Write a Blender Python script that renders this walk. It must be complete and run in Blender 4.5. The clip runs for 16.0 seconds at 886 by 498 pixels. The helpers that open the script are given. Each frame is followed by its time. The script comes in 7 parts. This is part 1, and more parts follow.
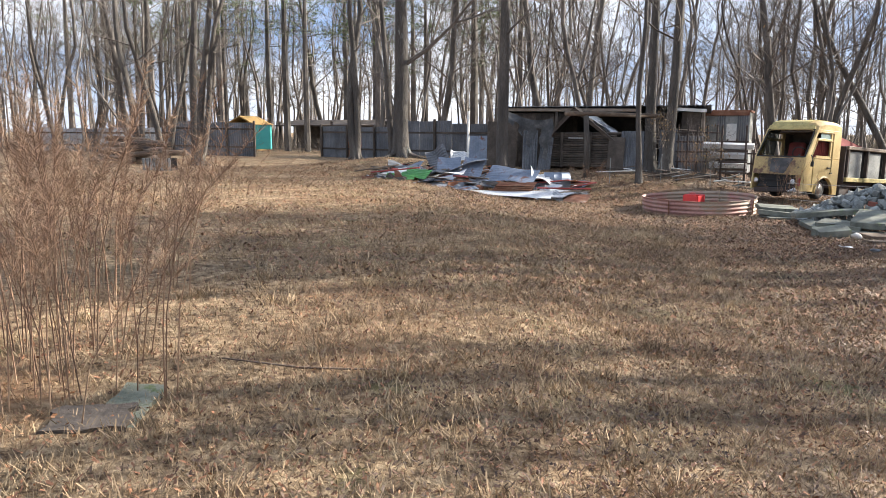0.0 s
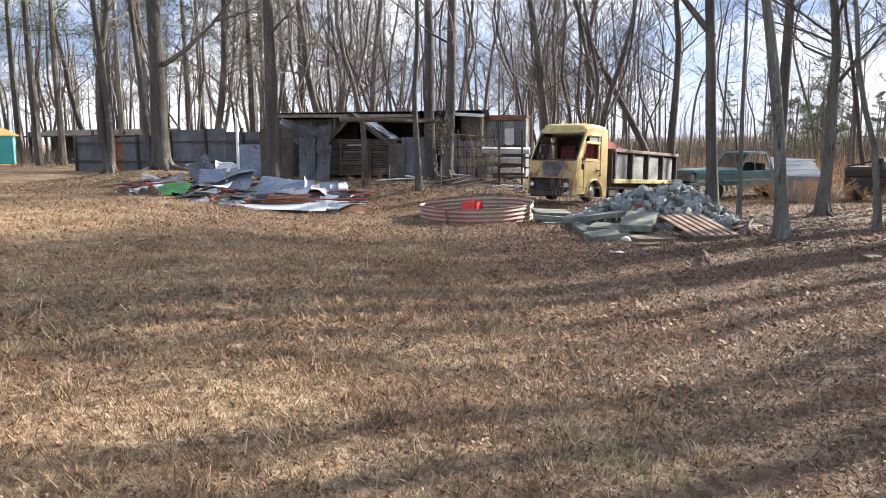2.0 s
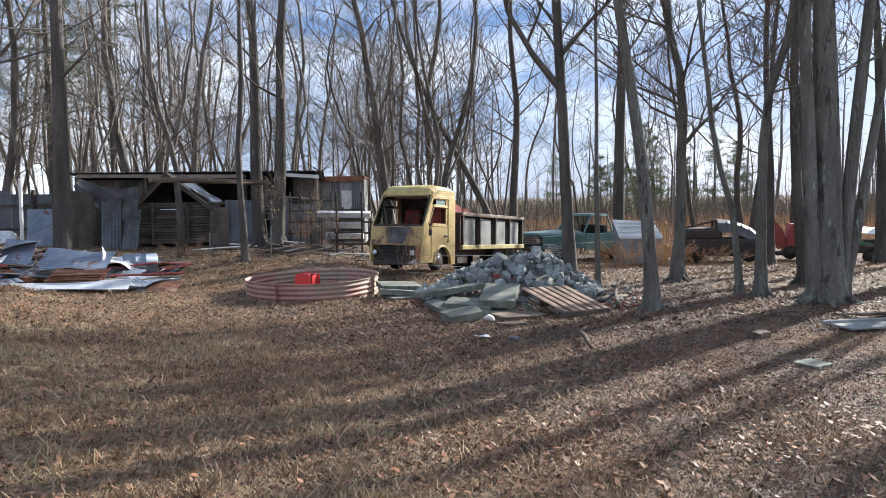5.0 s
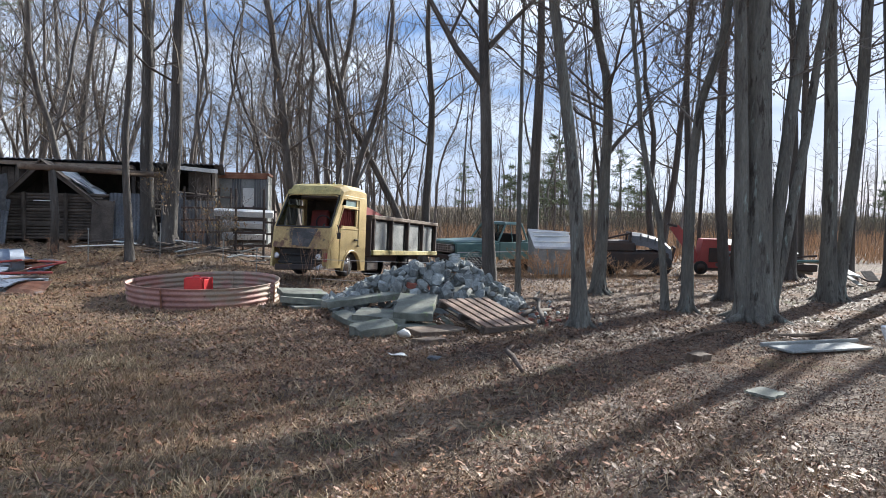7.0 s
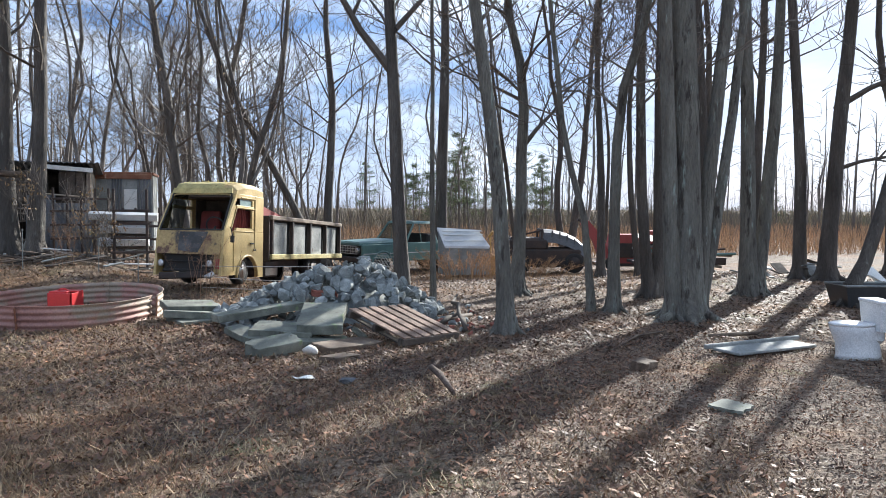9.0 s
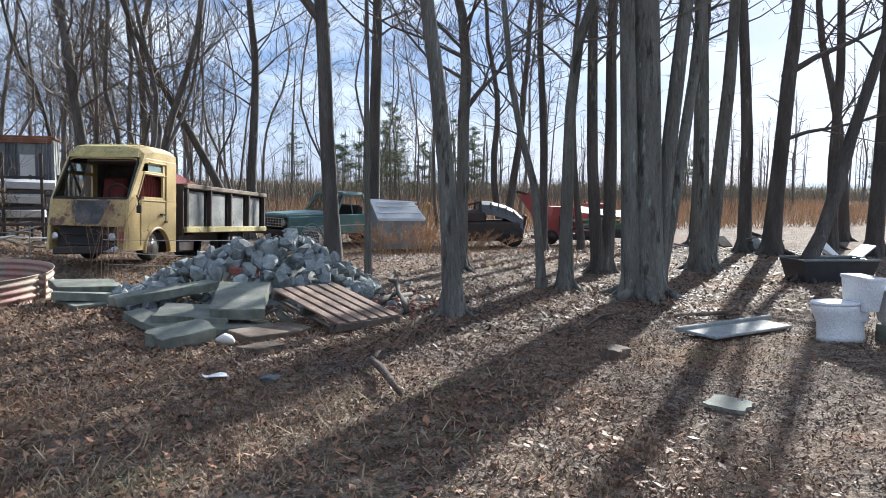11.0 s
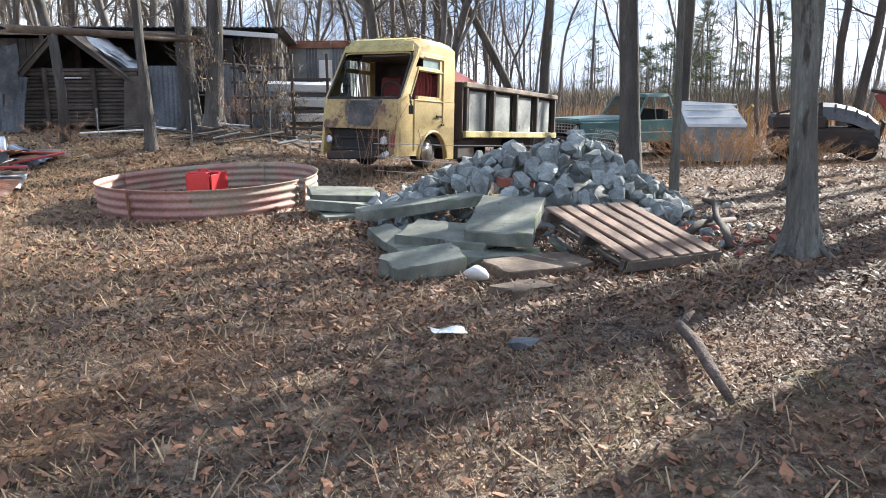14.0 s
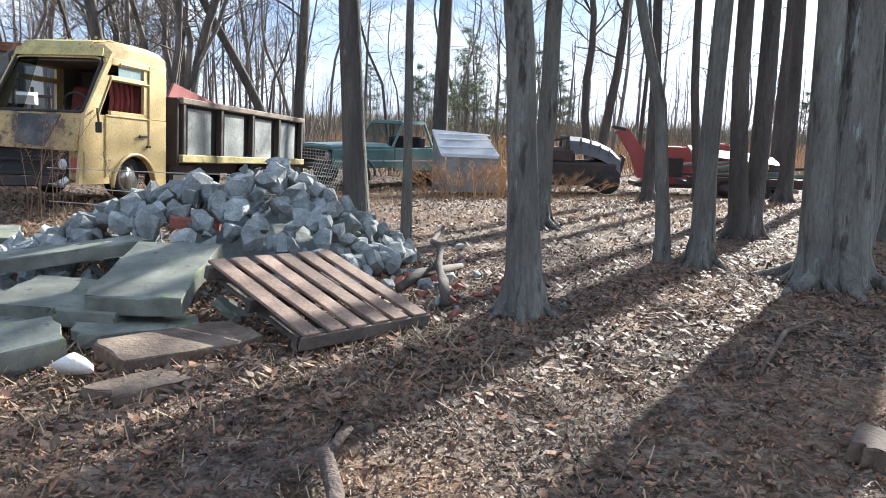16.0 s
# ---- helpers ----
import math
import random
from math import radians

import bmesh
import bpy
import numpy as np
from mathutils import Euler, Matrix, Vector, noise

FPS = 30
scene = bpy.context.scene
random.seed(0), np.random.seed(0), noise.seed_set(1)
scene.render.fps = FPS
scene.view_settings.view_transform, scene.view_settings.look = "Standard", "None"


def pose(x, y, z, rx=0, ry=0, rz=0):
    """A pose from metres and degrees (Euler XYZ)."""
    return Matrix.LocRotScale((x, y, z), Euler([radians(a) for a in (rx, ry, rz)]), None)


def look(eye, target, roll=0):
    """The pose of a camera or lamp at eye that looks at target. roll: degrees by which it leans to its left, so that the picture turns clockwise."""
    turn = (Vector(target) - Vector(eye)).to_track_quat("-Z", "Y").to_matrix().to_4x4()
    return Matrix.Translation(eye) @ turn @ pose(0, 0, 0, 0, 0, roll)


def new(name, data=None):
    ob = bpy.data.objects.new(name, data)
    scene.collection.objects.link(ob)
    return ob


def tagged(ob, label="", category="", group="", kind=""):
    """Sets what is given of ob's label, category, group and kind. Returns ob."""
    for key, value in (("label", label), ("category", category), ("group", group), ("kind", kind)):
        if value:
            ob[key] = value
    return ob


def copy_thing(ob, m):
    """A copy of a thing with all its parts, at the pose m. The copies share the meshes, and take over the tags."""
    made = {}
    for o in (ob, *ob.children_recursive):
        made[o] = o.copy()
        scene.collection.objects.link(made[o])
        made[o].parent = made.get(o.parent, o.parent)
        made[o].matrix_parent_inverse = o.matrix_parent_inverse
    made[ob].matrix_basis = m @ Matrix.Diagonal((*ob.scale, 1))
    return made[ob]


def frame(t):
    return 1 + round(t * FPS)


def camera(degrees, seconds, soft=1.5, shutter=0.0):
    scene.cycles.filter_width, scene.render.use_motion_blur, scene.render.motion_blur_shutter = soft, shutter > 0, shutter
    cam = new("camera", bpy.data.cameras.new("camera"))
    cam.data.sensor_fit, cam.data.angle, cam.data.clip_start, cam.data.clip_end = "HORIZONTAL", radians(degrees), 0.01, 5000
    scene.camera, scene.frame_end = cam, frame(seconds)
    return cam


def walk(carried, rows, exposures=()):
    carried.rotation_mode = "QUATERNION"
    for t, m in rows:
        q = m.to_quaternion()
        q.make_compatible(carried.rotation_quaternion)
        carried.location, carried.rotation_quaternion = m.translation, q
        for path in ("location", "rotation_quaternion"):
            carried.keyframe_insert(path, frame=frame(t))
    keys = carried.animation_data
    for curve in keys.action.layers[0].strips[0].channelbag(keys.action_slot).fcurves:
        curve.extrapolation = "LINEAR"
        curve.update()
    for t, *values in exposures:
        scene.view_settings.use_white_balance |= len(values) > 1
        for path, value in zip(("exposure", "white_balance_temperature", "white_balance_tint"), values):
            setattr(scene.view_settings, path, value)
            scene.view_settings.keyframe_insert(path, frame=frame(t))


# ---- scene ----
cam = camera(60.4, 16.0, soft=0.9)
METRES, EYE, TILT, LEAN, TURN = 12.5, 1.5, 0.0, 0.0, 19.4
ROWS = [
    (0.0, 0.0, 0.0, 0.0, 0.02, -8.72, -0.14),
    (0.5, 0.0136, 0.0325, -0.0001, -3.61, -9.1, -0.26),
    (1.0, 0.0312, 0.0614, 0.0007, -7.26, -9.12, -0.02),
    (1.5, 0.0549, 0.0911, -0.0014, -10.91, -8.75, 0.31),
    (2.0, 0.0704, 0.1222, -0.002, -15.05, -8.22, 0.7),
    (2.5, 0.0866, 0.1516, -0.0026, -18.82, -7.79, 0.85),
    (3.0, 0.1023, 0.1827, -0.0026, -21.15, -6.88, 0.72),
    (3.5, 0.1078, 0.2169, -0.002, -22.86, -6.35, 0.84),
    (4.0, 0.1133, 0.2453, -0.0025, -23.69, -6.1, 1.03),
    (4.5, 0.1219, 0.2778, -0.0021, -24.88, -5.28, 1.0),
    (5.0, 0.1274, 0.3035, 0.0008, -27.39, -3.78, 0.82),
    (7.5, 0.1826, 0.4308, -0.0092, -35.59, -3.49, -1.04),
    (8.0, 0.194, 0.4599, -0.0111, -37.06, -4.32, -0.47),
    (8.5, 0.2081, 0.4782, -0.0107, -39.18, -3.98, -0.53),
    (9.0, 0.2257, 0.497, -0.0123, -41.77, -3.12, -0.36),
    (11.5, 0.3047, 0.6025, -0.0268, -47.27, -5.91, -0.94),
    (12.0, 0.3223, 0.6234, -0.0342, -43.74, -7.7, 0.12),
    (12.5, 0.3467, 0.6562, -0.0379, -37.27, -9.56, 1.58),
    (13.0, 0.3601, 0.6829, -0.0413, -30.98, -11.04, 1.84),
    (13.5, 0.3853, 0.7044, -0.0462, -26.06, -12.38, 1.47),
    (14.0, 0.4103, 0.7281, -0.042, -24.98, -11.73, 0.26),
    (14.5, 0.4356, 0.7473, -0.0416, -25.7, -11.01, -0.78),
    (15.0, 0.4704, 0.7655, -0.0462, -28.81, -10.83, -1.36),
    (15.5, 0.5029, 0.7866, -0.0464, -34.43, -10.25, -1.94),
    (16.0, 0.5351, 0.8004, -0.0443, -40.91, -9.64, -2.12),
]
# the phone's camera stops down and cools as it turns towards the sun
LIGHT = [(0.0, 1.67, 6550, 10), (1.0, 1.7, 6500, 10), (2.0, 1.75, 6500, 10), (3.0, 1.45, 6400, 10), (4.0, 1.2, 6300, 10), (5.0, 1.4, 6150, 9), (7.5, 1.28, 6000, 8), (8.0, 1.58, 6000, 8), (9.0, 1.46, 5950, 7), (11.5, 1.31, 5900, 7), (12.0, 1.26, 5900, 7), (12.5, 1.55, 5950, 7), (13.5, 1.8, 6100, 8), (14.5, 1.9, 6150, 8), (16.0, 1.85, 6000, 7)]
walk(cam, [(t, pose(0, 0, EYE, TILT, LEAN, TURN) @ pose(METRES * x, METRES * y, METRES * z, 90 + pitch, roll, yaw)) for t, x, y, z, yaw, pitch, roll in ROWS], LIGHT)

# ---- sky and sun: low winter sun, broken cloud ----
SUN_AZIMUTH, SUN_HEIGHT = radians(55.0), radians(25)     # azimuth from +y towards +x
world = bpy.data.worlds.new("sky")
world.use_nodes = True
scene.world = world
wn, wl = world.node_tree.nodes, world.node_tree.links
sky = wn.new("ShaderNodeTexSky")
sky.sky_type, sky.sun_disc = "NISHITA", False
sky.sun_elevation, sky.sun_rotation = SUN_HEIGHT, SUN_AZIMUTH
wc = wn.new("ShaderNodeTexCoord")
wm = wn.new("ShaderNodeMapping")
wm.inputs["Scale"].default_value = (1.6, 1.6, 5.5)
cloud = wn.new("ShaderNodeTexNoise")
cloud.inputs["Scale"].default_value, cloud.inputs["Detail"].default_value, cloud.inputs["Roughness"].default_value = 1.7, 7, 0.58
cramp = wn.new("ShaderNodeValToRGB")
cramp.color_ramp.elements[0].position, cramp.color_ramp.elements[1].position = 0.40, 0.60
cmix = wn.new("ShaderNodeMix")
cmix.data_type = "RGBA"
cmix.inputs[7].default_value = (8.6, 9.1, 9.9, 1)
wl.new(wc.outputs["Generated"], wm.inputs["Vector"])
wl.new(wm.outputs["Vector"], cloud.inputs["Vector"])
wl.new(cloud.outputs["Fac"], cramp.inputs["Fac"])
wsep = wn.new("ShaderNodeSeparateXYZ")                      # pale haze low over the horizon
whaze = wn.new("ShaderNodeMapRange")
whaze.inputs["From Min"].default_value, whaze.inputs["From Max"].default_value = 0.0, 0.17
whaze.inputs["To Min"].default_value, whaze.inputs["To Max"].default_value = 0.48, 0.0
wmax = wn.new("ShaderNodeMath")
wmax.operation = "MAXIMUM"
wl.new(wc.outputs["Generated"], wsep.inputs[0])
wl.new(wsep.outputs["Z"], whaze.inputs["Value"])
wl.new(whaze.outputs["Result"], wmax.inputs[0])
wl.new(cramp.outputs["Color"], wmax.inputs[1])
wl.new(wmax.outputs[0], cmix.inputs[0])
tone = wn.new("ShaderNodeMix")                              # thin high haze cools the low yellow of the clear-air sky
tone.data_type = "RGBA"
tone.inputs[0].default_value = 0.72
tone.inputs[7].default_value = (1.6, 3.0, 6.2, 1)
wl.new(sky.outputs["Color"], tone.inputs[6])
wl.new(tone.outputs[2], cmix.inputs[6])
wl.new(cmix.outputs[2], wn["Background"].inputs["Color"])
wn["Background"].inputs["Strength"].default_value = 0.05

sun_lamp = new("sun", bpy.data.lights.new("sun", "SUN"))
sun_lamp.data.energy, sun_lamp.data.angle, sun_lamp.data.color = 5.0, radians(0.53), (1.0, 0.93, 0.83)
sun_lamp.matrix_world = look((0, 0, 0), (-math.sin(SUN_AZIMUTH) * math.cos(SUN_HEIGHT), -math.cos(SUN_AZIMUTH) * math.cos(SUN_HEIGHT), -math.sin(SUN_HEIGHT)))

# ---- materials ----


def mat(name, colours, scale=6.0, rough=0.8, metal=0.0, bump=0.3, fine=60.0, spots=None, per_object=0.0, stretch=(1, 1, 1), rough_var=0.12, island=0.0, bump_dist=0.02):
    """Two-scale procedural surface: broad stains between the colours, fine grain, relief; spots: (colour, threshold, scale)."""
    m = bpy.data.materials.new(name)
    m.use_nodes = True
    n, l = m.node_tree.nodes, m.node_tree.links
    bsdf = n["Principled BSDF"]
    tc, mp = n.new("ShaderNodeTexCoord"), n.new("ShaderNodeMapping")
    mp.inputs["Scale"].default_value = stretch
    l.new(tc.outputs["Object"], mp.inputs["Vector"])
    vec = mp.outputs["Vector"]

    def tex(s, detail=5, rgh=0.6):
        t = n.new("ShaderNodeTexNoise")
        t.inputs["Scale"].default_value, t.inputs["Detail"].default_value, t.inputs["Roughness"].default_value = s, detail, rgh
        l.new(vec, t.inputs["Vector"])
        return t
    broad, grain = tex(scale), tex(fine, 3)
    ramp = n.new("ShaderNodeValToRGB")
    els = ramp.color_ramp.elements
    while len(els) < len(colours):
        els.new(0.5)
    for i, (e, c) in enumerate(zip(els, colours)):
        e.position, e.color = 0.3 + 0.4 * i / max(1, len(colours) - 1), (*c, 1)
    l.new(broad.outputs["Fac"], ramp.inputs["Fac"])
    col = ramp.outputs["Color"]
    if spots:
        for c, th, s in spots:
            sp, sr, mx = tex(s, 6, 0.65), n.new("ShaderNodeValToRGB"), n.new("ShaderNodeMix")
            sr.color_ramp.elements[0].position, sr.color_ramp.elements[1].position = th, th + 0.08
            mx.data_type = "RGBA"
            mx.inputs[7].default_value = (*c, 1)
            l.new(sp.outputs["Fac"], sr.inputs["Fac"])
            l.new(sr.outputs["Color"], mx.inputs[0])
            l.new(col, mx.inputs[6])
            col = mx.outputs[2]
    hsv = n.new("ShaderNodeHueSaturation")
    val = n.new("ShaderNodeMapRange")
    val.inputs["From Min"].default_value, val.inputs["From Max"].default_value = 0.3, 0.7
    val.inputs["To Min"].default_value, val.inputs["To Max"].default_value = 0.78, 1.2
    l.new(grain.outputs["Fac"], val.inputs["Value"])
    out = val.outputs["Result"]
    if per_object or island:
        if per_object:
            oi = n.new("ShaderNodeObjectInfo")
            rnd, amount = oi.outputs["Random"], per_object
        else:
            oi = n.new("ShaderNodeNewGeometry")
            rnd, amount = oi.outputs["Random Per Island"], island
        mr = n.new("ShaderNodeMapRange")
        mr.inputs["To Min"].default_value, mr.inputs["To Max"].default_value = 1 - amount, 1 + amount
        l.new(rnd, mr.inputs["Value"])
        mu = n.new("ShaderNodeMath")
        mu.operation = "MULTIPLY"
        l.new(out, mu.inputs[0])
        l.new(mr.outputs["Result"], mu.inputs[1])
        out = mu.outputs[0]
    l.new(out, hsv.inputs["Value"])
    l.new(col, hsv.inputs["Color"])
    l.new(hsv.outputs["Color"], bsdf.inputs["Base Color"])
    rr = n.new("ShaderNodeMapRange")
    rr.inputs["To Min"].default_value, rr.inputs["To Max"].default_value = max(0.02, rough - rough_var), min(1, rough + rough_var)
    l.new(broad.outputs["Fac"], rr.inputs["Value"])
    l.new(rr.outputs["Result"], bsdf.inputs["Roughness"])
    bsdf.inputs["Metallic"].default_value = metal
    if bump:
        b = n.new("ShaderNodeBump")
        b.inputs["Strength"].default_value, b.inputs["Distance"].default_value = bump, bump_dist
        l.new(grain.outputs["Fac"], b.inputs["Height"])
        l.new(b.outputs["Normal"], bsdf.inputs["Normal"])
    return m


RUST = (0.16, 0.06, 0.03)
M_BARK = mat("bark", [(0.045, 0.039, 0.034), (0.085, 0.074, 0.064), (0.15, 0.134, 0.116)], 3, 0.92, bump=1.0, fine=38, stretch=(1, 1, 0.18), bump_dist=0.05, spots=[((0.30, 0.31, 0.27), 0.62, 4)])
M_BARK_LICHEN = mat("lichen_bark", [(0.085, 0.078, 0.066), (0.14, 0.132, 0.112), (0.20, 0.198, 0.17)], 4.5, 0.92, bump=1.0, fine=34, stretch=(1, 1, 0.22), bump_dist=0.05, spots=[((0.05, 0.042, 0.035), 0.56, 7), ((0.28, 0.33, 0.29), 0.60, 5.5)])
M_BARK_FAR = mat("grey_bark", [(0.055, 0.047, 0.040), (0.125, 0.110, 0.096), (0.25, 0.225, 0.20)], 2, 0.95, bump=0.4, fine=24, stretch=(1, 1, 0.3), per_object=0.35)
M_TWIG = mat("twigs", [(0.085, 0.070, 0.058), (0.175, 0.148, 0.124)], 1.5, 0.9, bump=0, fine=20, per_object=0.25)
M_DRYLEAF = mat("dry_leaves", [(0.20, 0.12, 0.06), (0.34, 0.22, 0.11), (0.30, 0.26, 0.10)], 5, 0.7, bump=0.1, fine=40, island=0.4)
M_LITTER = mat("leaf_litter", [(0.042, 0.024, 0.015), (0.13, 0.074, 0.045), (0.26, 0.175, 0.118)], 1.3, 0.68, bump=0.15, fine=60, island=0.62)
M_LITTER_RED = mat("red_leaf_litter", [(0.11, 0.043, 0.022), (0.21, 0.095, 0.046), (0.29, 0.155, 0.08)], 1.3, 0.62, bump=0.15, fine=60, island=0.6)
M_GRASS = mat("dead_grass", [(0.18, 0.12, 0.068), (0.31, 0.22, 0.13), (0.44, 0.34, 0.21)], 0.9, 0.8, bump=0, fine=30, island=0.4, spots=[((0.15, 0.19, 0.05), 0.68, 1.3)])
M_WEED = mat("dry_weed", [(0.14, 0.078, 0.048), (0.24, 0.145, 0.09), (0.37, 0.26, 0.165)], 3, 0.8, bump=0, fine=30, island=0.35)
M_SEDGE = mat("broom_sedge", [(0.33, 0.18, 0.09), (0.45, 0.28, 0.15), (0.38, 0.27, 0.17)], 0.3, 0.85, bump=0, fine=10, island=0.35)
M_PINE = mat("evergreen_needles", [(0.045, 0.07, 0.03), (0.09, 0.12, 0.05), (0.13, 0.15, 0.06)], 1.5, 0.8, bump=0, fine=20, island=0.4)
M_CONCRETE = mat("broken_concrete", [(0.085, 0.088, 0.072), (0.15, 0.156, 0.128), (0.235, 0.24, 0.20)], 3.5, 0.85, bump=0.3, fine=150, per_object=0.15, bump_dist=0.008, spots=[((0.16, 0.20, 0.11), 0.60, 5), ((0.07, 0.055, 0.04), 0.62, 9)])
M_ROCK = mat("grey_rubble", [(0.14, 0.152, 0.148), (0.22, 0.236, 0.228), (0.33, 0.345, 0.33)], 1.2, 0.85, bump=0.4, fine=9, per_object=0.3, bump_dist=0.05)
M_TIN = mat("weathered_tin", [(0.20, 0.215, 0.23), (0.36, 0.375, 0.39), (0.58, 0.59, 0.60)], 1.6, 0.42, metal=0.55, bump=0.1, fine=25, per_object=0.2, spots=[(RUST, 0.62, 2.2), ((0.26, 0.12, 0.07), 0.7, 7)])
M_TIN_DARK = mat("old_dark_tin", [(0.075, 0.082, 0.092), (0.125, 0.132, 0.145), (0.19, 0.197, 0.21)], 1.2, 0.6, metal=0.2, bump=0.15, fine=20, per_object=0.15, spots=[(RUST, 0.68, 2.0)])
M_TIN_RUST = mat("rusty_tin", [(0.15, 0.055, 0.03), (0.24, 0.10, 0.055), (0.33, 0.19, 0.12)], 2.0, 0.75, metal=0.2, bump=0.25, fine=40, per_object=0.2, spots=[((0.42, 0.40, 0.38), 0.66, 2)])
M_TIN_GREEN = mat("green_painted_tin", [(0.05, 0.20, 0.06), (0.10, 0.33, 0.09)], 2, 0.5, bump=0.1, spots=[(RUST, 0.68, 4)])
M_TIN_WHITE = mat("white_painted_tin", [(0.42, 0.44, 0.46), (0.58, 0.59, 0.60), (0.70, 0.70, 0.68)], 2, 0.55, bump=0.1, per_object=0.15, spots=[(RUST, 0.68, 3)])
M_TIN_BLUE = mat("blue_grey_tin", [(0.11, 0.14, 0.19), (0.25, 0.29, 0.36)], 2, 0.5, metal=0.3, bump=0.1, spots=[(RUST, 0.58, 3), ((0.08, 0.07, 0.065), 0.62, 1.5)])
M_RING = mat("faded_red_corrugated_steel", [(0.25, 0.125, 0.105), (0.37, 0.20, 0.165), (0.42, 0.29, 0.24)], 1.6, 0.65, metal=0.1, bump=0.15, fine=40, spots=[((0.30, 0.24, 0.18), 0.50, 0.9), ((0.13, 0.06, 0.045), 0.62, 3)])
M_REDPLASTIC = mat("red_plastic", [(0.48, 0.025, 0.03), (0.58, 0.04, 0.04)], 5, 0.4, bump=0.05)
M_YELLOW = mat("faded_yellow_paint", [(0.38, 0.27, 0.105), (0.48, 0.355, 0.15), (0.54, 0.42, 0.20)], 1.8, 0.45, bump=0.08, fine=30, spots=[((0.30, 0.15, 0.06), 0.66, 2.6), ((0.20, 0.10, 0.05), 0.72, 8)])
M_YELLOW_RUST = mat("rusty_stained_yellow_paint", [(0.20, 0.12, 0.055), (0.36, 0.25, 0.10), (0.46, 0.33, 0.14)], 2.2, 0.6, bump=0.12, fine=30, spots=[((0.12, 0.06, 0.035), 0.53, 3.0), ((0.06, 0.05, 0.04), 0.58, 1.8)])
M_YELLOW_MOSS = mat("mossy_yellow_roof", [(0.22, 0.20, 0.08), (0.42, 0.35, 0.14), (0.55, 0.44, 0.18)], 3.2, 0.75, bump=0.3, fine=40, spots=[((0.10, 0.11, 0.05), 0.6, 5)])
M_BLACK = mat("black_rubber_grime_and_shade", [(0.012, 0.012, 0.012), (0.03, 0.028, 0.025)], 5, 0.75, bump=0.2)
M_DARKSTEEL = mat("dark_rusty_steel", [(0.035, 0.030, 0.028), (0.075, 0.05, 0.04)], 3, 0.7, metal=0.2, bump=0.2)
M_CHROME = mat("dull_chrome", [(0.45, 0.45, 0.46), (0.62, 0.62, 0.63)], 6, 0.3, metal=0.9, bump=0.05)
M_GREYPANEL = mat("weathered_grey_panel", [(0.15, 0.16, 0.155), (0.25, 0.26, 0.25), (0.35, 0.355, 0.33)], 1.6, 0.8, bump=0.2, fine=30, spots=[((0.16, 0.10, 0.07), 0.62, 2), ((0.08, 0.08, 0.075), 0.64, 4)])
M_REDSEAT = mat("dark_red_upholstery", [(0.13, 0.02, 0.018), (0.22, 0.04, 0.03)], 4, 0.8, bump=0.2)
M_REDPAINT = mat("faded_red_machine_paint", [(0.26, 0.045, 0.04), (0.38, 0.07, 0.06)], 2, 0.55, bump=0.1, spots=[(RUST, 0.62, 3)])
M_PICKUP = mat("faded_sea_green_paint", [(0.05, 0.105, 0.10), (0.09, 0.17, 0.155), (0.13, 0.22, 0.20)], 1.6, 0.42, bump=0.06, spots=[(RUST, 0.68, 3)])
M_WHITEPAINT = mat("chalky_white_paint", [(0.58, 0.58, 0.56), (0.74, 0.74, 0.71), (0.80, 0.79, 0.76)], 2.2, 0.6, bump=0.1, spots=[((0.30, 0.24, 0.18), 0.68, 3)])
M_WOOD = mat("weathered_boards", [(0.16, 0.12, 0.09), (0.27, 0.21, 0.16), (0.36, 0.30, 0.24)], 3, 0.85, bump=0.4, fine=30, stretch=(1, 1, 1), per_object=0.3)
M_PALLET = mat("sun_bleached_pallet_wood", [(0.12, 0.075, 0.052), (0.22, 0.145, 0.105), (0.31, 0.22, 0.165)], 3, 0.85, bump=0.4, fine=40, per_object=0.22)
M_DARKWOOD = mat("dark_old_timber", [(0.045, 0.036, 0.03), (0.085, 0.068, 0.055), (0.13, 0.105, 0.085)], 2.5, 0.9, bump=0.5, fine=25, per_object=0.35)
M_MOSSSTONE = mat("mossy_dark_stone", [(0.085, 0.095, 0.07), (0.15, 0.16, 0.12), (0.21, 0.21, 0.17)], 4, 0.9, bump=0.3, fine=60, spots=[((0.10, 0.13, 0.05), 0.6, 6)])
M_TARP = mat("grey_tarpaulin", [(0.035, 0.035, 0.037), (0.06, 0.06, 0.06), (0.13, 0.125, 0.12)], 3, 0.8, bump=0.2, fine=14)
M_PORCELAIN = mat("dirty_white_porcelain", [(0.66, 0.67, 0.68), (0.78, 0.78, 0.78)], 5, 0.18, bump=0.02, spots=[((0.36, 0.31, 0.24), 0.70, 5)])
M_TEAL = mat("teal_painted_steel", [(0.05, 0.36, 0.34), (0.08, 0.46, 0.42)], 2, 0.5, bump=0.05)
M_OCHRE = mat("ochre_boards", [(0.42, 0.25, 0.08), (0.55, 0.35, 0.12)], 3, 0.8, bump=0.2)
M_PLASTIC_DARK = mat("dark_grey_plastic_tub", [(0.03, 0.032, 0.034), (0.055, 0.056, 0.058)], 4, 0.4, bump=0.05)
M_WHITEBAG = mat("white_stone", [(0.62, 0.60, 0.56), (0.78, 0.76, 0.72)], 7, 0.75, bump=0.3)
M_BRICK = mat("red_brick", [(0.22, 0.07, 0.05), (0.32, 0.12, 0.085)], 6, 0.85, bump=0.3, per_object=0.2)
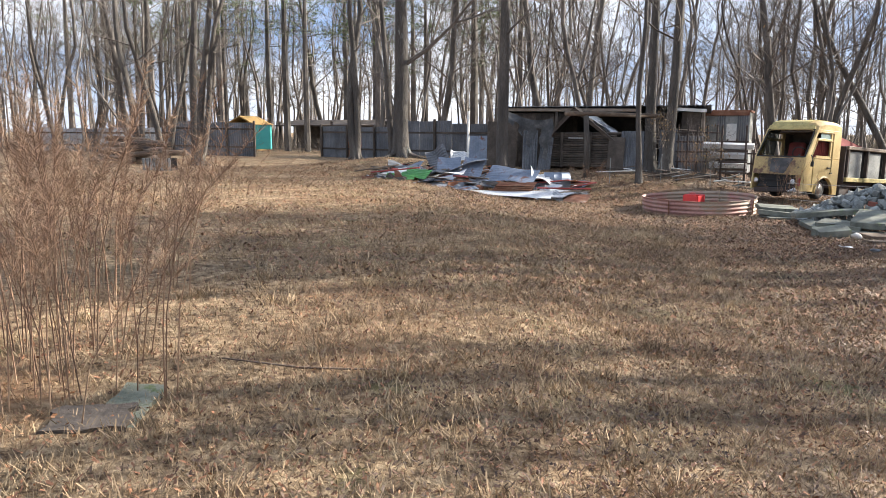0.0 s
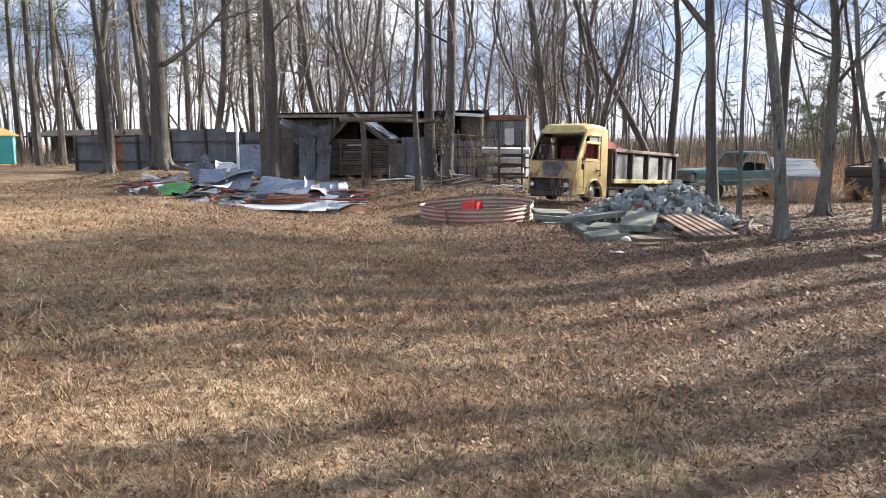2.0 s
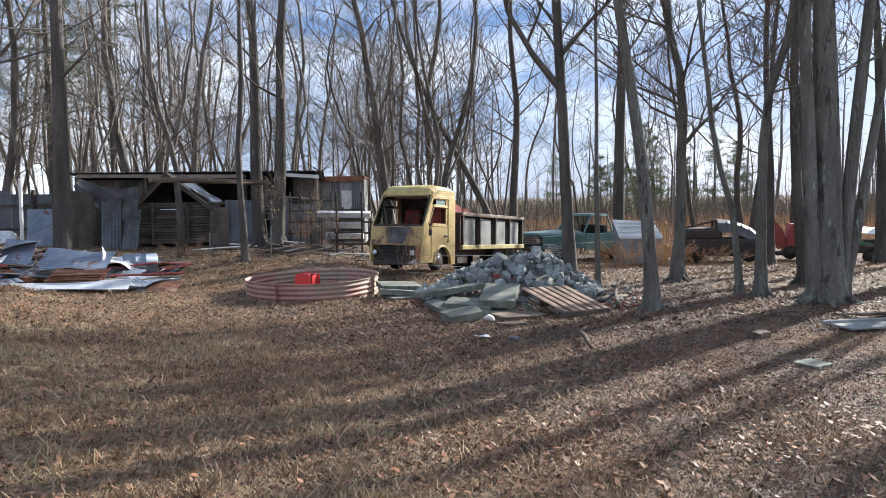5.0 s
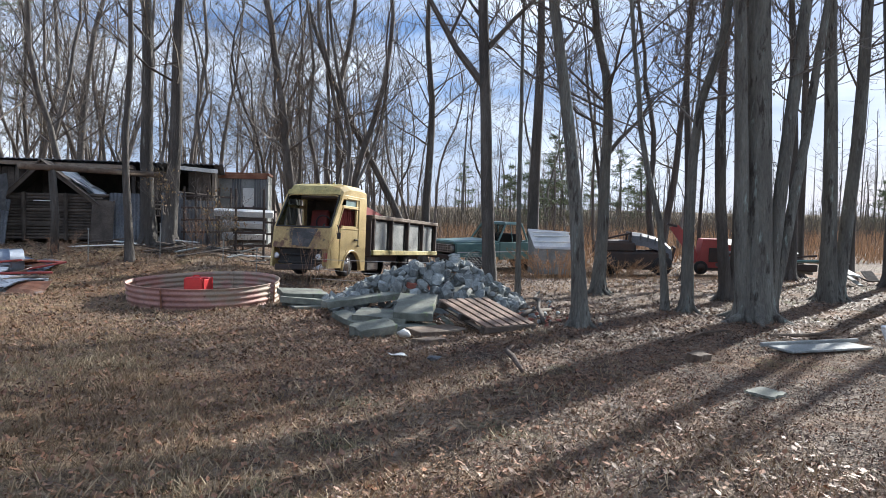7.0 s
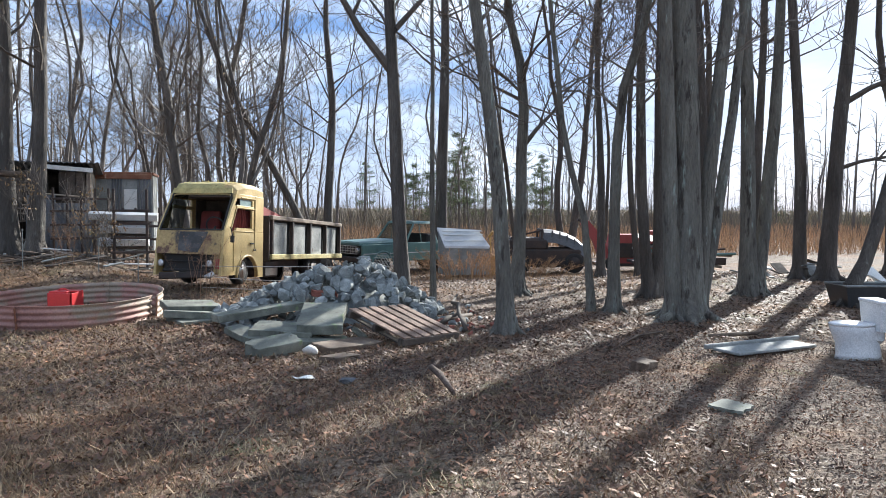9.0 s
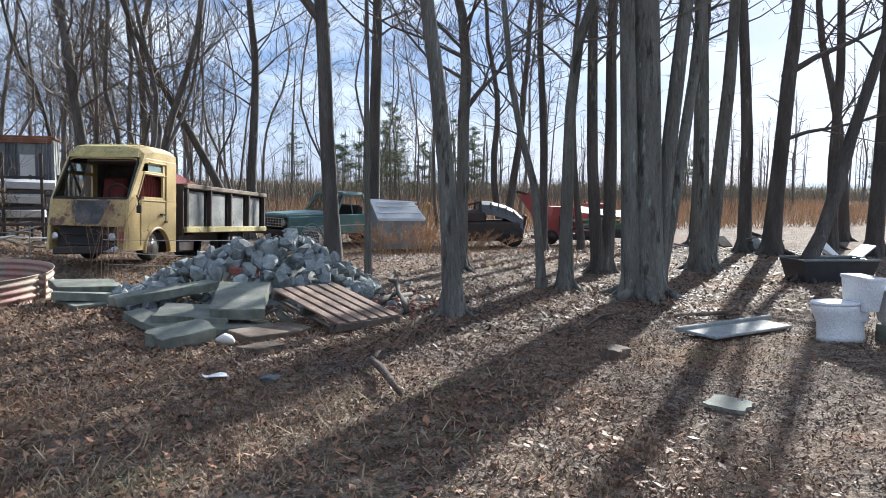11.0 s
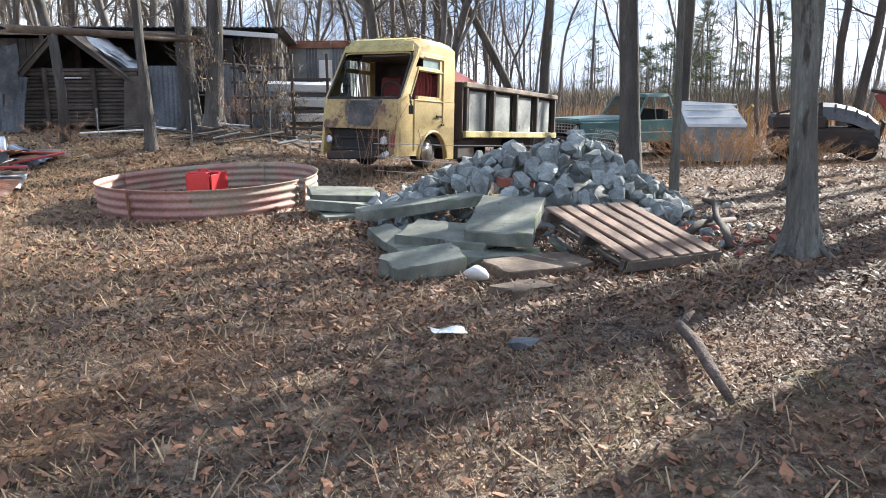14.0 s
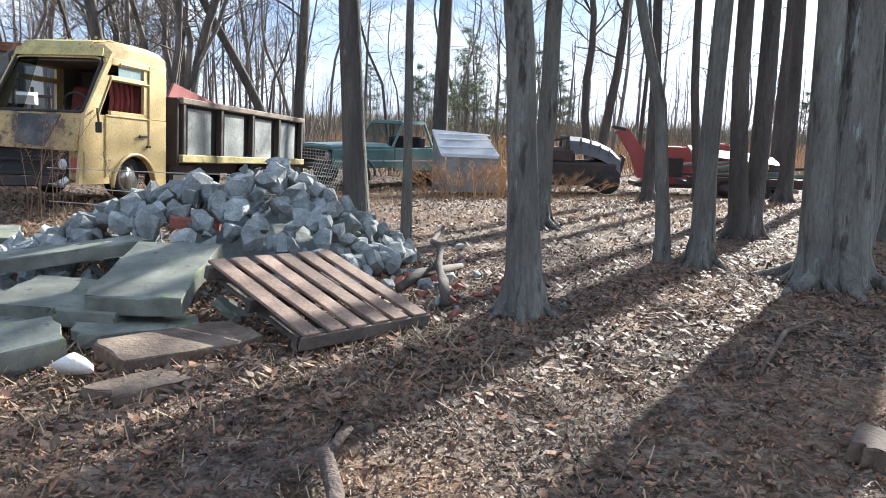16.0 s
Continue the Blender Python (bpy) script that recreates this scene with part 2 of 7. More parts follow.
M_OLDBRANCH = mat("old_branch", [(0.06, 0.042, 0.032), (0.12, 0.085, 0.065), (0.2, 0.15, 0.12)], 5, 0.92, bump=0.9, fine=45, bump_dist=0.03)
M_ROT = mat("rotten_wood", [(0.065, 0.043, 0.03), (0.125, 0.088, 0.062), (0.22, 0.17, 0.125)], 3, 0.9, bump=0.6, fine=30)
M_WIRE = mat("galvanised_wire", [(0.40, 0.38, 0.34), (0.55, 0.52, 0.46)], 9, 0.5, metal=0.5, bump=0)

M_GLASS = bpy.data.materials.new("dusty_glass")
M_GLASS.use_nodes = True
_b = M_GLASS.node_tree.nodes["Principled BSDF"]
_b.inputs["Base Color"].default_value, _b.inputs["Roughness"].default_value = (0.30, 0.34, 0.34, 1), 0.06
_b.inputs["Transmission Weight"].default_value, _b.inputs["IOR"].default_value = 1.0, 1.06


def ground_material():
    m = bpy.data.materials.new("winter_ground")
    m.use_nodes = True
    n, l = m.node_tree.nodes, m.node_tree.links
    bsdf = n["Principled BSDF"]
    tc = n.new("ShaderNodeTexCoord")
    pos = tc.outputs["Object"]

    def tex(s, detail=6, rgh=0.62):
        t = n.new("ShaderNodeTexNoise")
        t.inputs["Scale"].default_value, t.inputs["Detail"].default_value, t.inputs["Roughness"].default_value = s, detail, rgh
        l.new(pos, t.inputs["Vector"])
        return t.outputs["Fac"]

    def ramp(fac, stops):
        r = n.new("ShaderNodeValToRGB")
        e = r.color_ramp.elements
        while len(e) < len(stops):
            e.new(0.5)
        for el, (p, c) in zip(e, stops):
            el.position, el.color = p, (*c, 1)
        l.new(fac, r.inputs["Fac"])
        return r.outputs["Color"]

    def mix(f, a, b):
        x = n.new("ShaderNodeMix")
        x.data_type = "RGBA"
        l.new(f, x.inputs[0]), l.new(a, x.inputs[6]), l.new(b, x.inputs[7])
        return x.outputs[2]
    straw = ramp(tex(9, 9, 0.75), [(0.38, (0.07, 0.042, 0.024)), (0.48, (0.27, 0.185, 0.11)), (0.60, (0.48, 0.36, 0.225))])
    litter = ramp(tex(13, 9, 0.75), [(0.38, (0.035, 0.025, 0.018)), (0.47, (0.14, 0.10, 0.075)), (0.60, (0.33, 0.265, 0.205))])
    rust = ramp(tex(11), [(0.32, (0.11, 0.06, 0.035)), (0.66, (0.30, 0.17, 0.09))])
    sep = n.new("ShaderNodeSeparateXYZ")
    l.new(pos, sep.inputs[0])
    # leaves lie deeper under the trees, towards +x
    mx, my = n.new("ShaderNodeMath"), n.new("ShaderNodeMath")
    mx.operation, my.operation = "MULTIPLY_ADD", "MULTIPLY_ADD"
    l.new(sep.outputs["X"], mx.inputs[0])
    mx.inputs[1].default_value = 0.11
    mx.inputs[2].default_value = -0.42
    l.new(sep.outputs["Y"], my.inputs[0])
    my.inputs[1].default_value = 0.022
    l.new(mx.outputs[0], my.inputs[2])
    nz = n.new("ShaderNodeMath")
    nz.operation = "MULTIPLY_ADD"
    l.new(tex(0.7), nz.inputs[0])
    nz.inputs[1].default_value = 1.6
    l.new(my.outputs[0], nz.inputs[2])
    f = ramp(nz.outputs[0], [(0.45, (0, 0, 0)), (1.0, (1, 1, 1))])
    col = mix(f, straw, litter)
    col = mix(ramp(tex(0.55), [(0.48, (0, 0, 0)), (0.62, (0.8, 0.8, 0.8))]), col, rust)
    green = ramp(tex(20), [(0.3, (0.06, 0.085, 0.025)), (0.7, (0.17, 0.20, 0.07))])
    col = mix(ramp(tex(0.9), [(0.58, (0, 0, 0)), (0.70, (0.55, 0.55, 0.55))]), col, green)
    soil = ramp(tex(16), [(0.3, (0.26, 0.17, 0.10)), (0.7, (0.40, 0.29, 0.19))])
    col = mix(ramp(tex(0.42), [(0.64, (0, 0, 0)), (0.70, (0.7, 0.7, 0.7))]), col, soil)
    drift = n.new("ShaderNodeHueSaturation")                # damp drifts of trodden leaves, darker than the straw
    dr = n.new("ShaderNodeMapRange")
    dr.inputs["From Min"].default_value, dr.inputs["From Max"].default_value = 0.40, 0.60
    dr.inputs["To Min"].default_value, dr.inputs["To Max"].default_value = 0.60, 1.12
    l.new(tex(2.4, 8, 0.72), dr.inputs["Value"])
    l.new(dr.outputs["Result"], drift.inputs["Value"])
    l.new(col, drift.inputs["Color"])
    col = drift.outputs["Color"]
    l.new(col, bsdf.inputs["Base Color"])
    bsdf.inputs["Roughness"].default_value = 0.95
    bsdf.inputs["Specular IOR Level"].default_value = 0.2
    b = n.new("ShaderNodeBump")
    b.inputs["Strength"].default_value, b.inputs["Distance"].default_value = 0.9, 0.05
    l.new(tex(22, 6, 0.7), b.inputs["Height"])
    l.new(b.outputs["Normal"], bsdf.inputs["Normal"])
    return m


M_GROUND = ground_material()

# ---- mesh tools ----


class Geo:
    """Vertices and faces gathered for one mesh."""

    def __init__(self):
        self.v, self.f = [], []

    def add(self, verts, faces, m=None):
        k = len(self.v)
        self.v.extend([tuple(m @ Vector(p)) for p in verts] if m else [tuple(p) for p in verts])
        self.f.extend([tuple(i + k for i in q) for q in faces])
        return self

    def box(self, c, s, m=None, b=0.012, rot=(0, 0, 0)):
        """Box of centre c and size s with chamfered edges."""
        h = [x / 2 for x in s]
        b = min(b, min(h) * 0.45)
        local = pose(*c, *rot)
        if m:
            local = m @ local
        vs, idx = [], {}
        for sx in (-1, 1):
            for sy in (-1, 1):
                for sz in (-1, 1):
                    for ax in range(3):
                        p = [sx * (h[0] - b), sy * (h[1] - b), sz * (h[2] - b)]
                        p[ax] = (sx, sy, sz)[ax] * h[ax]
                        idx[sx, sy, sz, ax] = len(vs)
                        vs.append(p)
        fs = []
        for ax in range(3):
            o = [a for a in range(3) if a != ax]
            for s_ in (-1, 1):
                loop = []
                for u, w in ((-1, -1), (1, -1), (1, 1), (-1, 1)):
                    k = [0, 0, 0]
                    k[ax], k[o[0]], k[o[1]] = s_, u, w
                    loop.append(idx[(*k, ax)])
                fs.append(loop if (s_ > 0) == (ax != 1) else loop[::-1])
        for ax in range(3):
            o = [a for a in range(3) if a != ax]
            for u in (-1, 1):
                for w in (-1, 1):
                    a, c2 = [0, 0, 0], [0, 0, 0]
                    a[ax], a[o[0]], a[o[1]] = -1, u, w
                    c2[ax], c2[o[0]], c2[o[1]] = 1, u, w
                    fs.append([idx[(*a, o[0])], idx[(*c2, o[0])], idx[(*c2, o[1])], idx[(*a, o[1])]])
        for k in [(x, y, z) for x in (-1, 1) for y in (-1, 1) for z in (-1, 1)]:
            fs.append([idx[(*k, 0)], idx[(*k, 1)], idx[(*k, 2)]])
        return self.add(vs, fs, local)

    def tube(self, pts, radii, sides=8, cap=True, wob=0.0, rng=None):
        pts = [Vector(p) for p in pts]
        if not hasattr(radii, "__len__"):
            radii = [radii] * len(pts)
        vs, fs = [], []
        up = Vector((0.31, 0.95, 0.05))
        for i, p in enumerate(pts):
            d = (pts[min(i + 1, len(pts) - 1)] - pts[max(i - 1, 0)])
            d = d.normalized() if d.length > 1e-9 else Vector((0, 0, 1))
            a = d.cross(up)
            a = a.normalized() if a.length > 1e-4 else d.cross(Vector((1, 0, 0))).normalized()
            b = d.cross(a)
            for k in range(sides):
                t = 2 * math.pi * k / sides
                r = radii[i] * (1 + (wob * (rng.random() - 0.5) if wob else 0))
                vs.append(p + a * (math.cos(t) * r) + b * (math.sin(t) * r))
        for i in range(len(pts) - 1):
            for k in range(sides):
                j = (k + 1) % sides
                fs.append((i * sides + k, i * sides + j, (i + 1) * sides + j, (i + 1) * sides + k))
        if cap:
            fs.append(tuple(range(sides))[::-1])
            fs.append(tuple((len(pts) - 1) * sides + k for k in range(sides)))
        return self.add(vs, fs)

    def loft(self, loops, close=True, caps=True):
        """Skin over closed loops of equal length."""
        n = len(loops[0])
        vs = [p for lp in loops for p in lp]
        fs = [(i * n + k, i * n + (k + 1) % n, (i + 1) * n + (k + 1) % n, (i + 1) * n + k) for i in range(len(loops) - 1) for k in range(n if close else n - 1)]
        if caps:
            fs += [tuple(range(n))[::-1], tuple((len(loops) - 1) * n + k for k in range(n))]
        return self.add(vs, fs)

    def prism(self, profile, y0, y1):
        """Profile of (x, z) points, drawn out along y."""
        return self.loft([[(x, y0, z) for x, z in profile], [(x, y1, z) for x, z in profile]])

    def sheet(self, lx, ly, amp=0.012, pitch=0.09, m=None, thick=0.004, sag=0.0, bend=0.0, rng=None, nx=None):
        """Corrugated or crumpled sheet, ribs along x, with thickness."""
        ny = max(6, int(ly / pitch * 4))
        nx = nx or 7
        top, fs = [], []
        ph = rng.random() * 6 if rng else 0
        for i in range(nx):
            for j in range(ny):
                x, y = lx * (i / (nx - 1) - 0.5), ly * (j / (ny - 1) - 0.5)
                z = amp * math.sin(2 * math.pi * y / pitch) + sag * (2 * x / lx) ** 2 + bend * math.sin(3.1 * x / lx * 2 + ph) * math.cos(2.3 * y / ly + ph)
                top.append((x, y, z))
        n = len(top)
        vs = top + [(x, y, z - thick) for x, y, z in top]
        for i in range(nx - 1):
            for j in range(ny - 1):
                a, b, c, d = i * ny + j, (i + 1) * ny + j, (i + 1) * ny + j + 1, i * ny + j + 1
                fs += [(a, b, c, d), (d + n, c + n, b + n, a + n)]
        rim = [i * ny for i in range(nx)] + [(nx - 1) * ny + j for j in range(1, ny)] + [i * ny + ny - 1 for i in range(nx - 2, -1, -1)] + [j for j in range(ny - 2, 0, -1)]
        for a, b in zip(rim, rim[1:] + rim[:1]):
            fs.append((b, a, a + n, b + n))
        return self.add(vs, fs, m)

    def mesh(self, name, material, smooth=False):
        me = bpy.data.meshes.new(name)
        me.from_pydata(self.v, [], self.f)
        me.materials.append(material)
        if smooth:
            me.polygons.foreach_set("use_smooth", [True] * len(me.polygons))
        me.update()
        return me


def part(name, geo, material, parent=None, label="", smooth=False):
    ob = new(name, geo.mesh(name, material, smooth))
    if parent:
        ob.parent = parent
    return tagged(ob, label)


def thing(name, m, label, category, group="", kind=""):
    ob = new(name)
    ob.matrix_world = m
    return tagged(ob, label, category, group, kind)


def solid(name, geo, material, m, label, category, group="", kind="", smooth=False):
    ob = new(name, geo.mesh(name, material, smooth))
    ob.matrix_world = m
    return tagged(ob, label, category, group, kind)


def smoothstep(a, b, x):
    t = min(1, max(0, (x - a) / (b - a)))
    return t * t * (3 - 2 * t)


def lie(x, y):
    """Height of the ground."""
    u = x + 0.25 * y + 0.3 * max(0, min(y, 27) - 12)
    z = -0.5 * smoothstep(-1.5, 4.5, u) + 0.013 * min(22, max(0, -x - 6))
    z -= 0.36 * smoothstep(22.5, 29, y) * smoothstep(-0.5, 4, x)
    z += 0.62 * smoothstep(21.8, 27, y) * (1 - smoothstep(-1, 2.5, x)) * smoothstep(-17, -10, x)
    z += 0.17 * math.exp(-((x - 2.7) / 1.5) ** 2 - ((y - 23.5) / 1.2) ** 2)
    return z


def bumpy(x, y):
    return 0.025 * noise.noise((x * 0.9, y * 0.9, 0)) + 0.012 * noise.noise((x * 3, y * 3, 4))

# ---- ground: one sheet to the horizon ----


def steps(a, b, fine0, fine1, fine, coarse):
    out, x = [], a
    while x < b:
        out.append(x)
        gap = max(0, fine0 - x, x - fine1)
        x += fine + gap * coarse
    return out + [b]


def build_ground():
    g = Geo()
    xs, ys = steps(-900, 900, -10, 14, 0.35, 0.18), steps(-600, 1200, -2, 24, 0.35, 0.18)
    for y in ys:
        for x in xs:
            g.v.append((x, y, lie(x, y) + bumpy(x, y)))
    w = len(xs)
    for j in range(len(ys) - 1):
        for i in range(w - 1):
            g.f.append((j * w + i, j * w + i + 1, (j + 1) * w + i + 1, (j + 1) * w + i))
    return solid("ground", g, M_GROUND, pose(0, 0, 0), "winter ground of dead grass, brown leaves and bare patches", "ground", kind="structure", smooth=True)


build_ground()


def scatter(name, material, count, place, shape, label, category, seed):
    """Many small flat pieces in one mesh. place(rng) gives x, y; shape(rng) gives local corner points."""
    rng = random.Random(seed)
    vs, fs = [], []
    for _ in range(count):
        x, y = place(rng)
        z = lie(x, y) + bumpy(x, y)
        pts = shape(rng)
        k = len(vs)
        vs.extend((x + p[0], y + p[1], z + p[2]) for p in pts)
        fs.append(tuple(range(k, k + len(pts))))
    g = Geo()
    g.v, g.f = vs, fs
    return solid(name, g, material, pose(0, 0, 0), label, category, kind="stuff")


def blade(rng):
    a, h, w = rng.random() * 6.28, rng.uniform(0.018, 0.06), rng.uniform(0.002, 0.0042)
    lean = rng.uniform(0.3, 1.6) * h
    c, s, b = math.cos(a), math.sin(a), rng.random() * 6.28
    dx, dy = math.cos(b) * lean, math.sin(b) * lean
    return [(-w * c, -w * s, -0.01), (w * c, w * s, -0.01), (w * 0.5 * c + dx, w * 0.5 * s + dy, h), (-w * 0.5 * c + dx, -w * 0.5 * s + dy, h)]


def leaf(rng):
    a, l, w = rng.random() * 6.28, rng.uniform(0.007, 0.022), rng.uniform(0.004, 0.010)
    c, s = math.cos(a), math.sin(a)
    t, roll, curl, lift = rng.gauss(0, 0.5), rng.gauss(0, 0.6), rng.uniform(-0.2, 0.9), rng.uniform(0.004, 0.02)
    out = []
    for u, v in ((-1, 0), (-0.45, -0.85), (-0.05, -0.5), (0.45, -0.8), (1, 0), (0.5, 0.75), (0.05, 0.5), (-0.4, 0.9)):
        out.append((c * u * l - s * v * w, s * u * l + c * v * w, lift + curl * w * abs(v) + u * l * t + v * w * roll + 0.008))
    return out


def near_walk(rng, wide=6.5):
    y = -0.5 + 19 * rng.random() ** 0.9
    return rng.gauss(0.4 + 0.12 * y, wide * 0.55), y + 0.8


def grass_place(rng):
    while True:
        x, y = near_walk(rng)
        if noise.noise((x * 0.6, y * 0.6, 2)) + rng.uniform(-0.5, 0.8) > 0.2 * (x + 0.35 * y - 3):
            return x, y


def leaf_place(rng):
    while True:
        x, y = near_walk(rng, 8)
        x += 1.2
        if noise.noise((x * 0.5, y * 0.5, 7)) * 0.8 + rng.uniform(-0.9, 0.6) < 0.12 * (x + 0.35 * y - 3):
            return x, y


scatter("dead_grass", M_GRASS, 105000, grass_place, blade, "short mown dead straw-coloured grass", "grass", 3)


def tuft_blade(rng):
    p = blade(rng)
    return [(x * 1.4, y * 1.4, z * 1.6) for x, y, z in p]


tufts = random.Random(21)
tuft_spots = [(min(3.2 - 0.26 * y, tufts.gauss(-1.5, 3.5)) - abs(tufts.gauss(0, 0.8)), y) for y in [tufts.uniform(0.5, 17) for _ in range(800)]]


def tuft_place(rng):
    x, y = tuft_spots[rng.randrange(800)]
    return x + rng.gauss(0, 0.05), y + rng.gauss(0, 0.05)


scatter("grass_tufts", M_GRASS, 26000, tuft_place, tuft_blade, "taller tufts of dead grass in the lawn", "grass", 9)
scatter("leaf_litter", M_LITTER, 170000, leaf_place, leaf, "fallen brown and grey leaves on the ground", "leaves", 4)
scatter("red_leaf_litter", M_LITTER_RED, 85000, lambda r: near_walk(r, 7), leaf, "fallen rust-red oak leaves on the ground", "leaves", 5)


def stem_bit(rng):
    a, l, w = rng.random() * 6.28, rng.uniform(0.008, 0.03), rng.uniform(0.0008, 0.0017)
    c, s, t, z = math.cos(a), math.sin(a), rng.gauss(0, 0.22), rng.uniform(0.012, 0.03)
    return [(c * u * l - s * v * w, s * u * l + c * v * w, z + u * l * t) for u, v in ((-1, -1), (1, -1), (1, 1), (-1, 1))]


scatter("dead_stems", M_GRASS, 20000, leaf_place, stem_bit, "dead straws and leaf stalks lying on the litter", "straw", 14)


def far_leaf(rng):
    a, l, w = rng.random() * 6.28, rng.uniform(0.022, 0.05), rng.uniform(0.014, 0.028)
    c, s, t = math.cos(a), math.sin(a), rng.uniform(-0.7, 0.7)
    return [(c * u * l - s * v * w, s * u * l + c * v * w, 0.02 + u * l * t + 0.01) for u, v in ((-1, 0), (0, -1), (1, 0), (0, 1))]


def far_blade(rng):
    p = blade(rng)
    return [(x * 1.9, y * 1.9, z * 1.5) for x, y, z in p]


def wood_floor(rng):
    return rng.uniform(-7, 19), rng.uniform(15, 34)


def far_lawn(rng):
    while True:
        x, y = rng.uniform(-17, 5), rng.uniform(7, 26)
        if noise.noise((x * 0.45, y * 0.45, 9)) + rng.uniform(-0.5, 0.5) > -0.1:
            return x, y


scatter("wood_floor_litter", M_LITTER, 60000, wood_floor, far_leaf, "brown leaves covering the ground under the trees", "leaves", 6)
scatter("lawn_litter", M_LITTER_RED, 24000, far_lawn, far_leaf, "scattered russet leaves on the dead lawn", "leaves", 7)
scatter("far_dead_grass", M_GRASS, 60000, far_lawn, far_blade, "dead straw grass of the lawn", "grass", 8)

# ---- trees ----


def stem_points(rng, base, top, wander, n=9, power=1.0):
    b, t = Vector(base), Vector(top)
    pts, off, drift = [], Vector((0, 0, 0)), Vector((0, 0, 0))
    for i in range(n):
        k = i / (n - 1)
        q = b.lerp(t, k ** power)
        q.z = b.z + (t.z - b.z) * k
        pts.append(q + off * math.sin(math.pi * min(1, k * 1.1)))
        drift += Vector((rng.gauss(0, 1), rng.gauss(0, 1), 0)) * wander * 0.4
        off = off * 0.7 + drift * 0.5
    return pts


def branches(geo, rng, start, direction, length, radius, depth, twig=0.004):
    """A limb with its forks, as thin tapering tubes."""
    n = 5 if depth > 1 else 4
    pts, d, p = [Vector(start)], Vector(direction).normalized(), Vector(start)
    for i in range(n - 1):
        d = (d + Vector((rng.gauss(0, 0.16), rng.gauss(0, 0.16), rng.gauss(0.06, 0.13)))).normalized()
        p = p + d * (length / (n - 1))
        pts.append(p)
    geo.tube(pts, [max(twig, radius * (1 - 0.8 * i / (n - 1))) for i in range(n)], 5 if depth > 2 else 3, cap=False)
    if depth <= 0:
        return
    for _ in range(4 if depth > 1 else 3):
        k = rng.uniform(0.25, 1.0) * (n - 1)
        i = min(n - 2, int(k))
        q = pts[i].lerp(pts[i + 1], k - i)
        side = Vector((rng.gauss(0, 1), rng.gauss(0, 1), rng.gauss(0.25, 0.6))).normalized()
        branches(geo, rng, q, (d * 0.75 + side * 0.8), length * rng.uniform(0.38, 0.62), max(twig, radius * 0.5), depth - 1, twig)


def leaf_cluster(geo, rng, c, n, spread, size=0.05):
    for _ in range(n):
        p = Vector(c) + Vector((rng.gauss(0, spread), rng.gauss(0, spread), rng.gauss(0, spread)))
        m = Matrix.Translation(p) @ Euler((rng.random() * 6, rng.random() * 6, rng.random() * 6)).to_matrix().to_4x4()
        s = size * rng.uniform(0.6, 1.3)
        geo.add([(-s, 0, 0), (0, -s * 0.45, s * 0.1), (s, 0, 0), (0, s * 0.45, s * 0.1)], [(0, 1, 2, 3)], m)


def tree(name, x, y, label, stems, seed, bark=None, limbs=9, first=0.3, limb_len=2.6, depth=2, leaves=0, flare=1.5, group="", big_limbs=(), twig=0.0065):
    """stems: (top dx, top dy, height, radius, base dx, base dy, wander[, power of the lean])."""
    rng = random.Random(seed)
    root = thing(name, pose(x, y, lie(x, y) - 0.05), label, "tree", group)
    tr, cr, lv = Geo(), Geo(), Geo()
    for dx, dy, h, r, bx, by, wander, *power in stems:
        pts = stem_points(rng, (bx, by, 0), (bx + dx, by + dy, h), wander * 1.9, 12, power[0] if power else 1.0)
        fl = [Vector((bx, by, -0.1)), Vector((bx, by, 0.03)), Vector((bx, by, 0.14)), Vector((bx, by, 0.34)).lerp(pts[1], 0.1)]
        rad = [r * flare * 1.12, r * flare, r * (1 + (flare - 1) * 0.55), r * (1 + (flare - 1) * 0.2)] + [r * (1 - 0.72 * (i / 11) ** 0.9) for i in range(1, 12)]
        tr.tube(fl + pts[1:], rad, 12, cap=False, wob=0.10, rng=rng)
        if flare > 1.45 and r > 0.1:
            for q in range(6):
                a = 1.05 * q + rng.uniform(-0.3, 0.3)
                ln = r * rng.uniform(1.5, 3.0)
                c, s = math.cos(a), math.sin(a)
                tr.tube([(bx + c * r * 0.5, by + s * r * 0.5, 0.42 + 0.5 * r), (bx + c * r * 1.15, by + s * r * 1.15, 0.16), (bx + c * (r + ln * 0.5), by + s * (r + ln * 0.5), 0.055), (bx + c * (r + ln), by + s * (r + ln), -0.03)], [r * 0.42, r * 0.40, r * 0.26, r * 0.12], 7, cap=False, wob=0.2, rng=rng)
        for _ in range(int(limbs * 1.5)):
            k = rng.uniform(first, 1) * 11
            i = min(10, int(k))
            q = pts[i].lerp(pts[i + 1], k - i)
            a = rng.random() * 6.28
            d = Vector((math.cos(a), math.sin(a), rng.uniform(0.3, 1.1)))
            ln = limb_len * rng.uniform(0.6, 1.4) * (1.15 - 0.4 * k / 11)
            branches(cr, rng, q, d, ln, r * 0.23 * (1.2 - 0.6 * k / 11), depth, twig)
            if leaves and rng.random() < 0.7:
                leaf_cluster(lv, rng, q + d.normalized() * ln * rng.uniform(0.5, 1.0), leaves, 0.3)
    for z, d, ln, r in big_limbs:
        branches(cr, rng, (stems[0][4] + stems[0][0] * z / stems[0][2], stems[0][5] + stems[0][1] * z / stems[0][2], z), d, ln, r, 3, twig)
    part("trunk", tr, bark or M_BARK, root, smooth=True)
    part("crown", cr, M_TWIG, root, "bare twigs and branches")
    if leaves:
        part("leaves", lv, M_DRYLEAF, root, "withered brown leaves still hanging")
    return root


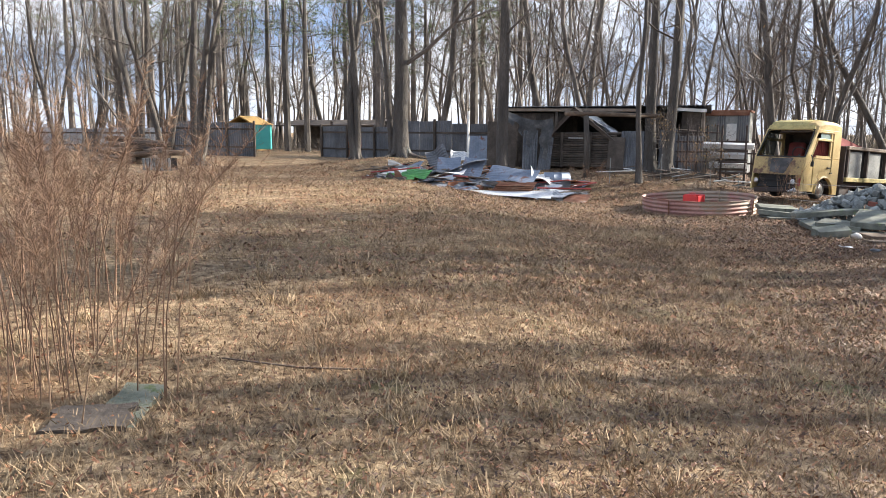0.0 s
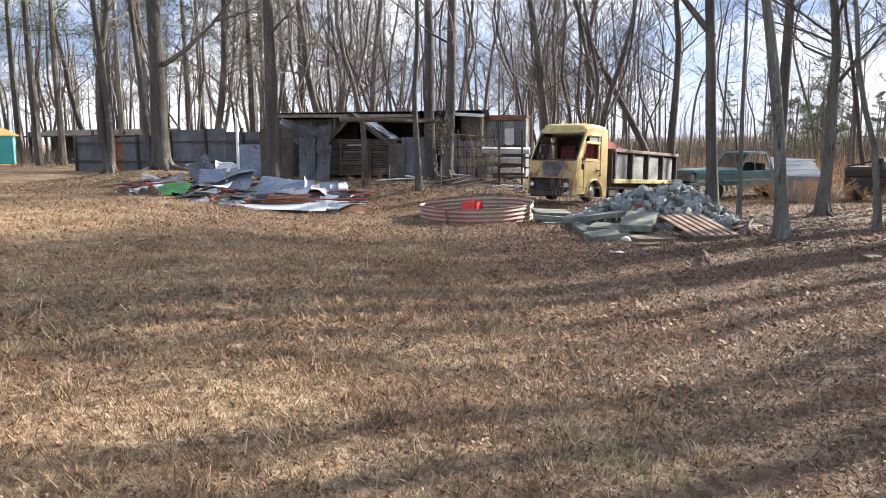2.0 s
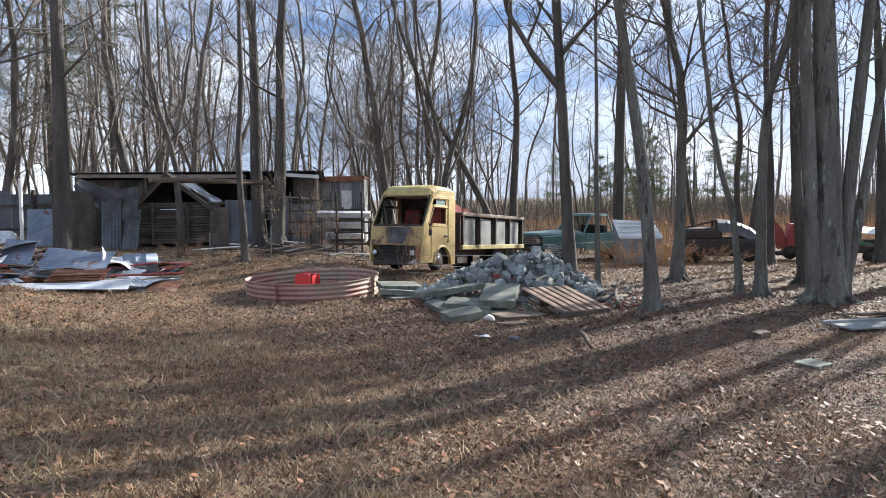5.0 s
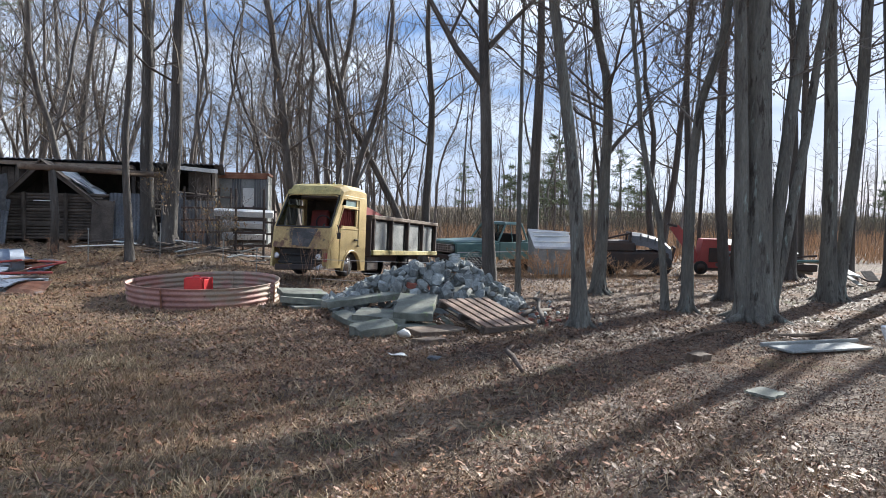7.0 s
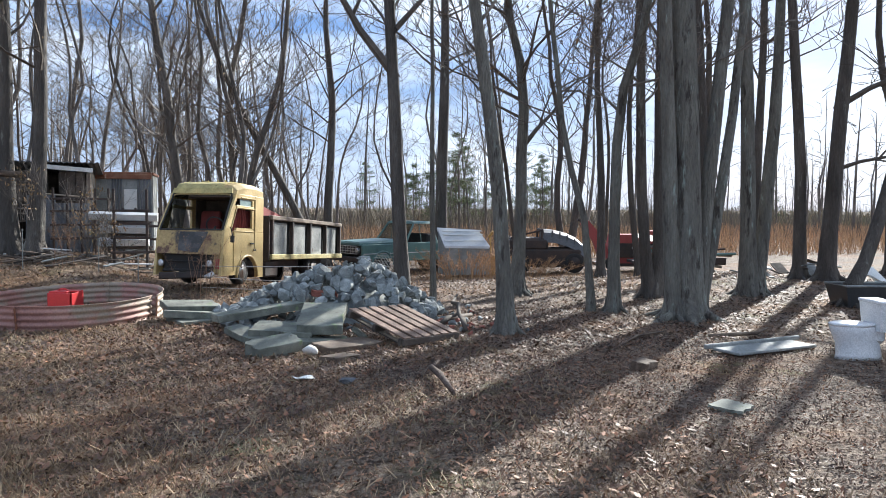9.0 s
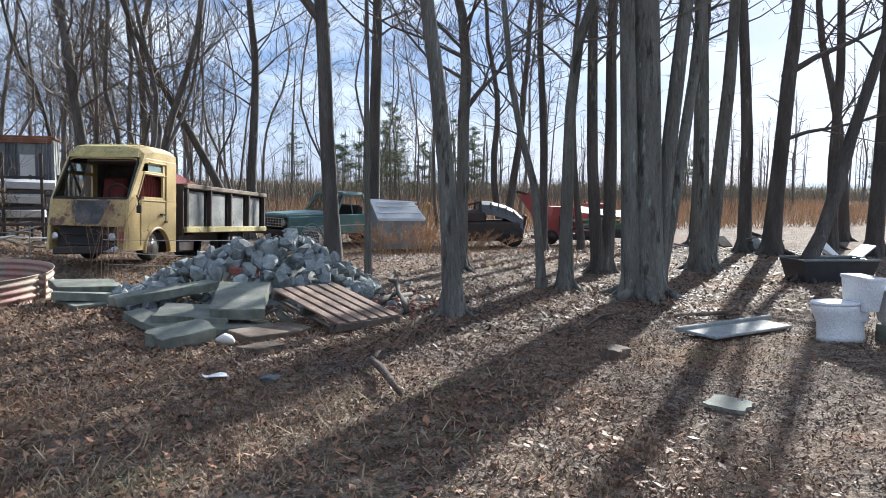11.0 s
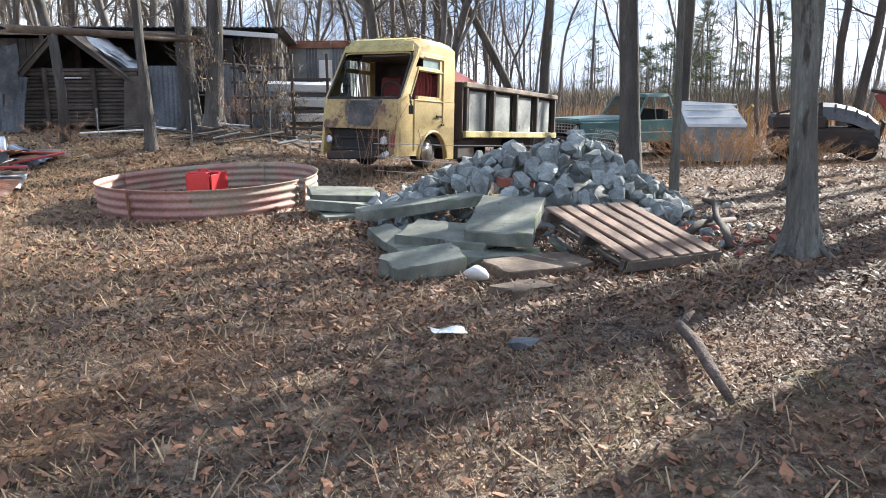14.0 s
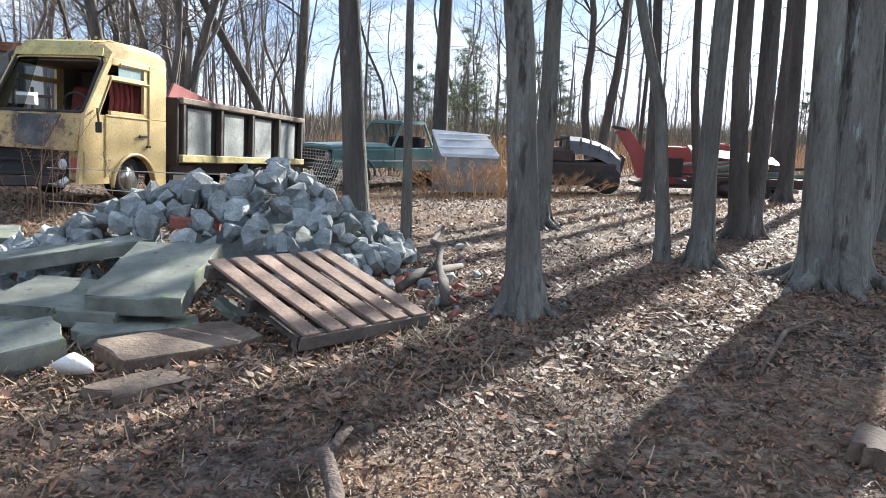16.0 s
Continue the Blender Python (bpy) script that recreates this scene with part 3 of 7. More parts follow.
# trees by the rubble and the open wood beyond it
tree("tree", 5.66, 16.66, "slim grey hardwood with lichen at its root, beside the pallet", [(-1.4, 0.55, 11, 0.128, 0, 0, 0.07, 1.6)], 11, M_BARK_LICHEN, 13, 0.31, 2.4, 3, flare=1.75, leaves=4)
tree("tree", 5.34, 20.3, "dark straight hardwood behind the grey rubble heap", [(-0.3, 0.3, 14, 0.15, 0, 0, 0.08)], 12, M_BARK, 13, 0.31, 2.8, 3, leaves=4, big_limbs=[(4.3, (-0.55, 0.2, 1.0), 4.6, 0.09), (5.2, (0.6, 0.1, 0.9), 3.6, 0.06)])
tree("tree", 5.98, 20.35, "thin pole-like tree behind the rubble heap", [(0.15, 0.3, 9, 0.062, 0, 0, 0.08)], 13, M_BARK_LICHEN, 7, 0.5, 1.4, flare=1.3)
tree("tree", 8.2, 21.1, "crooked lichen-spotted tree among the old vehicles", [(0.5, 0.8, 11, 0.15, 0, 0, 0.3)], 14, M_BARK_LICHEN, 12, 0.31, 2.6, 3, leaves=6, big_limbs=[(3.1, (0.7, 0.2, 0.8), 2.6, 0.06)])
tree("tree", 8.45, 18.1, "pair of slim stems rising from one root", [(0.0, 0.3, 11, 0.115, 0.1, 0, 0.16), (-0.9, 0.5, 9.5, 0.075, -0.24, 0.22, 0.15, 1.2)], 15, M_BARK_LICHEN, 10, 0.31, 2.2, 3, leaves=4)
tree("big_tree", 9.22, 17.0, "massive clump of grey trunks fused at a flared root", [(0.15, 0.2, 15, 0.26, 0, 0, 0.05), (-0.75, 0.3, 14, 0.145, -0.24, 0.0, 0.08), (1.35, 0.2, 14, 0.14, 0.22, 0.0, 0.07), (2.3, 0.4, 13, 0.105, 0.36, 0.05, 0.12)], 16, M_BARK_LICHEN, 7, 0.52, 3.2, 2, flare=1.6, leaves=3)
tree("tree", 10.6, 19.7, "forked tree with two dark stems behind the big clump", [(-0.7, 0.2, 12, 0.13, -0.08, 0, 0.14), (1.1, 0.3, 12, 0.14, 0.1, 0, 0.1)], 17, M_BARK, 10, 0.31, 2.4, 3, leaves=3)
tree("tree", 12.9, 19.3, "twin-stemmed tall grey tree with a broad root", [(-0.1, 0.2, 15, 0.18, -0.1, 0, 0.05), (1.7, 0.3, 14, 0.155, 0.15, 0, 0.08)], 18, M_BARK_LICHEN, 9, 0.52, 3.0, 2, flare=1.6, leaves=3)
tree("tree", 17.1, 21.9, "tall straight tree standing close to its neighbour", [(-0.2, 0.1, 16, 0.17, 0, 0, 0.08)], 19, M_BARK, 9, 0.52, 3.0, 2, leaves=3)
tree("tree", 17.3, 21.2, "thick forked tree with long side limbs", [(0.5, 0.1, 16, 0.22, 0, 0, 0.08)], 20, M_BARK, 9, 0.52, 3.2, 2, leaves=3, big_limbs=[(4.5, (0.9, -0.2, 0.5), 4.0, 0.09), (2.9, (0.9, -0.3, 0.25), 3.0, 0.06)])
tree("tree", 13.4, 17.3, "tree leaning strongly over the leaf-covered ground", [(3.2, -0.9, 10, 0.14, 0, 0, 0.12)], 21, M_BARK, 10, 0.4, 2.4, leaves=6)
tree("tree", 15.8, 24.1, "straight bare tree behind the big clump", [(0.2, 0.2, 15, 0.15, 0, 0, 0.12)], 39, M_BARK, 12, 0.32, 3.0, 3, leaves=3)
tree("tree", 14.0, 24.7, "slim bare tree standing in the leaves", [(-0.7, 0.2, 13, 0.10, 0, 0, 0.2)], 40, M_BARK, 12, 0.32, 2.6, 3, leaves=3)
# three added trees on the sun line; their crowns shade the near ground
tree("tree", 12.8, 24.8, "bare tree with a broad crown, added to shade the foreground", [(0.3, 0.2, 15, 0.12, 0, 0, 0.16)], 41, M_BARK, 14, 0.33, 3.0, 3, leaves=3)
tree("tree", 19.4, 25.8, "tall bare tree with a broad crown, added to shade the foreground", [(0.3, 0.2, 17, 0.17, 0, 0, 0.12)], 42, M_BARK, 15, 0.33, 3.4, 3, leaves=3)
tree("tree", 19.2, 27.8, "tall bare tree with a broad crown, added to shade the foreground", [(-0.4, 0.2, 17, 0.15, 0, 0, 0.14)], 43, M_BARK, 15, 0.33, 3.4, 3, leaves=3)
tree("tree", 13.4, 14.0, "bare straight tree at the edge of the lawn", [(0.3, 0.1, 15, 0.19, 0, 0, 0.1)], 44, M_BARK, 13, 0.36, 3.0, 3)
tree("tree", 18.0, 17.6, "bare straight tree at the edge of the lawn", [(-0.3, 0.1, 17, 0.20, 0, 0, 0.1)], 45, M_BARK, 13, 0.36, 3.2, 3)
# the wood behind the old vehicles
tree("tree", 11.2, 32.7, "thick straight dark trunk behind the pickup", [(0.1, 0.3, 16, 0.25, 0, 0, 0.06)], 34, M_BARK, 13, 0.42, 3.0, leaves=4)
tree("tree", 7.3, 34.6, "dark forked tree with one stem leaning far over", [(-5.2, 1.4, 12.5, 0.16, -0.1, 0, 0.14), (0.2, 0.2, 14, 0.19, 0.1, 0, 0.16)], 35, M_BARK, 11, 0.3, 3.0, leaves=4)
tree("tree", 17.0, 33.4, "crooked forked tree behind the wrecked car", [(-1.2, 0.3, 12, 0.16, -0.1, 0, 0.25), (1.6, 0.3, 13, 0.18, 0.1, 0, 0.22)], 36, M_BARK, 10, 0.3, 2.8, leaves=4)
tree("tree", 15.4, 34.6, "slim tree leaning beside a forked one", [(-1.6, 0.2, 11, 0.11, 0, 0, 0.2)], 37, M_BARK, 10, 0.3, 2.2, leaves=3)
tree("tree", 20.6, 36.0, "slim tree at the edge of the sedge field", [(0.4, 0.2, 12, 0.10, 0, 0, 0.2)], 38, M_BARK, 10, 0.3, 2.2, leaves=3)
# the wood towards the sun, whose shadows fall across the lawn
row = random.Random(33)
for k in range(7):
    x = row.uniform(15, 30)
    y = (-3.4, -1.6, -0.2, 1.3, 2.6, 3.7, 4.8)[k] + 0.64 * x
    tree("tree", x, y, "bare straight tree in the sunny wood beside the lawn", [(row.gauss(0, 0.5), row.gauss(0, 0.5), row.uniform(13, 17), row.uniform(0.12, 0.2), 0, 0, 0.12)], 200 + k, M_BARK, 4, 0.45, 2.4, 1, group="trees of the sunny wood", twig=0.010)
for k, (x, y) in enumerate(((20.6, 21.9), (24.2, 24.0), (19.6, 20.0), (22.5, 20.4))):
    tree("tree", x, y, "stout bare tree in the sunny wood beside the lawn", [(row.gauss(0, 0.6), row.gauss(0, 0.6), row.uniform(13, 16), row.uniform(0.16, 0.22), 0, 0, 0.15)], 300 + k, M_BARK, 4, 0.45, 2.4, 1, group="trees of the sunny wood", twig=0.012)
# trees round the hut and the scrap sheets
tree("tree", -6.43, 24.08, "dark thick straight trunk behind the scrap metal", [(-0.5, 0.4, 15, 0.21, 0, 0, 0.05)], 22, M_BARK, 10, 0.3, 3.2)
tree("tree", -11.3, 27.2, "large dark tree with a long low limb", [(-0.2, 0.3, 16, 0.30, 0, 0, 0.08), (-0.9, 0.4, 13, 0.13, -0.4, 0.1, 0.1)], 23, M_BARK, 10, 0.35, 3.4, big_limbs=[(3.4, (1.0, -0.1, 0.55), 5.0, 0.10)])
tree("tree", -13.8, 28.3, "forked tree before the tin fence", [(-1.2, 0.2, 13, 0.17, 0, 0, 0.2), (0.9, 0.3, 13, 0.15, 0.1, 0, 0.2)], 24, M_BARK, 9, 0.3, 3.0)
tree("tree", -2.2, 25.0, "slender rough-barked tree before the dark shed", [(-0.2, 0.3, 11, 0.10, 0, 0, 0.1)], 25, M_BARK, 8, 0.35, 2.0, leaves=3)
tree("tree", -2.1, 27.6, "thick double trunk against the dark shed", [(-0.4, 0.3, 14, 0.20, 0.02, 0.3, 0.08), (0.6, 0.2, 14, 0.20, 0.58, -0.05, 0.10)], 26, M_BARK, 9, 0.3, 2.8, leaves=4)
tree("tree", -19.6, 25.8, "clump of stems leaning apart by the fence", [(1.4, 0.2, 13, 0.16, 0.1, 0, 0.15), (-0.2, 0.2, 14, 0.17, -0.1, 0.1, 0.1), (2.6, 0.3, 12, 0.12, 0.25, 0, 0.2)], 27, M_BARK, 8, 0.3, 2.6)
tree("tree", -21.2, 26.0, "crooked leaning tree by the log stack", [(2.2, 0.2, 10, 0.12, 0, 0, 0.25), (-0.6, 0, 12, 0.13, -0.5, 0.3, 0.15)], 28, M_BARK, 8, 0.3, 2.4)
tree("tree", -23.5, 27.0, "bare forked tree beyond the tall weeds", [(-1.0, 0.2, 13, 0.16, 0, 0, 0.2), (1.3, 0.2, 12, 0.13, 0.1, 0, 0.2)], 29, M_BARK, 8, 0.3, 2.8)


def far_tree(seed, h, r, forked):
    rng = random.Random(seed)
    stems = [(rng.gauss(0, 0.9), rng.gauss(0, 0.9), h, r, 0, 0, 0.34)]
    if forked:
        stems.append((rng.gauss(0, 1.6), rng.gauss(0, 0.8), h * 0.9, r * 0.75, 0.1, 0, 0.4))
    return tree("tree", -60 - 5 * seed, 70, "bare grey woodland tree behind the yard", stems, 100 + seed, M_BARK_FAR, 9 if forked else 14, 0.2, 3.0, 2, group="bare woodland trees", twig=0.007, leaves=2)


kinds = [far_tree(i, h, r, f) for i, (h, r, f) in enumerate([(15, 0.15, 1), (13, 0.10, 0), (16, 0.19, 0), (12, 0.08, 0), (14, 0.13, 1), (11, 0.09, 1), (15, 0.11, 1), (13, 0.07, 0)])]
wood = random.Random(41)
spots, tries = [], 0
while len(spots) < 142 and tries < 6000:
    tries += 1
    x, y = wood.uniform(-52, 30), 30 + 42 * wood.random() ** 1.35
    if x > 6 and wood.random() < (0.70 if x < 15 else 0.88):
        continue
    if -8 < x < 2.5 and y < 38 or (2 < x < 19 and y < 32) or (-26 < x < -9 and y < 38) or (-28 < x < -18 and y < 48):
        continue
    if any((x - a) ** 2 + (y - b) ** 2 < 2.2 for a, b in spots):
        continue
    spots.append((x, y))
for i, (x, y) in enumerate(spots):
    s = wood.uniform(0.8, 1.2)
    m = pose(x, y, lie(x, y) - 0.05, 0, 0, wood.uniform(0, 360))
    if i < len(kinds):
        kinds[i].matrix_world = m
    else:
        c = copy_thing(kinds[i % len(kinds)], m)
        c.scale = (s, s, s)

# ---- the yellow tipper truck ----
# local frame: x forward, y to the driver's side (0 at that side), z up from the ground at the front axle
TW = 1.46                                                   # width of the cab


def wheel(parent, x, y, r=0.38, w=0.2, out=1, lift=0.0, rim_paint=None):
    t, rim, hub = Geo(), Geo(), Geo()
    n = 24
    prof = [(r * 0.62, -w / 2), (r * 0.93, -w / 2), (r, -w * 0.32), (r, w * 0.32), (r * 0.93, w / 2), (r * 0.62, w / 2)]
    loops = [[(x + a * math.cos(k * 2 * math.pi / n), y + b, lift + r + a * math.sin(k * 2 * math.pi / n)) for k in range(n)] for a, b in prof]
    t.loft(loops, caps=False)
    ow = w / 2 * out
    prof2 = [(r * 0.63, ow), (r * 0.55, ow - 0.02 * out), (r * 0.5, ow - 0.07 * out), (r * 0.3, ow - 0.05 * out), (r * 0.28, ow - 0.01 * out), (r * 0.02, ow - 0.01 * out)]
    rim.loft([[(x + a * math.cos(k * 2 * math.pi / n), y + b, lift + r + a * math.sin(k * 2 * math.pi / n)) for k in range(n)] for a, b in prof2], caps=True)
    for k in range(8):
        a = k * math.pi / 4
        hub.tube([(x + r * 0.4 * math.cos(a), y + ow - 0.07 * out, lift + r + r * 0.4 * math.sin(a)), (x + r * 0.4 * math.cos(a), y + ow - 0.03 * out, lift + r + r * 0.4 * math.sin(a))], 0.016, 6)
    wh = part("wheel", t, M_BLACK, parent, "worn black tyre", smooth=True)
    part("rim", rim, rim_paint or M_DARKSTEEL, wh, "dull grey steel rim", smooth=True)
    part("wheel_nuts", hub, M_DARKSTEEL, wh)
    return wh


def hull_bits(rng):
    """A small clump of six uneven points."""
    k = [rng.uniform(0.7, 1.3) for _ in range(6)]
    return [(k[0], 0, 0), (-k[1], 0, 0), (0, k[2], 0), (0, -k[3], 0), (0, 0, k[4] * 0.8), (0, 0, -k[5] * 0.6)], [(0, 2, 4), (2, 1, 4), (1, 3, 4), (3, 0, 4), (2, 0, 5), (1, 2, 5), (3, 1, 5), (0, 3, 5)]


def build_truck():
    root = thing("dump_truck", pose(2.83, 23.29, -0.46, 0, -3.2, -122.3), "derelict yellow cab-over dump truck with missing windscreen", "truck")
    W, T = TW, 0.05
    # side skins: cut round the wheel arch and the window
    for y, out in ((0.0, 1), (-W, -1)):
        g = Geo()
        y0, y1 = (y - T, y) if out > 0 else (y, y + T)
        top = 1.27
        # lower panel as strips from the sill line (or arch) up to the window line
        xs = [1.10, 0.80, 0.62] + [-0.12 + 0.50 * math.cos(math.radians(k)) for k in range(0, 181, 15)] + [-0.80, -0.95]
        xs = sorted(set(round(x, 4) for x in xs))

        def low(x):
            d = abs(x + 0.12)
            if d < 0.50:
                return 0.30 + 0.44 * math.sqrt(max(0, 1 - (d / 0.50) ** 2))
            return 0.36 if x > 0 else 0.28
        edge = [(0.97, top), (xs[0], top)]
        for a, b in zip(xs, xs[1:]):
            edge += [(a, low(a + 1e-3)), (b, low(b - 1e-3))]
        edge = [p for k, p in enumerate(edge) if k == 0 or (abs(p[0] - edge[k - 1][0]) + abs(p[1] - edge[k - 1][1])) > 1e-3]
        low_panel = Geo()
        low_panel.prism(edge, y0, y1)
        side = part("cab_side", low_panel, M_YELLOW, root)
        g = Geo()
        g.box((-0.72, (y0 + y1) / 2, 1.66), (0.46, T, 0.78), b=0.01)           # rear quarter
        g.loft([[(0.86, y0, 1.27), (0.96, y0, 1.27), (0.44, y0, 2.05), (0.34, y0, 2.05)], [(0.86, y1, 1.27), (0.96, y1, 1.27), (0.44, y1, 2.05), (0.34, y1, 2.05)]])  # windscreen pillar
        for quad in (((0.66, 1.26), (0.92, 1.26), (0.54, 1.80), (0.44, 1.80)), ((-0.50, 1.26), (0.42, 1.26), (0.42, 1.34), (-0.50, 1.34)), ((-0.52, 1.30), (-0.36, 1.30), (-0.36, 2.0), (-0.52, 2.0))):
            g.loft([[(px, y0 + 0.004, pz) for px, pz in quad], [(px, y1 - 0.004, pz) for px, pz in quad]])
        g.box((-0.05, (y0 + y1) / 2, 2.0), (0.9, T, 0.1), b=0.01)
        g.box((-0.02, (y0 + y1) / 2, 1.775), (0.86, T, 0.075), b=0.01)
        part("window_surround", g, M_YELLOW, side)
        lip = Geo()
        lip.tube([(-0.12 + 0.52 * math.cos(a), y + 0.01 * out, 0.30 + 0.46 * math.sin(a)) for a in [math.radians(k) for k in range(0, 181, 12)]], 0.028, 6)
        part("wheel_arch", lip, M_YELLOW, side, smooth=True)
    # door on the driver's side: seam, window frame, handle, quarter light
    d = Geo()
    for a, b in (((0.55, 0.45), (0.55, 1.27)), ((-0.48, 0.9), (-0.48, 1.98)), ((0.55, 1.27), (-0.48, 1.27)), ((0.68, 1.30), (0.42, 1.76)), ((0.42, 1.76), (-0.48, 1.76)), ((0.22, 1.98), (-0.48, 1.98))):
        d.tube([(a[0], 0.006, a[1]), (b[0], 0.006, b[1])], 0.012, 6)
    door = part("door", d, M_YELLOW, root)
    h = Geo()
    h.box((-0.30, 0.025, 1.02), (0.20, 0.03, 0.035))
    part("door_handle", h, M_BLACK, door)
    lk = Geo()
    lk.box((-0.44, 0.025, 0.88), (0.10, 0.035, 0.03))
    part("door_lock", lk, M_BLACK, door)
    q = Geo()
    q.box((-0.12, -0.03, 1.87), (0.66, 0.008, 0.16), b=0.002)
    part("quarter_light", q, mat("grey_green_glass", [(0.20, 0.28, 0.28), (0.28, 0.36, 0.35)], 3, 0.25, bump=0), door)
    c = Geo()
    rng = random.Random(7)
    for k in range(5):
        x = 0.2 - k * 0.12
        c.tube([(x, -0.16, 1.30), (x + rng.uniform(-0.03, 0.03), -0.14, 1.5), (x, -0.16, 1.74)], 0.03, 5)
    part("curtain", c, M_REDSEAT, door, "torn red curtain strips")
    # front: lower panel, middle panel with a dark hatch, grille hollow, bumper
    f = Geo()
    f.loft([[(1.08, -T, 0.78), (1.08, -W + T, 0.80), (0.96, -W + T, 1.27), (0.96, -T, 1.27)], [(1.04, -T, 0.78), (1.04, -W + T, 0.80), (0.92, -W + T, 1.27), (0.92, -T, 1.27)]])
    f.box((1.0, -0.10, 0.6), (0.06, 0.2, 0.40))
    front = part("front_panel", f, M_YELLOW_RUST, root, "rust-stained yellow front panel")
    hp = Geo()
    hp.loft([[(1.082, -0.52, 0.82), (1.082, -0.94, 0.86), (0.978, -0.96, 1.24), (0.978, -0.34, 1.24)], [(1.067, -0.52, 0.82), (1.067, -0.94, 0.86), (0.963, -0.96, 1.24), (0.963, -0.34, 1.24)]])
    part("hatch", hp, M_TARP, front, "dark bare patch on the front panel")
    # solid black boxes paint the shade of the hollow below the front panel
    g = Geo()
    g.box((0.92, -W / 2, 0.62), (0.06, W - 0.3, 0.34)).box((0.98, -W / 2, 0.46), (0.07, W - 0.3, 0.05)).box((0.98, -W / 2, 0.64), (0.05, W - 0.4, 0.03))
    part("grille", g, M_BLACK, root, "solid black grille painted as a dark hollow")
    b = Geo()
    b.box((1.02, -W / 2 - 0.12, 0.36), (0.10, W - 0.45, 0.14), b=0.03, rot=(2, 0, 3))
    part("bumper", b, M_DARKSTEEL, root, "dark rusted bumper")
    for y in (-0.30, -W + 0.10):
        hl = Geo()
        hl.tube([(0.97, y, 0.60), (1.01, y, 0.60), (1.025, y, 0.60)], [0.07, 0.07, 0.04], 14)
        part("headlight", hl, M_CHROME, root)
    il = Geo()
    il.box((1.03, -0.10, 0.60), (0.03, 0.11, 0.2))
    part("indicator_lamp", il, M_REDPAINT, root, "faded red-orange indicator lamp")
    bl = Geo()
    bl.tube([(1.08, -0.16, 0.42), (1.12, -0.22, 0.36), (1.1, -0.34, 0.34)], [0.05, 0.06, 0.03], 8)
    part("bent_bumper_end", bl, M_CHROME, root)
    # roof with rounded brow
    r = Geo()
    loops = []
    for x, zt, inset in ((0.50, 2.03, 0.04), (0.46, 2.14, 0.03), (0.36, 2.24, 0.06), (0.0, 2.31, 0.05), (-0.6, 2.32, 0.05), (-0.95, 2.29, 0.05)):
        w0, w1 = -inset * 0.3, -W + inset * 0.3
        loops.append([(x, w0, 2.02), (x, w0, zt - 0.12), (x, w0 - 0.12, zt - 0.02), (x, w0 - 0.35, zt), (x, w1 + 0.35, zt), (x, w1 + 0.12, zt - 0.02), (x, w1, zt - 0.12), (x, w1, 2.02)])
    r.loft(loops)
    roof = part("roof", r, M_YELLOW, root, smooth=False)
    mo = Geo()
    mo.loft([[(0.52, -0.06, 2.05), (0.52, -W + 0.06, 2.05), (0.47, -W + 0.08, 2.16), (0.47, -0.08, 2.16)], [(0.50, -0.06, 2.05), (0.50, -W + 0.06, 2.05), (0.455, -W + 0.08, 2.16), (0.455, -0.08, 2.16)]])
    mo.loft([[(x, -0.30, z), (x, -W + 0.12, z), (x, -W + 0.12, z + 0.012), (x, -0.30, z + 0.012)] for x, z in ((0.46, 2.145), (0.36, 2.245), (0.0, 2.315), (-0.6, 2.325), (-0.93, 2.295))])
    rng = random.Random(3)
    for _ in range(40):
        mo.add(*hull_bits(rng), pose(rng.uniform(-0.8, 0.3), rng.uniform(-W + 0.15, -0.2), 2.325) @ Matrix.Scale(rng.uniform(0.012, 0.03), 4))
    part("roof_moss", mo, M_YELLOW_MOSS, roof, "dark moss and dirt on the cab roof")
    fl = Geo()
    fl.box((0.0, -W / 2, 0.80), (1.86, W - 0.12, 0.05)).box((-0.93, -W / 2, 1.4), (0.05, W - 0.12, 1.3)).box((0.86, -W / 2, 1.22), (0.14, W - 0.14, 0.12))
    fl.box((-0.22, -W / 2, 1.99), (1.36, W - 0.12, 0.03)).box((-0.1, -W + T + 0.02, 1.0), (1.5, 0.02, 0.5)).box((-0.70, -W + T + 0.02, 1.62), (0.42, 0.02, 0.7)).box((-0.70, -T - 0.02, 1.62), (0.42, 0.02, 0.7))
    part("cab_interior", fl, M_DARKWOOD, root, "dark stripped cab interior")
    for y in (-0.38, -W + 0.38):
        s = Geo()
        s.box((-0.3, y, 1.0), (0.5, 0.46, 0.16), b=0.05).box((-0.58, y, 1.38), (0.16, 0.46, 0.7), b=0.06, rot=(0, -10, 0))
        part("seat", s, M_REDSEAT, root, "dark red worn seat")
    sw = Geo()
    ring = [(0.55 + 0.08 * math.sin(a), -0.40 + 0.2 * math.cos(a), 1.36 + 0.19 * math.sin(a)) for a in [k * math.pi / 10 for k in range(21)]]
    sw.tube(ring, 0.016, 6)
    sw.tube([(0.55, -0.4, 1.36), (0.8, -0.4, 1.1)], 0.025, 6)
    part("steering_wheel", sw, M_BLACK, root)
    gl = Geo()
    gl.loft([[(0.92, -W + 0.06, 1.29), (0.92, -W + 0.52, 1.29), (0.46, -W + 0.40, 2.02), (0.46, -W + 0.10, 2.02)], [(0.915, -W + 0.06, 1.29), (0.915, -W + 0.52, 1.29), (0.455, -W + 0.40, 2.02), (0.455, -W + 0.10, 2.02)]])
    pane = part("broken_windscreen", gl, M_GLASS, root, "jagged remains of the dusty windscreen")
    pane.visible_shadow = False
    ws = Geo()
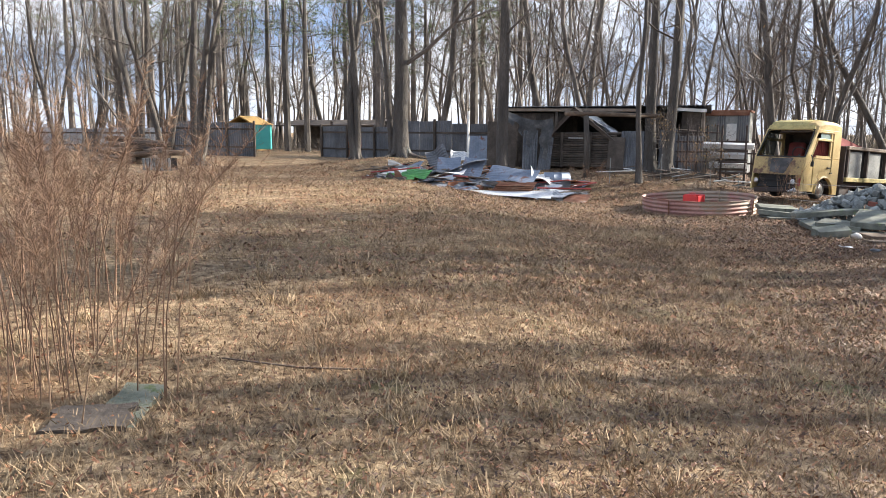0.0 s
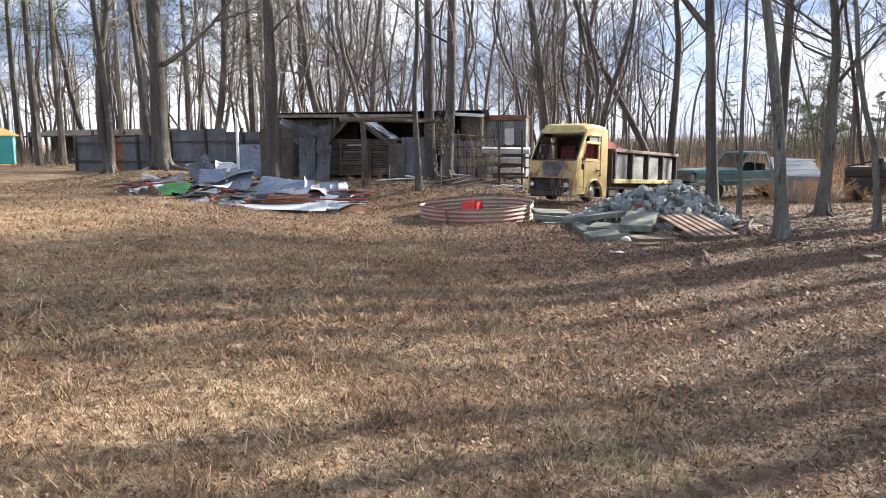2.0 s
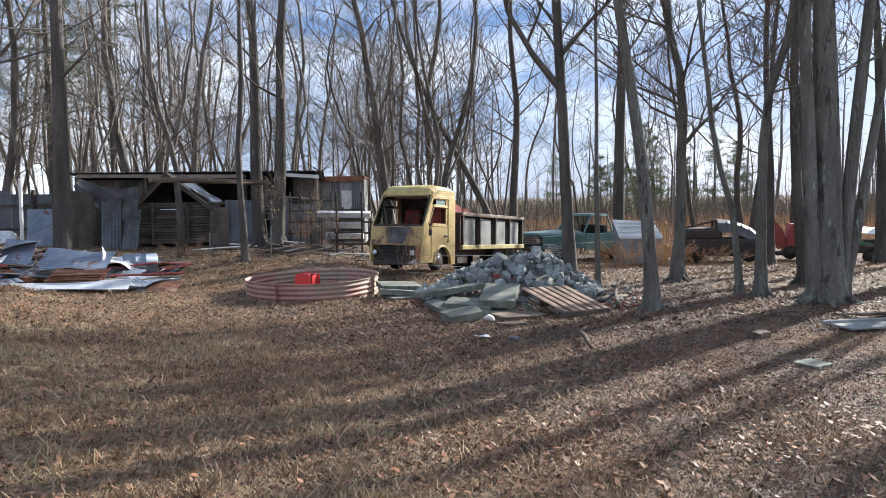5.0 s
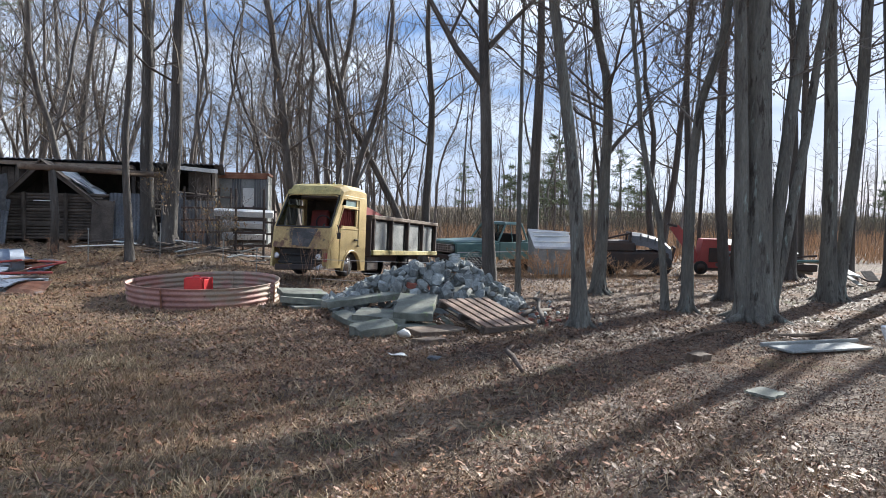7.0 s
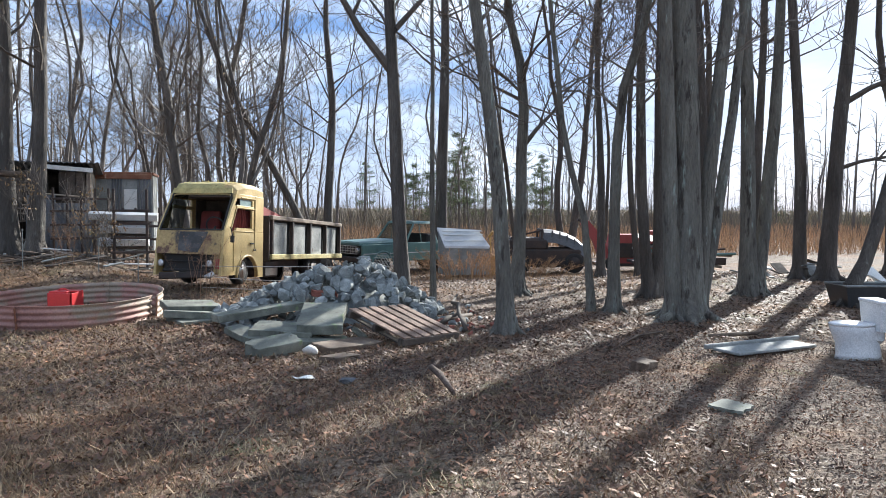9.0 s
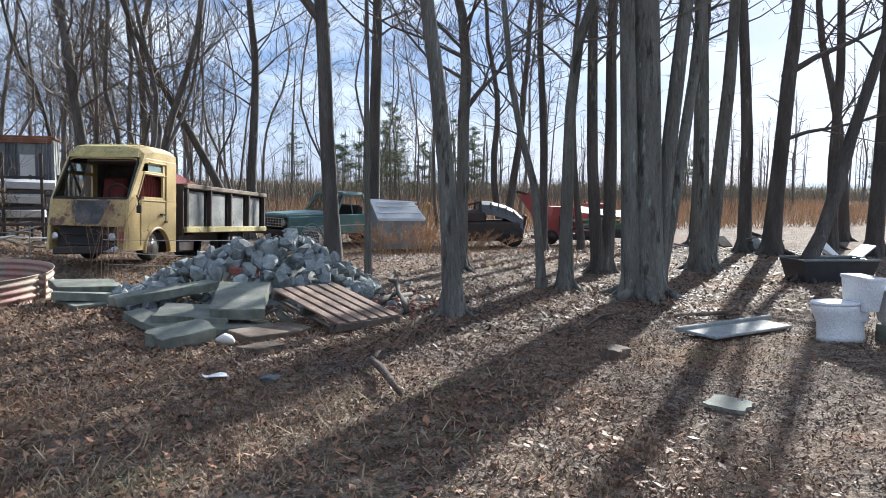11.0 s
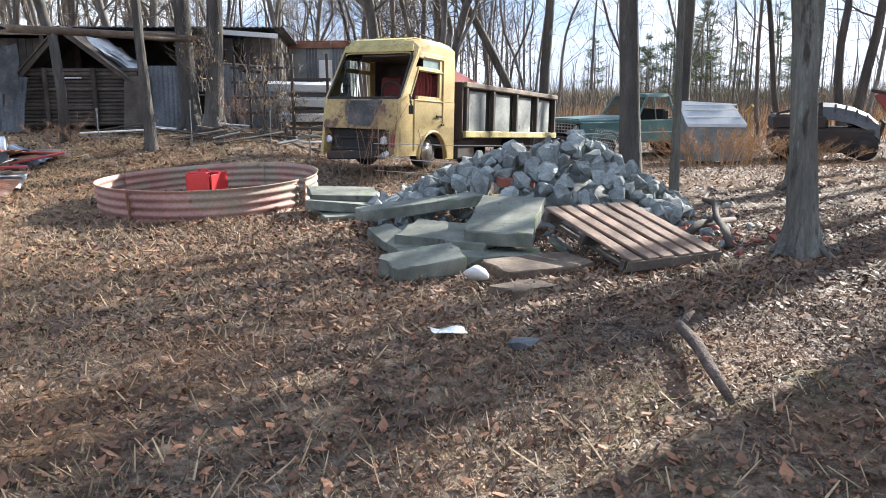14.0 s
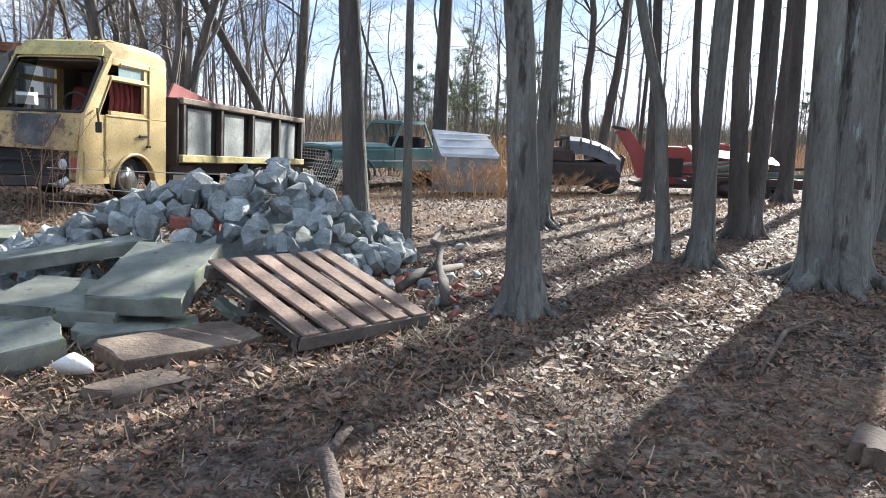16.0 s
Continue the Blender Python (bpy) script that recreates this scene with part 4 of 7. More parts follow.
    for a, e in (((0.95, -0.05, 1.28), (0.95, -W + 0.05, 1.28)), ((0.47, -0.08, 2.04), (0.47, -W + 0.08, 2.04)), ((0.95, -W + 0.05, 1.28), (0.47, -W + 0.08, 2.04)), ((0.95, -0.05, 1.28), (0.47, -0.08, 2.04))):
        ws.tube([a, e], 0.022, 6)
    part("windscreen_rubber", ws, M_BLACK, root)
    mi = Geo()
    mi.tube([(0.75, 0.02, 1.34), (0.86, 0.10, 1.30), (0.86, 0.12, 1.16)], 0.014, 6).box((0.86, 0.12, 1.10), (0.05, 0.08, 0.14))
    part("mirror", mi, M_BLACK, root)
    # chassis
    ch = Geo()
    for y in (-0.35, -W + 0.35):
        ch.box((-2.6, y, 0.56), (6.4, 0.08, 0.2))
    ch.box((-1.7, -0.35, 0.45), (0.8, 0.5, 0.4), b=0.04).box((-0.02, -W / 2, 0.45), (0.12, W - 0.2, 0.12))
    part("chassis", ch, M_DARKSTEEL, root, "dark rusty chassis and fuel tank")
    wheel(root, -0.06, -0.17, 0.30, 0.2, 1, 0.15, M_CHROME)
    wheel(root, -0.06, -W + 0.17, 0.30, 0.2, -1, 0.15)
    for y, o in ((-0.14, 1), (-0.38, 1), (-W + 0.14, -1), (-W + 0.38, -1)):
        wheel(root, -4.3, y, out=o)
    # tipper body
    x0, x1, z0, z1 = -1.34, -6.62, 0.66, 1.66
    bb = Geo()
    bb.box(((x0 + x1) / 2, -W / 2, z0 + 0.03), (x0 - x1, W - 0.02, 0.06))
    bb.box(((x0 + x1) / 2, -W + 0.04, (z0 + z1) / 2), (x0 - x1, 0.05, z1 - z0)).box((x1 + 0.03, -W / 2, (z0 + z1) / 2), (0.05, W - 0.05, z1 - z0))
    bed = part("tipper_body", bb, M_DARKSTEEL, root, "rusty steel tipper body")
    hb = Geo()
    hb.box((x0 + 0.03, -W / 2, (z0 + z1) / 2 - 0.02), (0.07, W, z1 - z0 + 0.06))
    part("headboard", hb, M_DARKSTEEL, bed)
    n = 4
    step = (x0 - x1 - 0.2) / n
    for k in range(n):
        p = Geo()
        xc = x0 - 0.18 - step * (k + 0.42) + 0.02
        p.box((xc, -0.05, (z0 + z1) / 2 - 0.02), (step * 0.62, 0.05, z1 - z0 - 0.22), b=0.006)
        part("side_panel", p, M_GREYPANEL, bed, "weathered grey-white side panel")
    # black sheet behind the panels keeps the gaps between them dark
    back = Geo()
    back.box(((x0 + x1) / 2, -0.09, (z0 + z1) / 2), (x0 - x1, 0.03, z1 - z0))
    part("side_backing", back, M_BLACK, bed)
    for k in range(n + 1):
        p = Geo()
        xc = x0 - 0.1 - step * k
        p.box((xc, -0.01, (z0 + z1) / 2), (0.09, 0.10, z1 - z0))
        part("stanchion", p, M_DARKSTEEL, bed)
    for z, w in ((z1 - 0.03, 0.10), (z0 + 0.06, 0.13)):
        p = Geo()
        p.box(((x0 + x1) / 2, 0.0, z), (x0 - x1, 0.12, w), b=0.015)
        part("rail", p, M_WOOD if z > 1 else M_YELLOW_MOSS, bed)
    ld = Geo()
    ld.prism([(-2.6, 1.5), (-3.0, 2.05), (-5.2, 1.72), (-5.4, 1.5)], -W * 0.75, -W * 0.72)
    part("load_panel", ld, M_REDPAINT, bed, "red sheet leaning inside the body")


build_truck()

# ---- corrugated ring and the red crate in it ----


def build_ring():
    root = thing("corrugated_ring", pose(-0.33, 20.72, -0.5, 0.5, -1, 0), "large ring of faded red corrugated steel lying on the ground", "steel ring")
    n, rows, h = 80, 25, 0.39
    a0, a1 = math.radians(-24), math.radians(334)
    loops = []
    for i in range(n + 1):
        a = a0 + (a1 - a0) * i / n
        rr = 1 + 0.035 * (1 - min(1, i / 9)) ** 2
        dent = 0.04 * math.sin(a * 3 + 1)
        o, ii = [], []
        for j in range(rows):
            z = h * j / (rows - 1)
            c = 0.013 * math.cos(2 * math.pi * 4 * j / (rows - 1))
            for lst, off in ((o, 0.006), (ii, -0.006)):
                q = c + dent + 0.06 * z + off
                lst.append(((1.38 * rr + q) * math.cos(a), (1.52 * rr + q) * math.sin(a), z + 0.02 * math.sin(a * 2)))
        loops.append(o + ii[::-1])
    for k in range(4):
        g = Geo()
        g.loft(loops[k * n // 4:(k + 1) * n // 4 + 1])
        sec = part("ring_section", g, M_RING, root, smooth=True)
        b = Geo()
        p, q = loops[k * n // 4][2], loops[k * n // 4][rows - 3]
        b.tube([(p[0] * 1.012, p[1] * 1.012, p[2]), (q[0] * 1.012, q[1] * 1.012, q[2])], 0.014, 6)
        part("seam", b, M_TIN_RUST, sec, "rusty bolted seam")


build_ring()


def build_red_crate():
    root = thing("red_crate", pose(-0.42, 21.05, -0.46, 0, 0, -28), "bright red plastic crate with a notched corner", "crate")
    w, d, h, t = 0.44, 0.34, 0.34, 0.02
    g = Geo()
    g.box((0, 0, t / 2), (w, d, t)).box((-w / 2 + t / 2, 0, h / 2), (t, d, h)).box((w / 2 - t / 2, 0, h / 2), (t, d, h)).box((0, d / 2 - t / 2, h / 2), (w, t, h)).box((-0.02, -d / 2 + t / 2, h / 2), (w - 0.04, t, h))
    part("shell", g, M_REDPLASTIC, root)
    lid = Geo()
    lid.box((-0.05, 0.02, h + 0.01), (w - 0.12, d - 0.02, 0.03)).box((0.16, 0.08, h + 0.01), (0.12, d - 0.16, 0.03))
    part("lid", lid, M_REDPLASTIC, root)
    ha = Geo()
    ha.tube([(-0.1, -0.05, h + 0.02), (-0.06, -0.05, h + 0.06), (0.04, -0.05, h + 0.06), (0.08, -0.05, h + 0.02)], 0.012, 6)
    part("handle", ha, M_REDPLASTIC, root)


build_red_crate()

# ---- rubble heap ----


def hull(rng, n=11, squash=(1, 0.85, 0.7)):
    bm = bmesh.new()
    for _ in range(n):
        v = Vector((rng.gauss(0, 1), rng.gauss(0, 1), rng.gauss(0, 1))).normalized()
        k = rng.uniform(0.8, 1.05)
        bm.verts.new((v.x * squash[0] * k, v.y * squash[1] * k, v.z * squash[2] * k))
    bmesh.ops.convex_hull(bm, input=bm.verts)
    bmesh.ops.delete(bm, geom=[v for v in bm.verts if not v.link_faces], context="VERTS")
    g = Geo()
    bm.verts.index_update()
    g.v, g.f = [tuple(v.co) for v in bm.verts], [tuple(v.index for v in f.verts) for f in bm.faces]
    bm.free()
    return g


def heap_height(x, y):
    """Height of the heap's skin over its own base: a cone with a long tail."""
    d = math.hypot(x / 1.62, y / 1.25)
    tail = 0.34 * math.exp(-(((x + 1.5) / 0.7) ** 2 + (y / 0.8) ** 2))
    return max(0, 1.0 * (1 - d ** 1.15)) + tail


def build_rubble():
    rng = random.Random(19)
    X, Y = 4.05, 19.05
    root = thing("rubble_heap", pose(X, Y, -0.5), "heap of angular grey broken concrete and stone", "rubble heap")
    meshes = [hull(rng, 16, (1, rng.uniform(0.75, 0.95), rng.uniform(0.6, 0.85))).mesh("rock", M_ROCK) for _ in range(9)]
    core = Geo()
    pts = []
    n = 22
    for k in range(6):
        f = 1 - k / 5
        pts.append([(1.5 * f * math.cos(a), 1.15 * f * math.sin(a), max(0, 0.80 * (1 - f)) - 0.16) for a in [i * 2 * math.pi / n for i in range(n)]])
    core.loft(pts)
    part("core", core, M_ROCK, root, "packed grey rubble inside the heap")
    placed = 0
    while placed < 290:
        x, y = rng.uniform(-2.2, 1.75), rng.uniform(-1.4, 1.0)
        h = heap_height(x, y)
        if h <= 0.015 and rng.random() < 0.8:
            continue
        if h <= 0 and math.hypot(x / 1.9, y / 1.5) > 1:
            continue
        ob = new("rock", meshes[rng.randrange(9)])
        ob.parent = root
        s = rng.uniform(0.10, 0.165) * (0.75 if h < 0.1 else 1)
        ob.matrix_basis = pose(x, y, h + s * 0.15, rng.uniform(0, 360), rng.uniform(0, 360), rng.uniform(0, 360)) @ Matrix.Scale(s, 4)
        placed += 1
    fill = Geo()
    for _ in range(300):
        x, y = rng.uniform(-2.2, 1.75), rng.uniform(-1.4, 1.0)
        h = heap_height(x, y)
        if h <= 0:
            continue
        b = hull(rng, 8)
        fill.add(b.v, b.f, pose(x, y, h - 0.02, rng.uniform(0, 360), rng.uniform(0, 360), 0) @ Matrix.Scale(rng.uniform(0.05, 0.11), 4))
    tagged(part("small_rubble", fill, M_ROCK, root, "smaller broken stones between the rocks"), kind="stuff")


build_rubble()
rng = random.Random(77)
for i in range(60):
    x, y = rng.gauss(5.3, 0.45), rng.gauss(17.9, 0.7)
    s = rng.uniform(0.03, 0.10)
    solid("loose_rock", hull(rng), M_BRICK if rng.random() < 0.45 else M_ROCK, pose(x, y, lie(x, y) + s * 0.3, rng.uniform(0, 360), rng.uniform(0, 360), 0) @ Matrix.Scale(s, 4), "loose broken stone on the leaves near the heap", "stone", "loose stones")

# ---- concrete slabs ----


def corner_pose(a, b, c, thick):
    """Pose of a slab whose top has the corners a, b, c in turn."""
    a, b, c = Vector(a), Vector(b), Vector(c)
    ex = (b - a).normalized()
    ez = ex.cross(c - b).normalized()
    ey = ez.cross(ex)
    m = Matrix((ex, ey, ez)).transposed().to_4x4()
    m.translation = (a + c) / 2 - ez * thick / 2
    return m



def slab(m, lx, ly, lz, seed, label, material=None, name="concrete_slab"):
    """Slab with a broken, uneven outline."""
    r = random.Random(seed)
    n = 5
    edge = []
    for k in range(n):
        edge.append((-lx / 2 + lx * k / n, -ly / 2))
    for k in range(n):
        edge.append((lx / 2, -ly / 2 + ly * k / n))
    for k in range(n):
        edge.append((lx / 2 - lx * k / n, ly / 2))
    for k in range(n):
        edge.append((-lx / 2, ly / 2 - ly * k / n))
    e = 0.012
    jit = [(x + r.gauss(0, e), y + r.gauss(0, e)) for x, y in edge]
    g = Geo()
    b = 0.010
    rings = []
    for z, k in ((-lz / 2, 0.985), (-lz / 2 + b, 1), (lz / 2 - b, 1.0), (lz / 2, 0.985)):
        rings.append([(x * k + r.gauss(0, 0.004), y * k + r.gauss(0, 0.004), z) for x, y in jit])
    g.loft(rings)
    return solid(name, g, material or M_CONCRETE, m, label, "concrete slab", "broken concrete slabs")


slab(corner_pose((2.64, 16.81, -0.235), (3.22, 16.62, -0.235), (3.52, 17.72, -0.06), 0.13), 0.62, 1.12, 0.13, 1, "square pale concrete slab tilted on the stack")
slab(pose(2.24, 16.27, -0.40, 12, -5, 17), 0.62, 0.30, 0.17, 2, "thick grey concrete slab leaning on the leaves")
slab(pose(2.35, 18.15, -0.20, 3, -4, 16), 1.35, 0.26, 0.11, 3, "long narrow bluish concrete beam across the slabs")
slab(pose(2.55, 17.25, -0.36, 2, 3, -20), 0.85, 0.75, 0.12, 4, "cracked grey slab lying under the stack")
slab(pose(2.1, 17.12, -0.41, 6, 6, -70), 1.1, 0.24, 0.09, 5, "dark broken slab flat on the ground")
slab(pose(2.95, 16.75, -0.45, 1, 2, 8), 0.75, 0.35, 0.08, 6, "thin bluish slab under the stack")
slab(pose(1.5, 19.75, -0.28, 4, 3, 10), 0.85, 0.6, 0.10, 7, "rough flat slab on top of another")
slab(pose(1.65, 19.55, -0.39, -3, 5, -4), 1.15, 0.75, 0.11, 8, "broad rough slab near the corrugated ring")
slab(pose(1.75, 19.4, -0.47, 0, 0, 15), 1.1, 0.8, 0.10, 9, "lower slab half sunk in the earth")
slab(pose(3.2, 16.35, -0.46, 3, 2, 25), 0.9, 0.42, 0.10, 10, "brown earth-stained slab flat among the leaves", M_ROT, "old_plank")
slab(pose(2.95, 15.75, -0.49, 0, 3, 35), 0.45, 0.26, 0.07, 11, "earth-stained slab sunk in the leaves", M_ROT)
slab(pose(3.42, 18.55, -0.02, 10, 8, 10), 0.42, 0.14, 0.09, 12, "dark red brick fragment on the stones", M_BRICK, "brick_fragment")
slab(pose(3.55, 17.0, -0.42, 40, 10, 60), 0.22, 0.2, 0.06, 13, "small grey concrete piece beside the pallet")
slab(pose(5.72, 12.2, -0.475, 2, 1, 20), 0.36, 0.30, 0.035, 14, "small grey paving slab on the leaves", name="paving_slab")
slab(pose(6.05, 13.95, -0.45, 6, 0, 30), 0.28, 0.18, 0.1, 15, "dark stone lying on the leaves", M_ROT, "flat_stone")
slab(pose(-2.94, 3.18, -0.01, 2, -5, 112), 0.62, 0.24, 0.05, 16, "mossy grey stone slab at the foot of the tall weeds", M_MOSSSTONE, "stone_slab")
slab(pose(-3.0, 2.98, 0.0, 4, 0, 30), 0.4, 0.3, 0.06, 17, "dark stone under the slab", M_DARKWOOD, "flat_stone")

wb = hull(random.Random(5), 22, (1, 0.62, 0.6))
solid("white_stone", wb, M_WHITEBAG, pose(2.62, 15.98, -0.42, 0, 15, 20) @ Matrix.Scale(0.125, 4), "rounded white lump beside the thick slab", "stone", smooth=True)
pp = Geo().sheet(0.22, 0.12, 0.006, 0.07, bend=0.015, rng=random.Random(2))
solid("paper_scrap", pp, M_WHITEPAINT, pose(2.27, 14.72, -0.455, 4, 6, 12), "crumpled white paper scrap on the leaves", "litter")
dk = hull(random.Random(6), 14, (1, 0.6, 0.4))
solid("flat_stone", dk, M_TIN_DARK, pose(2.68, 14.45, -0.46, 0, 0, 20) @ Matrix.Scale(0.12, 4), "flat dark stone on the leaves", "stone")


def build_pallet():
    m = Matrix.Translation((0, 0, 0))
    a, b, c = Vector((3.54, 17.08, -0.08)), Vector((3.85, 16.02, -0.36)), Vector((4.86, 16.52, -0.40))
    ex = (c - b).normalized()
    ey = (a - b)
    ly, lx = ey.length, (c - b).length
    ez = ex.cross(ey).normalized()
    ey = ez.cross(ex)
    m = Matrix((ex, ey, ez)).transposed().to_4x4()
    m.translation = b
    root = thing("pallet", m, "sun-bleached wooden pallet propped against the slabs", "pallet")
    n = 6
    w = lx / n
    rng = random.Random(8)
    for k in range(n):
        g = Geo()
        g.box((w * (k + 0.5), ly / 2, 0), (w - 0.06, ly, 0.024), b=0.004, rot=(0, 0, rng.uniform(-1, 1)))
        part("deck_board", g, M_PALLET, root)
    for y in (0.06, ly / 2, ly - 0.06):
        g = Geo()
        g.box((lx / 2, y, -0.062), (lx, 0.05, 0.095), b=0.004)
        part("stringer", g, M_DARKWOOD, root)
    for k in range(4):
        g = Geo()
        g.box((lx * (k + 0.5) / 4, ly / 2, -0.123), (0.1, ly, 0.02), b=0.004)
        part("bottom_board", g, M_DARKWOOD, root)
    g = Geo()
    g.box((lx / 2, 0.0, -0.05), (lx, 0.02, 0.09), b=0.004)
    part("edge_board", g, M_DARKWOOD, root, "dark red-stained edge board")


build_pallet()


def log(pts, radii, label, name="fallen_log", seed=1, material=None, sides=10):
    g = Geo()
    g.tube(pts, radii, sides, wob=0.25, rng=random.Random(seed))
    base = Vector(pts[0])
    g.v = [tuple(Vector(v) - base) for v in g.v]
    return solid(name, g, material or M_ROT, Matrix.Translation(base), label, "log", smooth=True)


log([(3.46, 13.45, -0.44), (3.50, 13.75, -0.40), (3.62, 14.2, -0.42), (3.66, 14.55, -0.42), (3.78, 14.8, -0.40)], [0.018, 0.030, 0.037, 0.032, 0.018], "rotten brown branch lying on the leaves", "fallen_branch", 2, M_OLDBRANCH)
log([(3.66, 14.5, -0.42), (3.74, 14.62, -0.39), (3.8, 14.66, -0.37)], [0.026, 0.02, 0.01], "short side stub of the rotten branch", "fallen_branch", 3, M_OLDBRANCH)
log([(5.15, 16.95, -0.45), (5.3, 17.4, -0.36), (5.45, 17.9, -0.35), (5.75, 18.6, -0.30), (5.85, 19.1, -0.33), (6.25, 19.8, -0.28)], [0.035, 0.042, 0.038, 0.04, 0.03, 0.02], "dark rotten log leaning past the rubble", "fallen_log", 4, M_DARKWOOD)
log([(4.95, 17.5, -0.44), (5.3, 17.95, -0.42), (5.85, 18.3, -0.44)], [0.035, 0.045, 0.03], "dark rotten log among the loose stones", "fallen_log", 5, M_DARKWOOD)
log([(6.4, 15.0, -0.47), (7.2, 15.6, -0.44), (7.9, 15.9, -0.46)], [0.012, 0.018, 0.01], "thin dead stick on the leaves", "fallen_branch", 6, sides=6)
log([(8.2, 15.3, -0.46), (8.9, 15.1, -0.42), (9.3, 15.3, -0.40)], [0.03, 0.03, 0.015], "curved dead branch on the leaves", "fallen_branch", 7, sides=6)
log([(-1.9, 4.3, 0.0), (-2.4, 4.1, 0.02), (-2.95, 4.05, 0.04)], [0.006, 0.008, 0.005], "thin dark stick in the dead grass", "fallen_branch", 8, sides=5)

# ---- old vehicles beyond the rubble ----


def build_pickup():
    root = thing("pickup_truck", pose(9.3, 31.4, -0.86, 0, 0, -163), "abandoned faded green classic pickup truck with a chrome grille", "pickup truck")
    W = 1.9
    b = Geo()
    for s in (1, -1):
        y = s * (W / 2 - 0.05)
        for nm, x0, x1, z0, z1 in (("fender", 0.55, 2.35, 0.55, 1.02), ("door", -0.75, 0.55, 0.45, 1.05), ("bed_side", -2.6, -0.75, 0.55, 1.02)):
            q = Geo()
            q.box(((x0 + x1) / 2, y, (z0 + z1) / 2), (x1 - x0 - 0.015, 0.10, z1 - z0), b=0.04)
            part(nm, q, M_PICKUP, root)
    b.box((1.45, 0, 1.03), (1.9, W - 0.15, 0.10), b=0.045).box((-1.7, 0, 0.6), (1.9, W - 0.1, 0.06)).box((-2.58, 0, 0.78), (0.06, W - 0.1, 0.46))
    body = part("body", b, M_PICKUP, root)
    h = Geo()
    h.loft([[(0.6, -0.8, 1.07), (0.6, 0.8, 1.07), (0.6, 0.65, 1.15), (0.6, -0.65, 1.15)], [(2.3, -0.82, 1.03), (2.3, 0.82, 1.03), (2.3, 0.7, 1.1), (2.3, -0.7, 1.1)]])
    part("hood", h, M_PICKUP, root)
    c = Geo()
    for s in (1, -1):
        for (xa, xb) in ((0.58, 0.15), (-0.72, -0.55)):
            c.tube([(xa, s * 0.88, 1.05), (xb, s * 0.72, 1.68)], 0.035, 6)
        c.tube([(-0.05, s * 0.88, 1.05), (-0.05, s * 0.73, 1.68)], 0.015, 6)
    c.loft([[(0.2, -0.75, 1.66), (0.2, 0.75, 1.66), (0.16, 0.66, 1.74), (0.16, -0.66, 1.74)], [(-0.6, -0.75, 1.66), (-0.6, 0.75, 1.66), (-0.56, 0.66, 1.74), (-0.56, -0.66, 1.74)]])
    part("cab_roof", c, M_PICKUP, root)
    g = Geo()
    g.loft([[(0.56, -0.84, 1.07), (0.56, 0.84, 1.07), (0.17, 0.7, 1.66), (0.17, -0.7, 1.66)], [(0.55, -0.84, 1.07), (0.55, 0.84, 1.07), (0.16, 0.7, 1.66), (0.16, -0.7, 1.66)]])
    part("windscreen", g, M_GLASS, root).visible_shadow = False
    dash = Geo()
    dash.box((0.05, 0, 0.85), (1.2, W - 0.25, 0.3)).box((-0.5, 0, 1.1), (0.2, W - 0.4, 0.45), b=0.06)
    part("seat", dash, M_BLACK, root)
    f = Geo()
    for z in (0.72, 0.80, 0.88, 0.96):
        f.box((2.38, 0, z), (0.05, W - 0.5, 0.025))
    for y in np.linspace(-0.6, 0.6, 9):
        f.box((2.37, y, 0.84), (0.03, 0.02, 0.28))
    part("grille", f, M_CHROME, root)
    gb = Geo()
    gb.box((2.33, 0, 0.84), (0.04, W - 0.2, 0.34))
    part("grille_backing", gb, M_BLACK, root)
    for y in (-0.74, 0.74):
        l = Geo()
        l.tube([(2.33, y, 0.84), (2.41, y, 0.84), (2.43, y, 0.84)], [0.10, 0.10, 0.06], 14)
        part("headlight", l, M_CHROME, root)
    bm_ = Geo()
    bm_.box((2.45, 0, 0.55), (0.12, W, 0.16), b=0.04)
    part("bumper", bm_, M_DARKSTEEL, root)
    tr = Geo()
    for s in (1, -1):
        tr.box((0, s * W / 2, 0.72), (4.6, 0.02, 0.03))
    part("chrome_strip", tr, M_CHROME, root)
    for x in (1.55, -1.55):
        for y, o in ((W / 2 - 0.16, 1), (-W / 2 + 0.16, -1)):
            wheel(root, x, y, 0.34, 0.2, o)
        for s in (1, -1):
            a = Geo()
            a.tube([(x + 0.42 * math.cos(t), s * (W / 2 + 0.005), 0.36 + 0.42 * math.sin(t)) for t in [math.radians(k) for k in range(0, 181, 15)]], 0.035, 6)
            part("wheel_arch", a, M_PICKUP, root, smooth=True)


build_pickup()


